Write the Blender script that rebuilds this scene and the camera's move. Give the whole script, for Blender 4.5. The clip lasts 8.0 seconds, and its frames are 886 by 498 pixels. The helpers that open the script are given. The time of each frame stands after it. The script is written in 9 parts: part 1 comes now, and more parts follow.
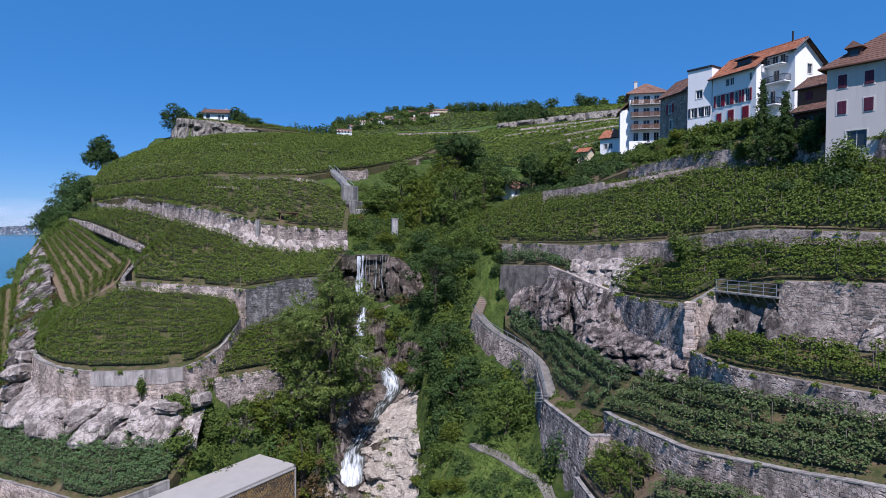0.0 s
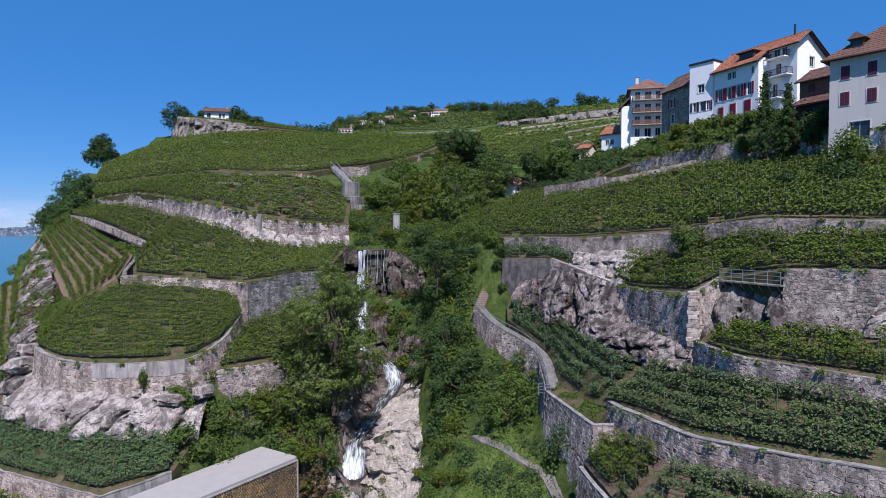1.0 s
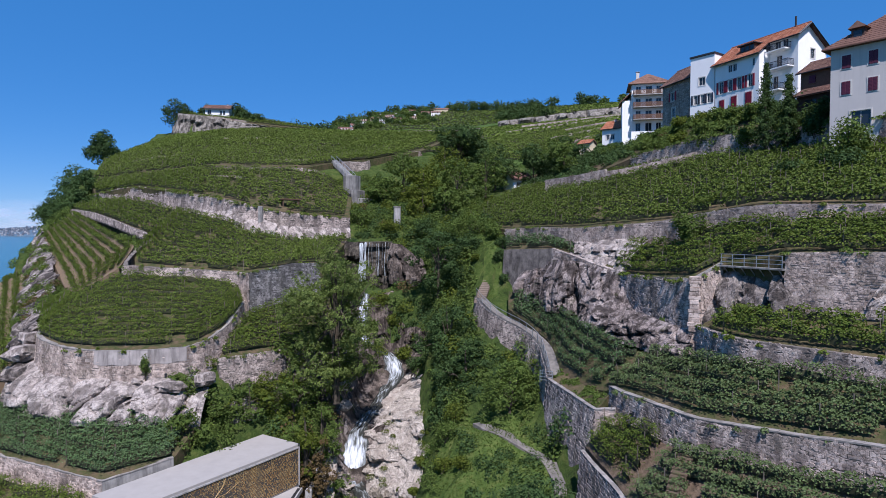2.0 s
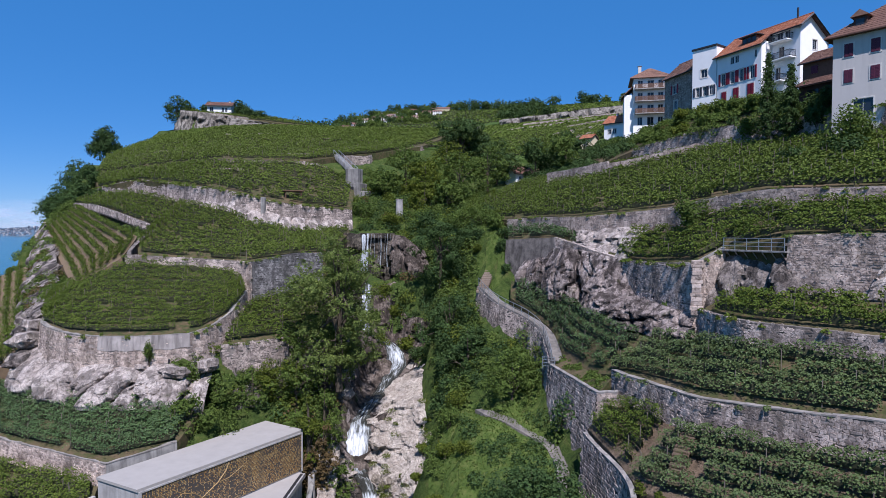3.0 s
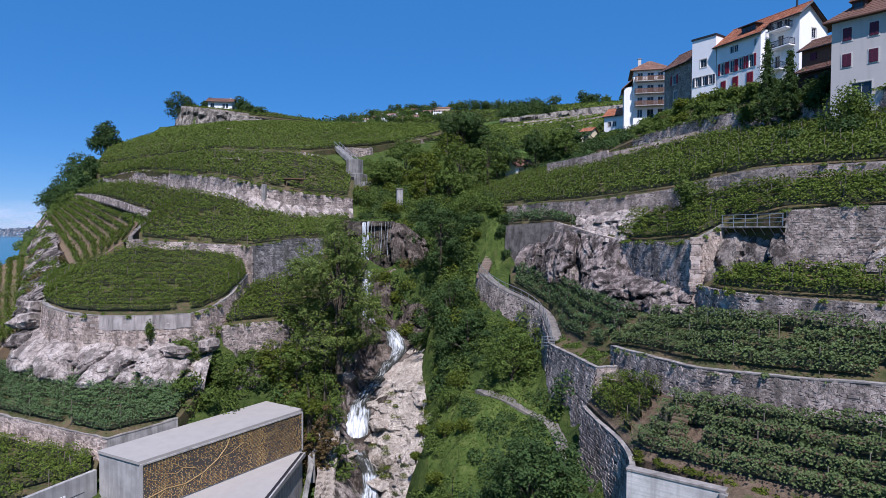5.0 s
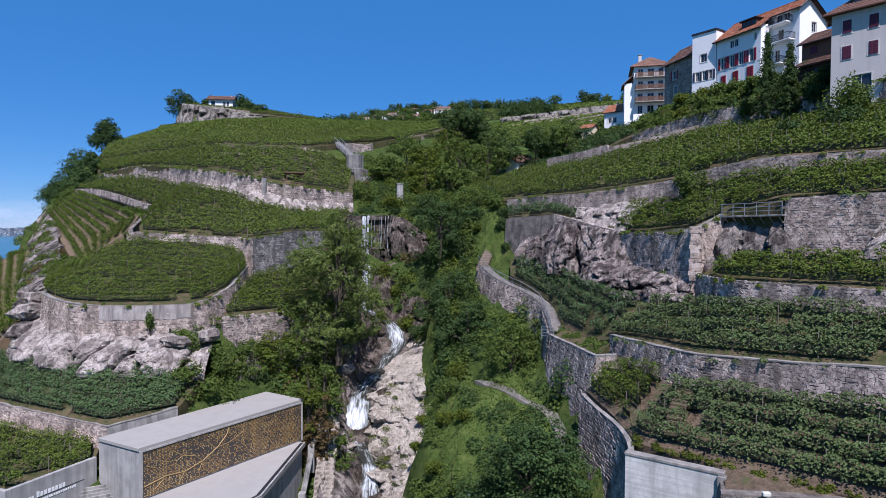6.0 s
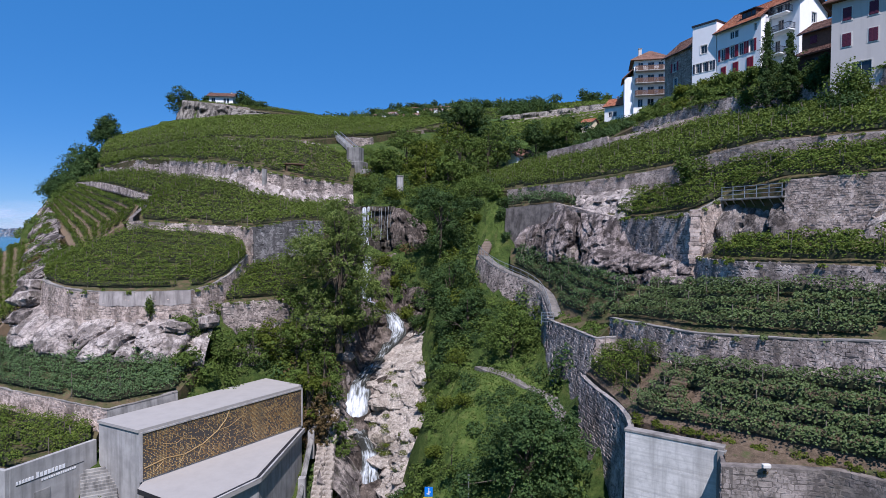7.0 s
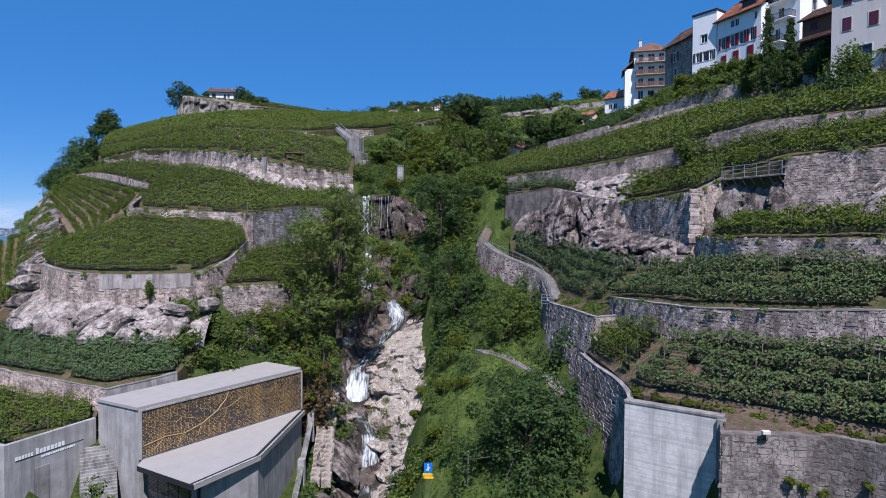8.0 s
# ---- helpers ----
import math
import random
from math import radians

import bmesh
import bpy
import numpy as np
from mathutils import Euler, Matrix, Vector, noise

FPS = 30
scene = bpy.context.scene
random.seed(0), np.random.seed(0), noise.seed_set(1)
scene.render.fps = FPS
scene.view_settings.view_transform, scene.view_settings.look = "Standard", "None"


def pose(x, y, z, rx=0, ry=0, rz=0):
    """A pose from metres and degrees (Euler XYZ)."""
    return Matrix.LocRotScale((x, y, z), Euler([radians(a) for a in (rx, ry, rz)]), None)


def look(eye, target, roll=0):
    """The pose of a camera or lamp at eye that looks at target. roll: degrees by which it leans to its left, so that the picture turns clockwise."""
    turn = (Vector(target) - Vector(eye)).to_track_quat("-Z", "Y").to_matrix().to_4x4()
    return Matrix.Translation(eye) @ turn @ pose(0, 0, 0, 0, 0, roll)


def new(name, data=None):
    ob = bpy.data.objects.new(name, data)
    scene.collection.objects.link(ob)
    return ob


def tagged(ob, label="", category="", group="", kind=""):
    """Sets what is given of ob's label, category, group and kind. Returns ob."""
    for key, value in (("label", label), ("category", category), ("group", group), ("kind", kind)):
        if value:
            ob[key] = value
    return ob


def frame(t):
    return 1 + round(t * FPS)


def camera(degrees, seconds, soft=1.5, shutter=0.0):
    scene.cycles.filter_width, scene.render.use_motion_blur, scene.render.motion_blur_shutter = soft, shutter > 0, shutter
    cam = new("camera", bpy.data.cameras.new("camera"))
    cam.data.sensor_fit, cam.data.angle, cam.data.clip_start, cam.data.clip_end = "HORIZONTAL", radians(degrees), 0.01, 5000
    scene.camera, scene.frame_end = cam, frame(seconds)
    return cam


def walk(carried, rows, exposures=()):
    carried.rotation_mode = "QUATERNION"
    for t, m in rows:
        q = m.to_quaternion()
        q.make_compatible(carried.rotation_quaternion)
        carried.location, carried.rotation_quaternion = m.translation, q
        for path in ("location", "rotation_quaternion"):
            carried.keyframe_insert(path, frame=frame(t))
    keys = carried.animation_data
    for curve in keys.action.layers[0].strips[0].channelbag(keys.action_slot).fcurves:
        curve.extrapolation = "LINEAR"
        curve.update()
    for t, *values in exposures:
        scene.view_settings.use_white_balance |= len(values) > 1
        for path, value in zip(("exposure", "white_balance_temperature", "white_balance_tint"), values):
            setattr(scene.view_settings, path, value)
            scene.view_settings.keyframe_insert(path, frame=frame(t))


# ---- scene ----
cam = camera(72.3, 8.0, soft=0.8)
PATH = [
    (0, (-0.329, -0.122, 33.03), (-0.323, 1.877, 32.968), 0.2),
    (0.5, (-0.447, -0.044, 32.555), (-0.442, 1.955, 32.494), 0.2),
    (1, (-0.504, 0.019, 32.013), (-0.5, 2.019, 31.953), 0.1),
    (2.5, (-0.768, -0.204, 29.813), (-0.765, 1.795, 29.756), 0.2),
    (3, (-0.828, -0.308, 29.059), (-0.828, 1.691, 29.003), 0.2),
    (3.5, (-0.876, -0.435, 28.365), (-0.876, 1.564, 28.31), 0.2),
    (4, (-0.915, -0.52, 27.698), (-0.915, 1.479, 27.644), 0.3),
    (4.5, (-0.893, -0.605, 27.184), (-0.893, 1.395, 27.132), 0.3),
    (6, (-0.739, -0.763, 25.682), (-0.741, 1.237, 25.633), 0.4),
    (6.5, (-0.746, -0.821, 24.907), (-0.75, 1.179, 24.857), 0.4),
    (7, (-0.695, -0.792, 24.077), (-0.698, 1.207, 24.03), 0.4),
    (7.5, (-0.617, -0.775, 23.157), (-0.621, 1.225, 23.111), 0.4),
    (8, (-0.594, -0.798, 22.193), (-0.599, 1.202, 22.146), 0.4),
]
walk(cam, [(t, look(eye, target, roll)) for t, eye, target, roll in PATH], [(0, 0.42, 5800, 21), (8, 0.42, 5800, 21)])

# ---- world, sun, exposure ----
SUN_AZ, SUN_EL = (0.15, -0.99), 56.0
world = bpy.data.worlds.new("sky")
scene.world = world
world.use_nodes = True
wn = world.node_tree.nodes
sky = wn.new("ShaderNodeTexSky")
sky.sky_type = "NISHITA"
sky.sun_disc = False
sky.sun_elevation = radians(SUN_EL)
sky.sun_rotation = math.atan2(SUN_AZ[0], SUN_AZ[1])
sky.altitude = 2500
sky.air_density, sky.dust_density, sky.ozone_density = 1.0, 0.0, 3.0
wn["Background"].inputs["Strength"].default_value = 0.09
hsv = wn.new("ShaderNodeHueSaturation")
hsv.inputs["Saturation"].default_value = 1.3
world.node_tree.links.new(sky.outputs[0], hsv.inputs["Color"])
haze = wn.new("ShaderNodeMix")
haze.data_type = "RGBA"
haze.inputs[0].default_value = 0.6
haze.inputs[7].default_value = (0.48, 2.15, 4.9, 1.0)
world.node_tree.links.new(hsv.outputs[0], haze.inputs[6])
world.node_tree.links.new(haze.outputs[2], wn["Background"].inputs["Color"])
sun = new("sun", bpy.data.lights.new("sun", "SUN"))
sun.data.energy, sun.data.angle, sun.data.color = 5.0, radians(0.53), (1.0, 0.95, 0.88)
_h = math.cos(radians(SUN_EL)) / math.hypot(*SUN_AZ)
sun.matrix_world = look((60, -120, 200), (60 - SUN_AZ[0] * _h, -120 - SUN_AZ[1] * _h, 200 - math.sin(radians(SUN_EL))))


# ---- materials ----
def rgb(c):
    return (c[0], c[1], c[2], 1.0)


class Mat:
    """A node material with short helpers."""

    def __init__(self, name, rough=0.8, metal=0.0, spec=0.3):
        self.m = bpy.data.materials.new(name)
        self.m.use_nodes = True
        self.n, self.l = self.m.node_tree.nodes, self.m.node_tree.links
        self.b = self.n["Principled BSDF"]
        self.b.inputs["Roughness"].default_value = rough
        self.b.inputs["Metallic"].default_value = metal
        self.b.inputs["Specular IOR Level"].default_value = spec
        self.co = self.n.new("ShaderNodeTexCoord").outputs["Object"]

    def put(self, socket, value):
        if isinstance(value, bpy.types.NodeSocket):
            self.l.new(value, socket)
        else:
            socket.default_value = value

    def scaled(self, s):
        k = self.n.new("ShaderNodeMapping")
        self.l.new(self.co, k.inputs["Vector"])
        k.inputs["Scale"].default_value = s if hasattr(s, "__len__") else (s, s, s)
        return k.outputs[0]

    def noise(self, scale, detail=4.0, rough=0.55, co=None):
        k = self.n.new("ShaderNodeTexNoise")
        self.l.new(co or self.co, k.inputs["Vector"])
        k.inputs["Scale"].default_value, k.inputs["Detail"].default_value, k.inputs["Roughness"].default_value = scale, detail, rough
        return k.outputs["Fac"]

    def voronoi(self, scale, feature="F1", out="Distance", co=None):
        k = self.n.new("ShaderNodeTexVoronoi")
        k.feature = feature
        self.l.new(co or self.co, k.inputs["Vector"])
        k.inputs["Scale"].default_value = scale
        return k.outputs[out]

    def ramp(self, fac, stops):
        k = self.n.new("ShaderNodeValToRGB")
        els = k.color_ramp.elements
        while len(els) < len(stops):
            els.new(0.5)
        for e, (p, c) in zip(els, stops):
            e.position = p
            e.color = rgb(c) if hasattr(c, "__len__") else (c, c, c, 1)
        self.l.new(fac, k.inputs["Fac"])
        return k.outputs["Color"]

    def mix(self, fac, a, b, mode="MIX"):
        k = self.n.new("ShaderNodeMix")
        k.data_type, k.blend_type = "RGBA", mode
        self.put(k.inputs[0], fac)
        self.put(k.inputs[6], rgb(a) if isinstance(a, tuple) else a)
        self.put(k.inputs[7], rgb(b) if isinstance(b, tuple) else b)
        return k.outputs[2]

    def math(self, op, a, b):
        k = self.n.new("ShaderNodeMath")
        k.operation = op
        self.put(k.inputs[0], a)
        self.put(k.inputs[1], b)
        return k.outputs[0]

    def island(self):
        g = self.n.new("ShaderNodeNewGeometry").outputs["Random Per Island"]
        o = self.n.new("ShaderNodeObjectInfo").outputs["Random"]
        return self.math("FRACT", self.math("ADD", g, o), 0.0)

    def color(self, c):
        self.put(self.b.inputs["Base Color"], rgb(c) if isinstance(c, tuple) else c)
        return self

    def bump(self, height, strength=0.5, dist=0.1):
        k = self.n.new("ShaderNodeBump")
        k.inputs["Strength"].default_value, k.inputs["Distance"].default_value = strength, dist
        self.l.new(height, k.inputs["Height"])
        self.l.new(k.outputs[0], self.b.inputs["Normal"])
        return self


def leaf_mat(name, stops, translucent=0.3, patch=0.02, gain=1.0):
    """Foliage: hue by leaf, tufts and patches of lighter and darker growth across the plant."""
    k = Mat(name, rough=0.7, spec=0.1)
    mid = np.mean([c for _, c in stops[:-1]] + [stops[len(stops) // 2][1]], axis=0) * gain
    soft = [(p, tuple(float(v) for v in 0.5 * np.array(c) * gain + 0.5 * mid)) for p, c in stops]
    a = k.ramp(k.island(), soft)
    a = k.mix(k.ramp(k.noise(1.1, 3, 0.6), [(0.36, 0.7), (0.6, 0.0)]), a, tuple(float(v) * 0.5 for v in mid))
    c = k.mix(k.ramp(k.noise(patch, 3), [(0.35, 0.0), (0.7, 0.5)]), a, tuple(float(v) * f for v, f in zip(mid, (0.62, 0.6, 0.75))), "MIX")
    k.color(c)
    t = k.n.new("ShaderNodeBsdfTranslucent")
    k.l.new(k.mix(0.35, c, (0.16, 0.21, 0.015)), t.inputs["Color"])
    s = k.n.new("ShaderNodeMixShader")
    s.inputs[0].default_value = translucent
    k.l.new(k.b.outputs[0], s.inputs[1])
    k.l.new(t.outputs[0], s.inputs[2])
    k.l.new(s.outputs[0], k.n["Material Output"].inputs["Surface"])
    return k.m


VINE = leaf_mat("vine_leaf", [(0.0, (0.030, 0.054, 0.011)), (0.35, (0.082, 0.130, 0.019)), (0.8, (0.158, 0.211, 0.035)), (1.0, (0.303, 0.292, 0.059))], 0.3, 0.09, 1.12)
VINE_SPRAY = leaf_mat("sprayed_vine_leaf", [(0.0, (0.044, 0.070, 0.026)), (0.4, (0.104, 0.153, 0.047)), (0.85, (0.176, 0.231, 0.088)), (1.0, (0.247, 0.299, 0.169))], 0.25, 0.09)
VINE_FAR = leaf_mat("vine_leaf_far", [(0.0, (0.036, 0.062, 0.012)), (0.4, (0.087, 0.135, 0.021)), (0.85, (0.148, 0.19, 0.034)), (1.0, (0.233, 0.24, 0.055))], 0.25, 0.05, 1.2)
VINE_BLUE = leaf_mat("netted_vine_leaf", [(0.0, (0.033, 0.062, 0.024)), (0.5, (0.085, 0.145, 0.048)), (0.9, (0.135, 0.20, 0.08)), (1.0, (0.15, 0.22, 0.15))], 0.2, 0.09, 1.12)
LEAF_MID = leaf_mat("tree_leaf_mid", [(0.0, (0.035, 0.063, 0.017)), (0.5, (0.105, 0.172, 0.033)), (0.9, (0.194, 0.268, 0.055)), (1.0, (0.297, 0.343, 0.083))], 0.3, 0.2, 0.86)
LEAF_DARK = leaf_mat("tree_leaf_dark", [(0.0, (0.022, 0.044, 0.016)), (0.6, (0.066, 0.117, 0.033)), (1.0, (0.138, 0.200, 0.056))], 0.2, 0.2)
LEAF_YEL = leaf_mat("tree_leaf_yellow", [(0.0, (0.055, 0.080, 0.012)), (0.5, (0.13, 0.17, 0.022)), (1.0, (0.26, 0.27, 0.045))], 0.35, 0.2)
LEAF_DRY = leaf_mat("dry_leaf", [(0.0, (0.07, 0.05, 0.022)), (0.6, (0.16, 0.105, 0.045)), (1.0, (0.22, 0.18, 0.07))], 0.25, 0.2)
LEAF_ASH = leaf_mat("ash_leaf", [(0.0, (0.055, 0.083, 0.022)), (0.5, (0.149, 0.198, 0.046)), (1.0, (0.297, 0.341, 0.099))], 0.35, 0.2, 1.2)
GRASS = leaf_mat("grass_blade", [(0.0, (0.05, 0.082, 0.016)), (0.7, (0.10, 0.15, 0.028)), (1.0, (0.19, 0.19, 0.055))], 0.3, 0.3)


def make_soil():
    k = Mat("soil_and_grass", 0.95, spec=0.1)
    g = k.ramp(k.noise(1.7, 6), [(0.3, (0.035, 0.045, 0.016)), (0.46, (0.058, 0.062, 0.024)), (0.58, (0.085, 0.066, 0.036)), (0.8, (0.14, 0.10, 0.06))])
    c = k.mix(k.ramp(k.noise(0.11, 4), [(0.48, 0.0), (0.66, 0.8)]), g, (0.13, 0.095, 0.056))
    return k.color(c).bump(k.noise(6, 6), 0.6, 0.15).m


def make_earth():
    """Tilled brown earth: clods, pebbles, straw and thin weeds."""
    k = Mat("tilled_earth", 0.95, spec=0.1)
    g = k.ramp(k.noise(2.2, 8, 0.7), [(0.3, (0.055, 0.042, 0.028)), (0.5, (0.115, 0.083, 0.056)), (0.7, (0.175, 0.13, 0.09))])
    g = k.mix(k.ramp(k.voronoi(9.0), [(0.10, 0.8), (0.2, 0.0)]), g, (0.24, 0.20, 0.155))
    g = k.mix(k.ramp(k.noise(0.9, 6, 0.65), [(0.54, 0.0), (0.64, 0.75)]), g, (0.06, 0.08, 0.024))
    return k.color(g).bump(k.noise(9, 7, 0.7), 0.9, 0.12).m


def make_ground():
    k = Mat("wild_ground", 0.95, spec=0.1)
    g = k.ramp(k.noise(0.9, 7, 0.65), [(0.3, (0.022, 0.035, 0.010)), (0.48, (0.045, 0.072, 0.016)), (0.62, (0.075, 0.095, 0.024)), (0.8, (0.11, 0.09, 0.045))])
    return k.color(g).bump(k.noise(3.5, 7, 0.7), 0.9, 0.35).m


def make_grass_ground():
    k = Mat("meadow", 0.95, spec=0.1)
    g = k.ramp(k.noise(1.2, 7, 0.65), [(0.3, (0.036, 0.062, 0.014)), (0.5, (0.072, 0.108, 0.023)), (0.66, (0.11, 0.13, 0.036)), (0.82, (0.17, 0.14, 0.07))])
    return k.color(g).bump(k.noise(14, 6, 0.7), 0.8, 0.1).m


def make_far_field():
    """Distant terraced slope: rows along the contour."""
    k = Mat("far_field", 0.95, spec=0.1)
    g = k.ramp(k.noise(0.12, 6, 0.6), [(0.35, (0.04, 0.07, 0.016)), (0.55, (0.062, 0.10, 0.022)), (0.72, (0.085, 0.115, 0.03)), (0.86, (0.14, 0.12, 0.07))])
    return k.color(g).bump(k.noise(0.6, 6, 0.7), 0.7, 0.8).m


def make_rock(name, dark, mid, light, scale=0.35, blotch=0.6, streaks=0.8):
    """Weathered rock: pale and dark beds, water stains running down, broken cracks, lichen and moss."""
    k = Mat(name, 0.9, spec=0.15)
    warp_n = k.n.new("ShaderNodeTexNoise")
    k.l.new(k.co, warp_n.inputs["Vector"])
    warp_n.inputs["Scale"].default_value, warp_n.inputs["Detail"].default_value = 0.6, 5.0
    warp = k.mix(0.9, k.co, warp_n.outputs["Color"], "ADD")
    base = k.ramp(k.noise(scale, 9, 0.68, warp), [(0.30, dark), (0.43, mid), (0.58, light)])
    c = k.mix(k.ramp(k.noise(3.0, 8, 0.75, warp), [(0.40, 0.55), (0.56, 0.0)]), base, tuple(v * 0.55 for v in mid))
    stain = k.n.new("ShaderNodeMapping")
    k.l.new(warp, stain.inputs["Vector"])
    stain.inputs["Scale"].default_value = (1.0, 1.0, 0.16)
    c = k.mix(k.ramp(k.noise(0.85, 8, 0.66, stain.outputs[0]), [(0.475, 0.0), (0.56, streaks)]), c, tuple(v * 0.38 for v in dark))
    c = k.mix(k.ramp(k.noise(0.45, 7, 0.7, warp), [(0.53, 0.0), (0.60, blotch)]), c, tuple(v * 0.55 for v in dark))
    c = k.mix(k.ramp(k.noise(0.5, 5, 0.6, k.scaled((1, 1, 1.4))), [(0.60, 0.0), (0.70, 0.5)]), c, (0.075, 0.08, 0.032))
    crack = k.voronoi(0.75, "DISTANCE_TO_EDGE", "Distance", stain.outputs[0])
    c = k.mix(k.ramp(crack, [(0.008, 0.4), (0.03, 0.0)]), c, tuple(v * 0.3 for v in dark))
    small = k.ramp(k.noise(2.4, 8, 0.7, k.scaled((1.6, 1.6, 0.45))), [(0.47, 0.0), (0.49, 0.6), (0.51, 0.0)])
    c = k.mix(small, c, tuple(v * 0.3 for v in dark))
    h = k.math("ADD", k.noise(1.4, 10, 0.72, stain.outputs[0]), k.math("MULTIPLY", k.math("MINIMUM", crack, 0.06), 1.2))
    return k.color(c).bump(h, 1.0, 0.7).m


def make_stone(name, a, b, c, moss=0.25):
    """Rubble stones: tone by stone, lichen, smears of mortar and grime across them."""
    k = Mat(name, 0.92, spec=0.15)
    k.co = k.n.new("ShaderNodeNewGeometry").outputs["Position"]
    near = lambda q, w: tuple(w * x + (1 - w) * y for x, y in zip(q, b))
    t = k.ramp(k.island(), [(0.0, near(a, 0.9)), (0.2, near(a, 0.5)), (0.6, b), (1.0, near(c, 0.6))])
    t = k.mix(k.ramp(k.noise(3.4, 8, 0.72), [(0.50, 0.0), (0.58, 0.72)]), t, tuple(v * 0.36 for v in a))
    t = k.mix(k.ramp(k.noise(0.75, 8, 0.7), [(0.50, 0.0), (0.62, 0.7)]), t, tuple(v * 1.08 for v in c))
    t = k.mix(k.ramp(k.noise(0.6, 7, 0.68, k.scaled((0.9, 0.9, 0.22))), [(0.48, 0.0), (0.60, 0.72)]), t, tuple(v * 0.42 for v in a))
    t = k.mix(k.ramp(k.noise(0.35, 5), [(0.52, 0.0), (0.70, moss)]), t, (0.085, 0.082, 0.042))
    return k.color(t).bump(k.noise(6, 8, 0.75), 0.9, 0.07).m


def make_mortar(name, a, b):
    k = Mat(name, 0.95, spec=0.15)
    t = k.ramp(k.noise(1.1, 7, 0.65), [(0.35, a), (0.62, b)])
    t = k.mix(k.ramp(k.noise(0.9, 5, 0.6, k.scaled((1.2, 1.2, 0.25))), [(0.5, 0.0), (0.7, 0.6)]), t, tuple(v * 0.4 for v in a))
    return k.color(t).bump(k.noise(7, 8, 0.7), 0.7, 0.08).m


def make_concrete(name, a, b, grime=0.5, boards=0.0):
    k = Mat(name, 0.85, spec=0.25)
    t = k.ramp(k.noise(0.8, 7, 0.6), [(0.35, a), (0.65, b)])
    t = k.mix(k.ramp(k.noise(1.0, 6, 0.6, k.scaled((1.8, 1.8, 0.16))), [(0.46, 0.0), (0.66, grime)]), t, tuple(v * 0.45 for v in a))
    if boards:
        t = k.mix(k.ramp(k.noise(1.0, 3, 0.5, k.scaled((0.12, 0.12, 5.0))), [(0.47, 0.0), (0.56, boards)]), t, tuple(v * 0.6 for v in a))
        t = k.mix(k.ramp(k.noise(2.6, 7, 0.7), [(0.5, 0.0), (0.64, 0.4)]), t, tuple(v * 0.62 for v in a))
    return k.color(t).bump(k.noise(22, 5), 0.25, 0.02).m


def make_plain(name, c, rough=0.7, metal=0.0, spec=0.3, vary=0.25, scale=3.0):
    k = Mat(name, rough, metal, spec)
    t = k.mix(k.ramp(k.noise(scale, 6, 0.65), [(0.35, 0.0), (0.7, vary)]), c, tuple(v * 0.5 for v in c))
    return k.color(t).bump(k.noise(scale * 8, 4), 0.15, 0.02).m


def make_plaster(name, c, grime=0.3):
    k = Mat(name, 0.9, spec=0.2)
    t = k.mix(k.ramp(k.noise(0.5, 6, 0.65), [(0.4, 0.0), (0.75, 0.22)]), c, tuple(v * 0.75 for v in c))
    t = k.mix(k.ramp(k.noise(0.9, 6, 0.6, k.scaled((1.5, 1.5, 0.12))), [(0.52, 0.0), (0.8, grime)]), t, tuple(v * 0.55 for v in c))
    return k.color(t).bump(k.noise(30, 4), 0.2, 0.02).m


def make_tiles(name, a, b, c):
    k = Mat(name, 0.85, spec=0.2)
    t = k.ramp(k.island(), [(0.0, a), (0.5, b), (1.0, c)])
    t = k.mix(k.ramp(k.noise(0.8, 6, 0.65), [(0.45, 0.0), (0.75, 0.6)]), t, tuple(v * 0.45 for v in a))
    return k.color(t).bump(k.noise(20, 4), 0.3, 0.02).m


def make_bark():
    k = Mat("bark", 0.95, spec=0.1)
    t = k.ramp(k.noise(6, 6, 0.6, k.scaled((2, 2, 0.3))), [(0.35, (0.045, 0.036, 0.026)), (0.7, (0.14, 0.115, 0.085))])
    return k.color(t).bump(k.noise(14, 6, 0.6, k.scaled((2, 2, 0.3))), 0.8, 0.05).m


def make_water(name, along):
    """Quick water: dark and glossy where it runs, white where the fall's own foam attribute says so."""
    k = Mat(name, 0.2, spec=0.5)
    m = k.n.new("ShaderNodeMapping")
    k.l.new(k.n.new("ShaderNodeUVMap").outputs[0], m.inputs["Vector"])
    m.inputs["Scale"].default_value = along
    foam = k.n.new("ShaderNodeAttribute")
    foam.attribute_name = "foam"
    f = k.math("ADD", k.noise(1.7, 8, 0.7, m.outputs[0]), k.math("MULTIPLY", k.math("SUBTRACT", foam.outputs["Fac"], 0.5), 0.62))
    k.color(k.ramp(f, [(0.36, (0.032, 0.032, 0.026)), (0.46, (0.11, 0.115, 0.105)), (0.56, (0.36, 0.39, 0.41)), (0.72, (0.80, 0.83, 0.86))]))
    k.put(k.b.inputs["Roughness"], k.ramp(f, [(0.4, 0.1), (0.6, 0.7)]))
    return k.bump(f, 0.9, 0.25).m


def make_lake():
    k = Mat("lake_water", 0.22, spec=0.5)
    k.color(k.ramp(k.noise(0.002, 4), [(0.35, (0.010, 0.085, 0.115)), (0.7, (0.016, 0.115, 0.15))]))
    return k.bump(k.noise(0.25, 4), 0.25, 0.4).m


def make_glass(name="window_glass"):
    k = Mat(name, 0.08, spec=0.6)
    return k.color((0.02, 0.025, 0.03)).m


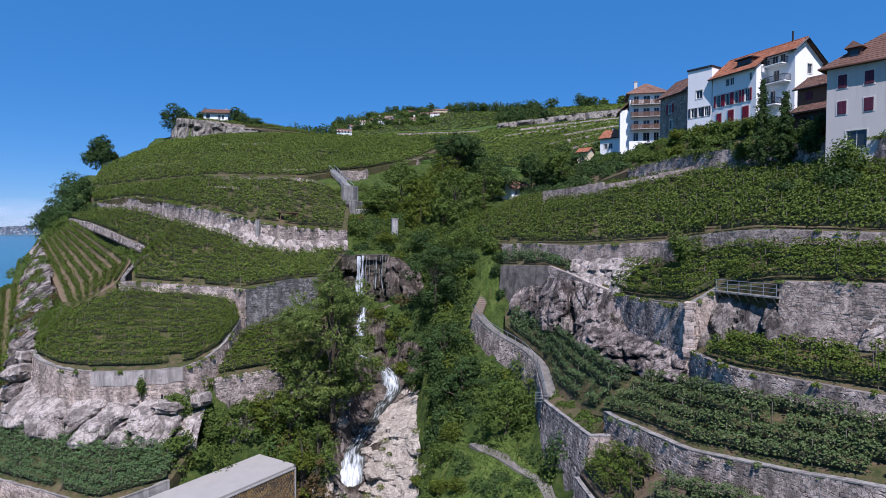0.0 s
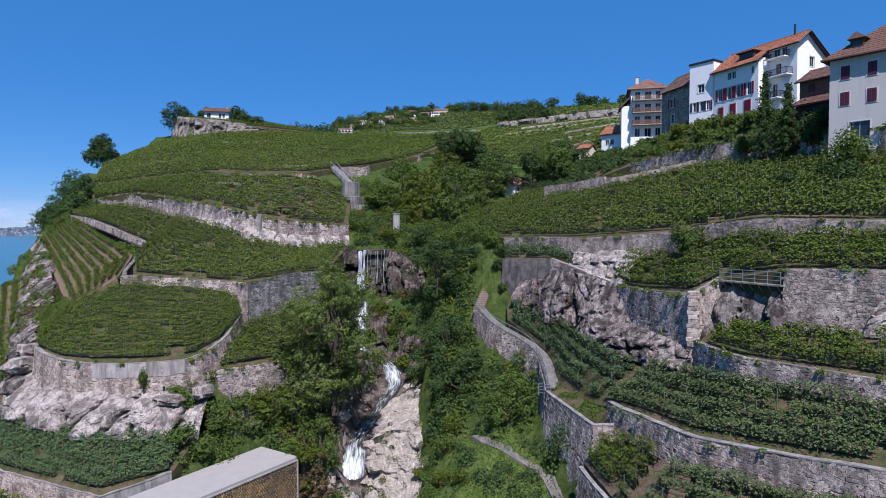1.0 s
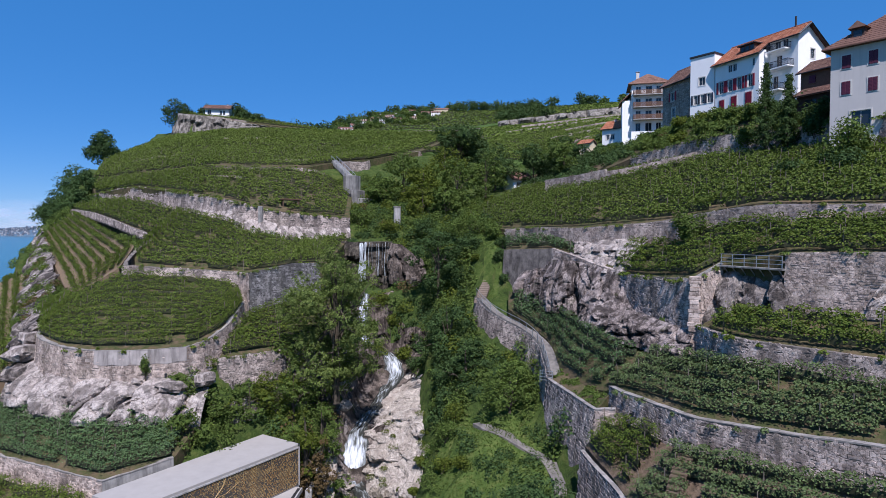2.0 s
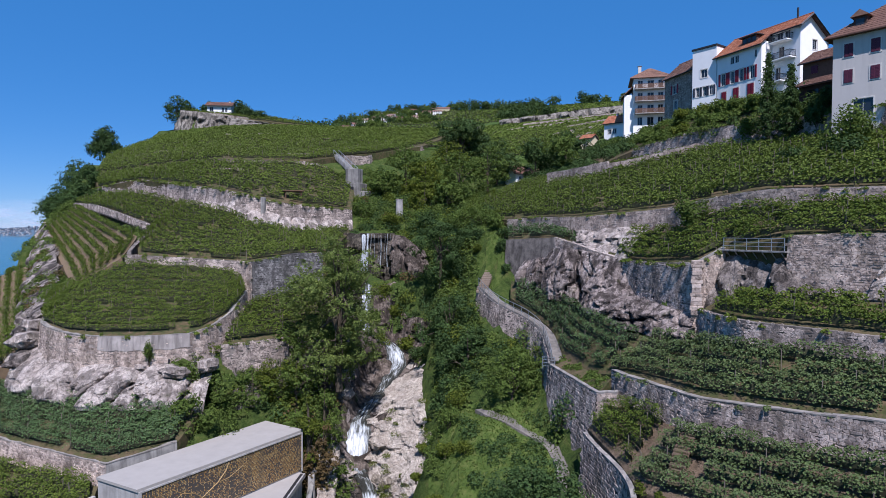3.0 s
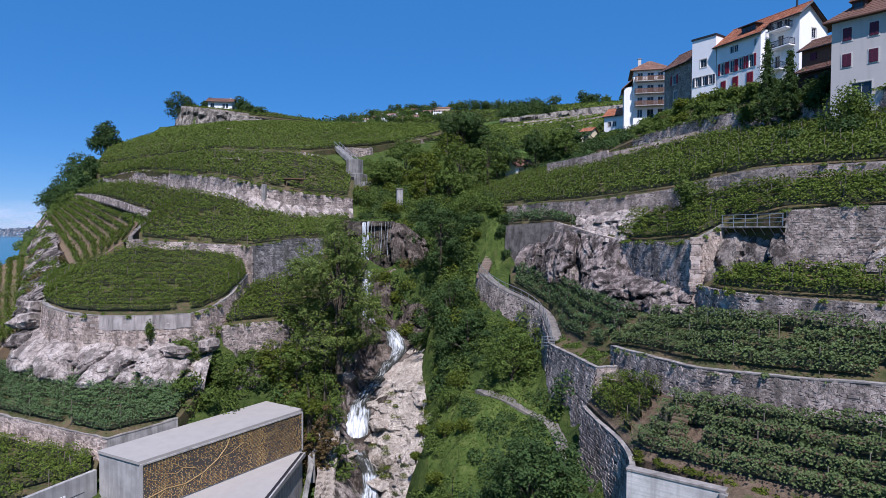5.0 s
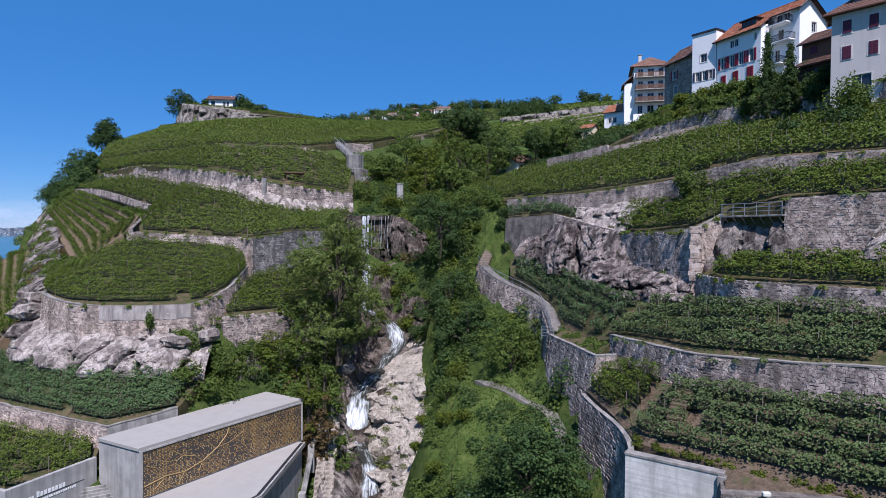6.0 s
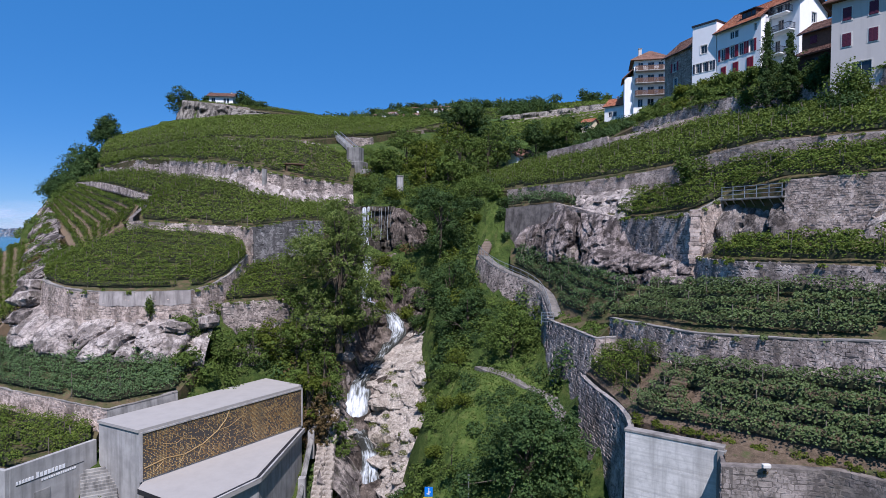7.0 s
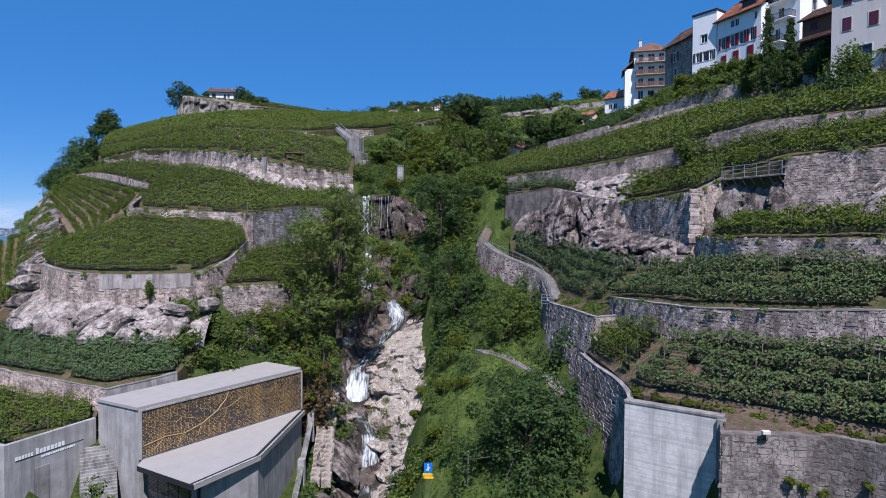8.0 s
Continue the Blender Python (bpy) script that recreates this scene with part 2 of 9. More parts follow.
SOIL, GROUND, MEADOW, FARFIELD = make_soil(), make_ground(), make_grass_ground(), make_far_field()
ROCK_L = make_rock("pale_molasse_rock", (0.25, 0.207, 0.18), (0.51, 0.435, 0.385), (0.68, 0.595, 0.53), 0.35, 0.5, 0.68)
ROCK_D = make_rock("grey_rock", (0.065, 0.054, 0.048), (0.215, 0.182, 0.162), (0.46, 0.396, 0.348))
ROCK_C = make_rock("pinkish_grey_rock", (0.085, 0.067, 0.059), (0.29, 0.238, 0.215), (0.52, 0.435, 0.39), 0.5, 0.8)
ROCK_F = make_rock("grey_far_rock", (0.14, 0.125, 0.105), (0.25, 0.225, 0.19), (0.38, 0.34, 0.29), 0.15)
ROCK_M = make_rock("mossy_stream_rock", (0.14, 0.115, 0.085), (0.30, 0.252, 0.195), (0.54, 0.47, 0.38), 0.7, 0.5, 0.4)
ROCK_B = make_rock("brown_rock", (0.06, 0.047, 0.038), (0.15, 0.12, 0.098), (0.27, 0.22, 0.185), 0.5)
ROCK_WET = make_rock("wet_rock", (0.05, 0.043, 0.034), (0.11, 0.094, 0.074), (0.20, 0.17, 0.135), 0.6)
ROCK_W = make_rock("stream_rock", (0.30, 0.25, 0.205), (0.52, 0.445, 0.37), (0.68, 0.60, 0.51), 0.6, 0.45, 0.2)
STONE_D = make_stone("dark_rubble", (0.10, 0.096, 0.094), (0.19, 0.183, 0.178), (0.36, 0.34, 0.325))
STONE_M = make_stone("grey_rubble", (0.25, 0.203, 0.177), (0.426, 0.352, 0.307), (0.624, 0.52, 0.453))
STONE_L = make_stone("pale_rubble", (0.26, 0.205, 0.172), (0.437, 0.35, 0.295), (0.603, 0.495, 0.424))
STONE_C = make_stone("squared_grey_stone", (0.172, 0.148, 0.133), (0.244, 0.21, 0.187), (0.343, 0.295, 0.261), 0.3)
MORTAR_D = make_mortar("dark_joint", (0.05, 0.047, 0.045), (0.12, 0.115, 0.108))
MORTAR_M = make_mortar("grey_joint", (0.085, 0.074, 0.066), (0.22, 0.19, 0.165))
MORTAR_L = make_mortar("pale_joint", (0.20, 0.17, 0.148), (0.40, 0.34, 0.30))
COPING = make_concrete("coping_stone", (0.18, 0.165, 0.148), (0.30, 0.275, 0.25), 0.6)
CONCRETE = make_concrete("fair_faced_concrete", (0.28, 0.268, 0.253), (0.39, 0.375, 0.353), 0.5)
CONCRETE_W = make_concrete("weathered_concrete", (0.17, 0.162, 0.15), (0.31, 0.295, 0.27), 0.8)
ROOF_SLAB = make_plain("roof_gravel", (0.325, 0.303, 0.276), 0.9, vary=0.2, scale=0.8)
PLASTER_W = make_plaster("white_plaster", (0.80, 0.79, 0.77), 0.15)
PLASTER_G = make_plaster("grey_plaster", (0.52, 0.485, 0.45), 0.45)
PLASTER_C = make_plaster("cream_plaster", (0.62, 0.52, 0.36), 0.3)
TILE_R = make_tiles("clay_roof_tile", (0.30, 0.105, 0.055), (0.38, 0.15, 0.08), (0.44, 0.20, 0.12))
TILE_B = make_tiles("brown_roof_tile", (0.13, 0.070, 0.052), (0.19, 0.105, 0.078), (0.25, 0.145, 0.105))
SHUTTER_R = make_plain("crimson_shutter", (0.27, 0.018, 0.035), 0.6)
SHUTTER_D = make_plain("plum_shutter", (0.10, 0.022, 0.045), 0.6)
SHUTTER_B = make_plain("dark_shutter", (0.045, 0.05, 0.07), 0.6)
WOOD = make_plain("weathered_wood", (0.15, 0.085, 0.055), 0.8, vary=0.6)
WOOD_D = make_plain("dark_wood", (0.075, 0.04, 0.032), 0.8, vary=0.5)
POST = make_plain("vine_stake_wood", (0.17, 0.14, 0.11), 0.85, vary=0.5)
# core of the vine rows: the shade inside them, put into a dark colour
ROW_SHADE = make_plain("vine_row_shade", (0.05, 0.052, 0.024), 0.9, vary=0.5)
STEEL = make_plain("galvanised_steel", (0.42, 0.43, 0.44), 0.45, 0.8, vary=0.3)
METAL_D = make_plain("dark_metal", (0.05, 0.05, 0.055), 0.5, 0.6)
FRAME_W = make_plain("pale_window_surround", (0.60, 0.57, 0.52), 0.8)
GLASS, BARK, WATER_W, WATER_R, LAKE = make_glass(), make_bark(), make_water("falling_water", (5.5, 0.8, 1.0)), make_water("stream_water", (4.2, 1.2, 1.0)), make_lake()
PATH_M = make_concrete("worn_path", (0.12, 0.108, 0.095), (0.21, 0.19, 0.168), 0.5)
STEP_M = make_concrete("worn_stone_step", (0.15, 0.115, 0.085), (0.27, 0.21, 0.16), 0.5)
EARTH = make_earth()
DIRT = make_plain("bare_earth", (0.175, 0.125, 0.076), 0.95, vary=0.5, scale=1.5)


# ---- mesh helpers ----
rng = np.random.default_rng(7)


def arrays_mesh(name, verts, faces, mats, idx=None, smooth=False):
    """A mesh from numpy arrays; faces all of one size."""
    me = bpy.data.meshes.new(name)
    verts, faces = np.asarray(verts, np.float32), np.asarray(faces, np.int32)
    k = faces.shape[1]
    me.vertices.add(len(verts))
    me.vertices.foreach_set("co", verts.ravel())
    me.loops.add(faces.size)
    me.loops.foreach_set("vertex_index", faces.ravel())
    me.polygons.add(len(faces))
    me.polygons.foreach_set("loop_start", np.arange(0, faces.size, k, dtype=np.int32))
    me.polygons.foreach_set("loop_total", np.full(len(faces), k, np.int32))
    if idx is not None:
        me.polygons.foreach_set("material_index", np.asarray(idx, np.int32))
    me.polygons.foreach_set("use_smooth", np.full(len(faces), bool(smooth)))
    for m in mats if isinstance(mats, (list, tuple)) else [mats]:
        me.materials.append(m)
    me.update(calc_edges=True)
    me.validate()
    return me


def child(ob, parent):
    ob.parent = parent
    return ob


def part(name, bm, material, parent, label=""):
    me = bpy.data.meshes.new(name)
    bm.to_mesh(me)
    bm.free()
    me.materials.append(material)
    ob = child(new(name, me), parent)
    return tagged(ob, label) if label else ob


def mpart(name, me, parent, label="", kind=""):
    ob = child(new(name, me), parent)
    return tagged(ob, label, kind=kind)


def thing(name, label, category, group="", m=None, kind=""):
    ob = new(name)
    if m is not None:
        ob.matrix_basis = m
    return tagged(ob, label, category, group, kind)


def box_bm(x0, x1, y0, y1, z0, z1, bevel=0.0, bm=None):
    bm = bm or bmesh.new()
    m = Matrix.LocRotScale(((x0 + x1) / 2, (y0 + y1) / 2, (z0 + z1) / 2), None, (abs(x1 - x0), abs(y1 - y0), abs(z1 - z0)))
    r = bmesh.ops.create_cube(bm, size=1, matrix=m)
    if bevel:
        edges = {e for v in r["verts"] for e in v.link_edges}
        bmesh.ops.bevel(bm, geom=list(edges), offset=bevel, segments=1, affect="EDGES")
    return bm


def prism_bm(outline, z0, z1, bm=None):
    """An upright prism over a plan outline."""
    bm = bm or bmesh.new()
    lo = [bm.verts.new((x, y, z0)) for x, y in outline]
    hi = [bm.verts.new((x, y, z1)) for x, y in outline]
    n = len(lo)
    bm.faces.new(hi)
    bm.faces.new(lo[::-1])
    for i in range(n):
        bm.faces.new((lo[i], lo[(i + 1) % n], hi[(i + 1) % n], hi[i]))
    bmesh.ops.recalc_face_normals(bm, faces=bm.faces)
    return bm


def tube_bm(points, radii, seg=6, bm=None):
    bm = bm or bmesh.new()
    rings = []
    for i, p in enumerate(points):
        p = Vector(p)
        d = Vector(points[min(i + 1, len(points) - 1)]) - Vector(points[max(i - 1, 0)])
        q = d.to_track_quat("Z", "Y")
        r = radii[i] if hasattr(radii, "__len__") else radii
        rings.append([bm.verts.new(p + q @ Vector((r * math.cos(a), r * math.sin(a), 0))) for a in [2 * math.pi * k / seg for k in range(seg)]])
    for a, b in zip(rings, rings[1:]):
        for k in range(seg):
            bm.faces.new((a[k], a[(k + 1) % seg], b[(k + 1) % seg], b[k]))
    bm.faces.new(rings[0][::-1])
    bm.faces.new(rings[-1])
    return bm


def curve_pts(poly, step=1.0, smooth=True):
    """Points along a plan line, about step apart; smooth: a Catmull-Rom curve through its points."""
    p = np.array(poly, float)
    if smooth and len(p) > 2:
        e = np.vstack([2 * p[0] - p[1], p, 2 * p[-1] - p[-2]])
        out = []
        for i in range(len(p) - 1):
            a, b, c, d = e[i : i + 4]
            for t in np.linspace(0, 1, 8, endpoint=False):
                out.append(0.5 * (2 * b + (c - a) * t + (2 * a - 5 * b + 4 * c - d) * t * t + (3 * b - a - 3 * c + d) * t ** 3))
        p = np.array(out + [p[-1]])
    s = np.r_[0, np.cumsum(np.linalg.norm(np.diff(p[:, :2], axis=0), axis=1))]
    n = max(2, int(round(s[-1] / step)) + 1)
    t = np.linspace(0, s[-1], n)
    return np.stack([np.interp(t, s, p[:, k]) for k in range(p.shape[1])], 1)


def vnoise(p, scale, octaves=4, seed=0.0):
    """Fractal noise at many points."""
    out = np.empty(len(p))
    for i, q in enumerate(p):
        out[i] = noise.fractal(Vector(q) * scale + Vector((seed, seed * 1.7, -seed)), 0.9, 2.1, octaves)
    return out


class Strip:
    """A sloping sheet between a lower and an upper plan line whose points answer one another."""

    def __init__(self, lower, upper):
        self.a, self.b = np.array(lower, float), np.array(upper, float)
        if len(self.a) != len(self.b):
            n = max(len(self.a), len(self.b))
            self.a, self.b = self.even(self.a, n), self.even(self.b, n)
        mid = (self.a + self.b) / 2
        s = np.r_[0, np.cumsum(np.linalg.norm(np.diff(mid, axis=0), axis=1))]
        self.k, self.length = s / s[-1], s[-1]
        self.depth = np.linalg.norm(self.b - self.a, axis=1).mean()

    @staticmethod
    def even(p, n):
        s = np.r_[0, np.cumsum(np.linalg.norm(np.diff(p, axis=0), axis=1))]
        t = np.linspace(0, s[-1], n)
        return np.stack([np.interp(t, s, p[:, k]) for k in range(3)], 1)

    def at(self, u, v):
        u, v = np.broadcast_arrays(np.asarray(u, float), np.asarray(v, float))
        a = np.stack([np.interp(u, self.k, self.a[:, i]) for i in range(3)], -1)
        b = np.stack([np.interp(u, self.k, self.b[:, i]) for i in range(3)], -1)
        return a + (b - a) * v[..., None]


STRIPS = []


def terrace(strip, mat, step=1.0, rough=0.12):
    """The ground of one terrace, a part of the hillside."""
    nu, nv = max(2, int(strip.length / step)) + 1, max(2, int(strip.depth / step)) + 1
    u, v = np.meshgrid(np.linspace(0, 1, nu), np.linspace(0, 1, nv))
    p = strip.at(u, v).reshape(-1, 3)
    inner = ((v > 0.01) & (v < 0.99)).ravel()
    p[:, 2] += rough * vnoise(p, 0.35, 3) * inner
    i = np.arange(nu * nv).reshape(nv, nu)
    f = np.stack([i[:-1, :-1], i[:-1, 1:], i[1:, 1:], i[1:, :-1]], -1).reshape(-1, 4)
    rim = np.r_[i[0], i[1:, -1], i[-1, -2::-1], i[-2:0:-1, 0]]
    low = p[rim] - (0, 0, 3.5)
    k = len(p) + np.arange(len(rim))
    f = np.vstack([f, np.stack([rim, k, np.roll(k, -1), np.roll(rim, -1)], 1)])
    p = np.vstack([p, low])
    ob = new("terrace_ground", arrays_mesh("terrace_ground", p, f, mat, smooth=False))
    STRIPS.append(strip)
    return tagged(ob, "soil and sparse grass of a vineyard terrace", "terrace", kind="structure")


def outward(p):
    """Plan normals to the right of a line's direction."""
    d = np.gradient(p[:, :2], axis=0)
    d /= np.linalg.norm(d, axis=1)[:, None] + 1e-9
    return np.stack([d[:, 1], -d[:, 0]], 1)


def loft(name, rows, mats, closed=False, smooth=False):
    """A mesh over rows of points of equal count."""
    rows = np.array(rows)
    nr, nc = rows.shape[:2]
    i = np.arange(nr * nc).reshape(nr, nc)
    if closed:
        i = np.vstack([i, i[:1]])
    f = np.stack([i[:-1, :-1], i[:-1, 1:], i[1:, 1:], i[1:, :-1]], -1).reshape(-1, 4)
    return arrays_mesh(name, rows.reshape(-1, 3), f, mats, smooth=smooth)


def stone_mesh(w, h, d, r):
    """One rubble stone: an uneven six-sided block, its face proud and chamfered."""
    turn, out, inner = r.uniform(-0.35, 0.35), [], []
    for k in range(6):
        t = math.pi / 6 + k * math.pi / 3 + r.uniform(-0.28, 0.28)
        q = r.uniform(0.86, 1.18) / max(abs(math.cos(t)), abs(math.sin(t))) ** 0.6 * 0.5
        x, z = q * math.cos(t), q * math.sin(t)
        x, z = x * math.cos(turn) - z * math.sin(turn), x * math.sin(turn) + z * math.cos(turn)
        out.append((x * w * 1.12, 0.02, z * h * 1.12))
        inner.append((x * w * 0.93, -d * r.uniform(0.0, 1.6), z * h * 0.93))
    f = [(6, 7, 8, 9), (6, 9, 10, 11)] + [(k, (k + 1) % 6, 6 + (k + 1) % 6, 6 + k) for k in range(6)]
    return np.array(out + inner), np.array(f)


def block_mesh(q, d, r):
    """A stone filling a six-cornered gap of a wall face: corners q as (x, z) round its middle, proud by d."""
    q = np.array(q)
    out = np.c_[q[:, 0], np.full(6, 0.03), q[:, 1]]
    tx, tz = r.uniform(-0.3, 0.3), r.uniform(-0.3, 0.3)
    inn = q * np.array([[r.uniform(0.88, 0.98)] for _ in range(6)])
    inner = np.c_[inn[:, 0], -d * (1.0 + tx * inn[:, 0] / (np.ptp(q[:, 0]) + 0.01) + tz * inn[:, 1] / (np.ptp(q[:, 1]) + 0.01)), inn[:, 1]]
    f = [(6, 7, 8, 9), (6, 9, 10, 11)] + [(k, (k + 1) % 6, 6 + (k + 1) % 6, 6 + k) for k in range(6)]
    return np.vstack([out, inner]), np.array(f)


WALLS = []
FEET = []
WALL_FACES = []


def stone_wall(name, label, top, base_z, thick=0.6, mortar=None, stone=None, size=(0.36, 0.26), coping=True, batter=0.09, smooth=True, stones=True, pieces=0):
    """A retaining wall along a plan line (its face to the right of the line), with coping; stones come later."""
    top = np.array(top, float)
    line = curve_pts(np.c_[top, np.array(base_z, float)], 0.8, smooth)
    p, bz = line[:, :3], line[:, 3]
    o = outward(p)
    h = np.maximum(p[:, 2] - bz, 0.2)
    jit = 0.05 * vnoise(p, 0.9, 3)
    zt = p[:, 2] + jit
    ft = np.c_[p[:, :2], zt]
    fb = np.c_[p[:, :2] + o * (batter * h)[:, None], bz - 0.5]
    bt = np.c_[p[:, :2] - o * thick, zt]
    bb = np.c_[p[:, :2] - o * thick, bz - 0.5]
    ob = thing(name, label, "wall", kind="structure")
    n = len(p)
    ring = np.arange(4 * n).reshape(4, n)
    sides = np.stack([ring[:, :-1], ring[:, 1:], np.roll(ring, -1, 0)[:, 1:], np.roll(ring, -1, 0)[:, :-1]], -1).reshape(-1, 4)
    me = arrays_mesh("masonry", np.vstack([fb, ft, bt, bb]), np.vstack([sides, ring[:, 0], ring[::-1, -1]]), mortar or MORTAR_M)
    mpart("masonry", me, ob)
    if coping:
        n = len(p)
        zc = zt + 0.005
        for s in range(0, n - 1, 3):
            e = min(s + 3, n - 1)
            k = slice(s, e + 1)
            a, q = p[k, :2] + o[k] * 0.05, p[k, :2] - o[k] * (min(thick, 0.5) + 0.02)
            dz = rng.uniform(-0.02, 0.03)
            rows = [np.c_[a, zc[k] - 0.02], np.c_[a, zc[k] + 0.06 + dz], np.c_[q, zc[k] + 0.06 + dz], np.c_[q, zc[k] - 0.02]]
            mpart("coping_slab", loft("coping_slab", rows, COPING, closed=True), ob)
    if stones:
        WALL_FACES.append((ob, p, bz, o, h, batter, stone or STONE_M, size, pieces))
    WALLS.append((p, bz))
    return ob


def cells(x, y, seed):
    """Cellular noise over arrays: nearest and second distances, two random values a cell and the offset from its middle."""
    ix, iy = np.floor(x), np.floor(y)
    f1, f2 = np.full(x.shape, 9.0), np.full(x.shape, 9.0)
    out = [np.zeros(x.shape) for _ in range(4)]
    for di in (-1, 0, 1):
        for dj in (-1, 0, 1):
            i, j = ix + di, iy + dj
            h = [np.abs(np.sin(i * a + j * b + seed * 17.3) * 43758.5453) % 1.0 for a, b in ((127.1, 311.7), (269.5, 183.3), (419.2, 371.9), (97.3, 157.1))]
            dx, dy = x - i - 0.1 - 0.8 * h[0], y - j - 0.1 - 0.8 * h[1]
            d = np.hypot(dx, dy)
            near = d < f1
            f2 = np.where(near, f1, np.minimum(f2, d))
            f1 = np.where(near, d, f1)
            for k, v in enumerate((h[2], h[3], dx, dy)):
                out[k] = np.where(near, v, out[k])
    return f1, f2, *out


def rock_face(name, label, base, top, mat, bulge=1.0, step=0.45, push=0.8, seed=0.0, grain=1.0, steep=1.0, block=3.0, tall=1.6, broken=1.0, cloven=1.0, slant=1.3):
    """A weathered outcrop between a foot line and a head line (its face to the right of the line): swelling masses parted by clefts, with smaller breaks on them."""
    a, b = np.array(base, float), np.array(top, float)
    s = Strip(a, b)
    FEET.append(a)
    nu = max(8, int(s.length / step))
    nv = max(6, int(s.depth / step))
    u, v = np.meshgrid(np.linspace(0, 1, nu), np.linspace(0, 1, nv))
    p = s.at(u, v ** steep)
    p[..., 2] = s.at(u, v)[..., 2]
    o = outward(s.at(np.linspace(0, 1, nu), np.full(nu, 0.5)))
    flat = p.reshape(-1, 3)
    wx = vnoise(flat, 0.35, 3, seed + 3).reshape(u.shape)
    wy = vnoise(flat, 0.35, 3, seed + 9).reshape(u.shape)
    fine = vnoise(flat, 1.1, 4, seed).reshape(u.shape)
    su, sv = u * s.length + 0.8 * wx, v * s.depth + 0.8 * wy
    d = np.zeros(u.shape)
    for k, (w, amp, cleft) in enumerate(((3.2, 1.7, 2.2), (1.25, 0.3, 0.32), (0.5, 0.07, 0.08))):
        w = max(w / grain, 2.5 * step)
        f1, f2, h1, h2, dx, dy = cells(su / w, sv / (w * (tall if k < 2 else 1.0)), seed + 5 * k)
        swell = 1.0 - np.clip(f1 / 0.85, 0, 1) ** block
        amp, cleft = (amp, cleft) if k == 0 else (amp * broken, cleft * broken)
        d += amp * ((0.15 + h1) * swell + slant * (h2 - 0.5) * dx - 0.45 * slant * h1 * dy)
        d -= cleft * cloven * h2 * np.exp(-((f2 - f1) / 0.09) ** 2)
    env = np.sin(np.pi * np.clip(v * 0.74 + 0.2, 0, 1)) ** 0.5 * (1.0 - 0.6 * v ** 2 * (steep > 1.2))
    d = bulge * env * (d - 0.35 + 0.16 * fine) + push * env
    p[..., :2] += o[None] * d[..., None]
    p[..., 2] += 0.10 * bulge * (d - push) * (v < 0.97) * (v > 0.03)
    ob = new(name, loft(name, p, mat, smooth=False))
    return tagged(ob, label, "rock", kind="structure")


def quads(centers, normals, sizes, aspect=1.0):
    """Leaf blades: pointed quads, one each."""
    n = len(centers)
    nrm = normals / (np.linalg.norm(normals, axis=1)[:, None] + 1e-9)
    r = rng.normal(size=(n, 3))
    a = np.cross(nrm, r)
    a /= np.linalg.norm(a, axis=1)[:, None] + 1e-9
    b = np.cross(nrm, a)
    s = sizes[:, None]
    bend = nrm * s * 0.18
    v = np.stack([centers - a * s * 0.5, centers - b * s * 0.36 * aspect + bend, centers + a * s * 0.5, centers + b * s * 0.36 * aspect + bend], 1)
    return v.reshape(-1, 3), np.arange(4 * n).reshape(n, 4)


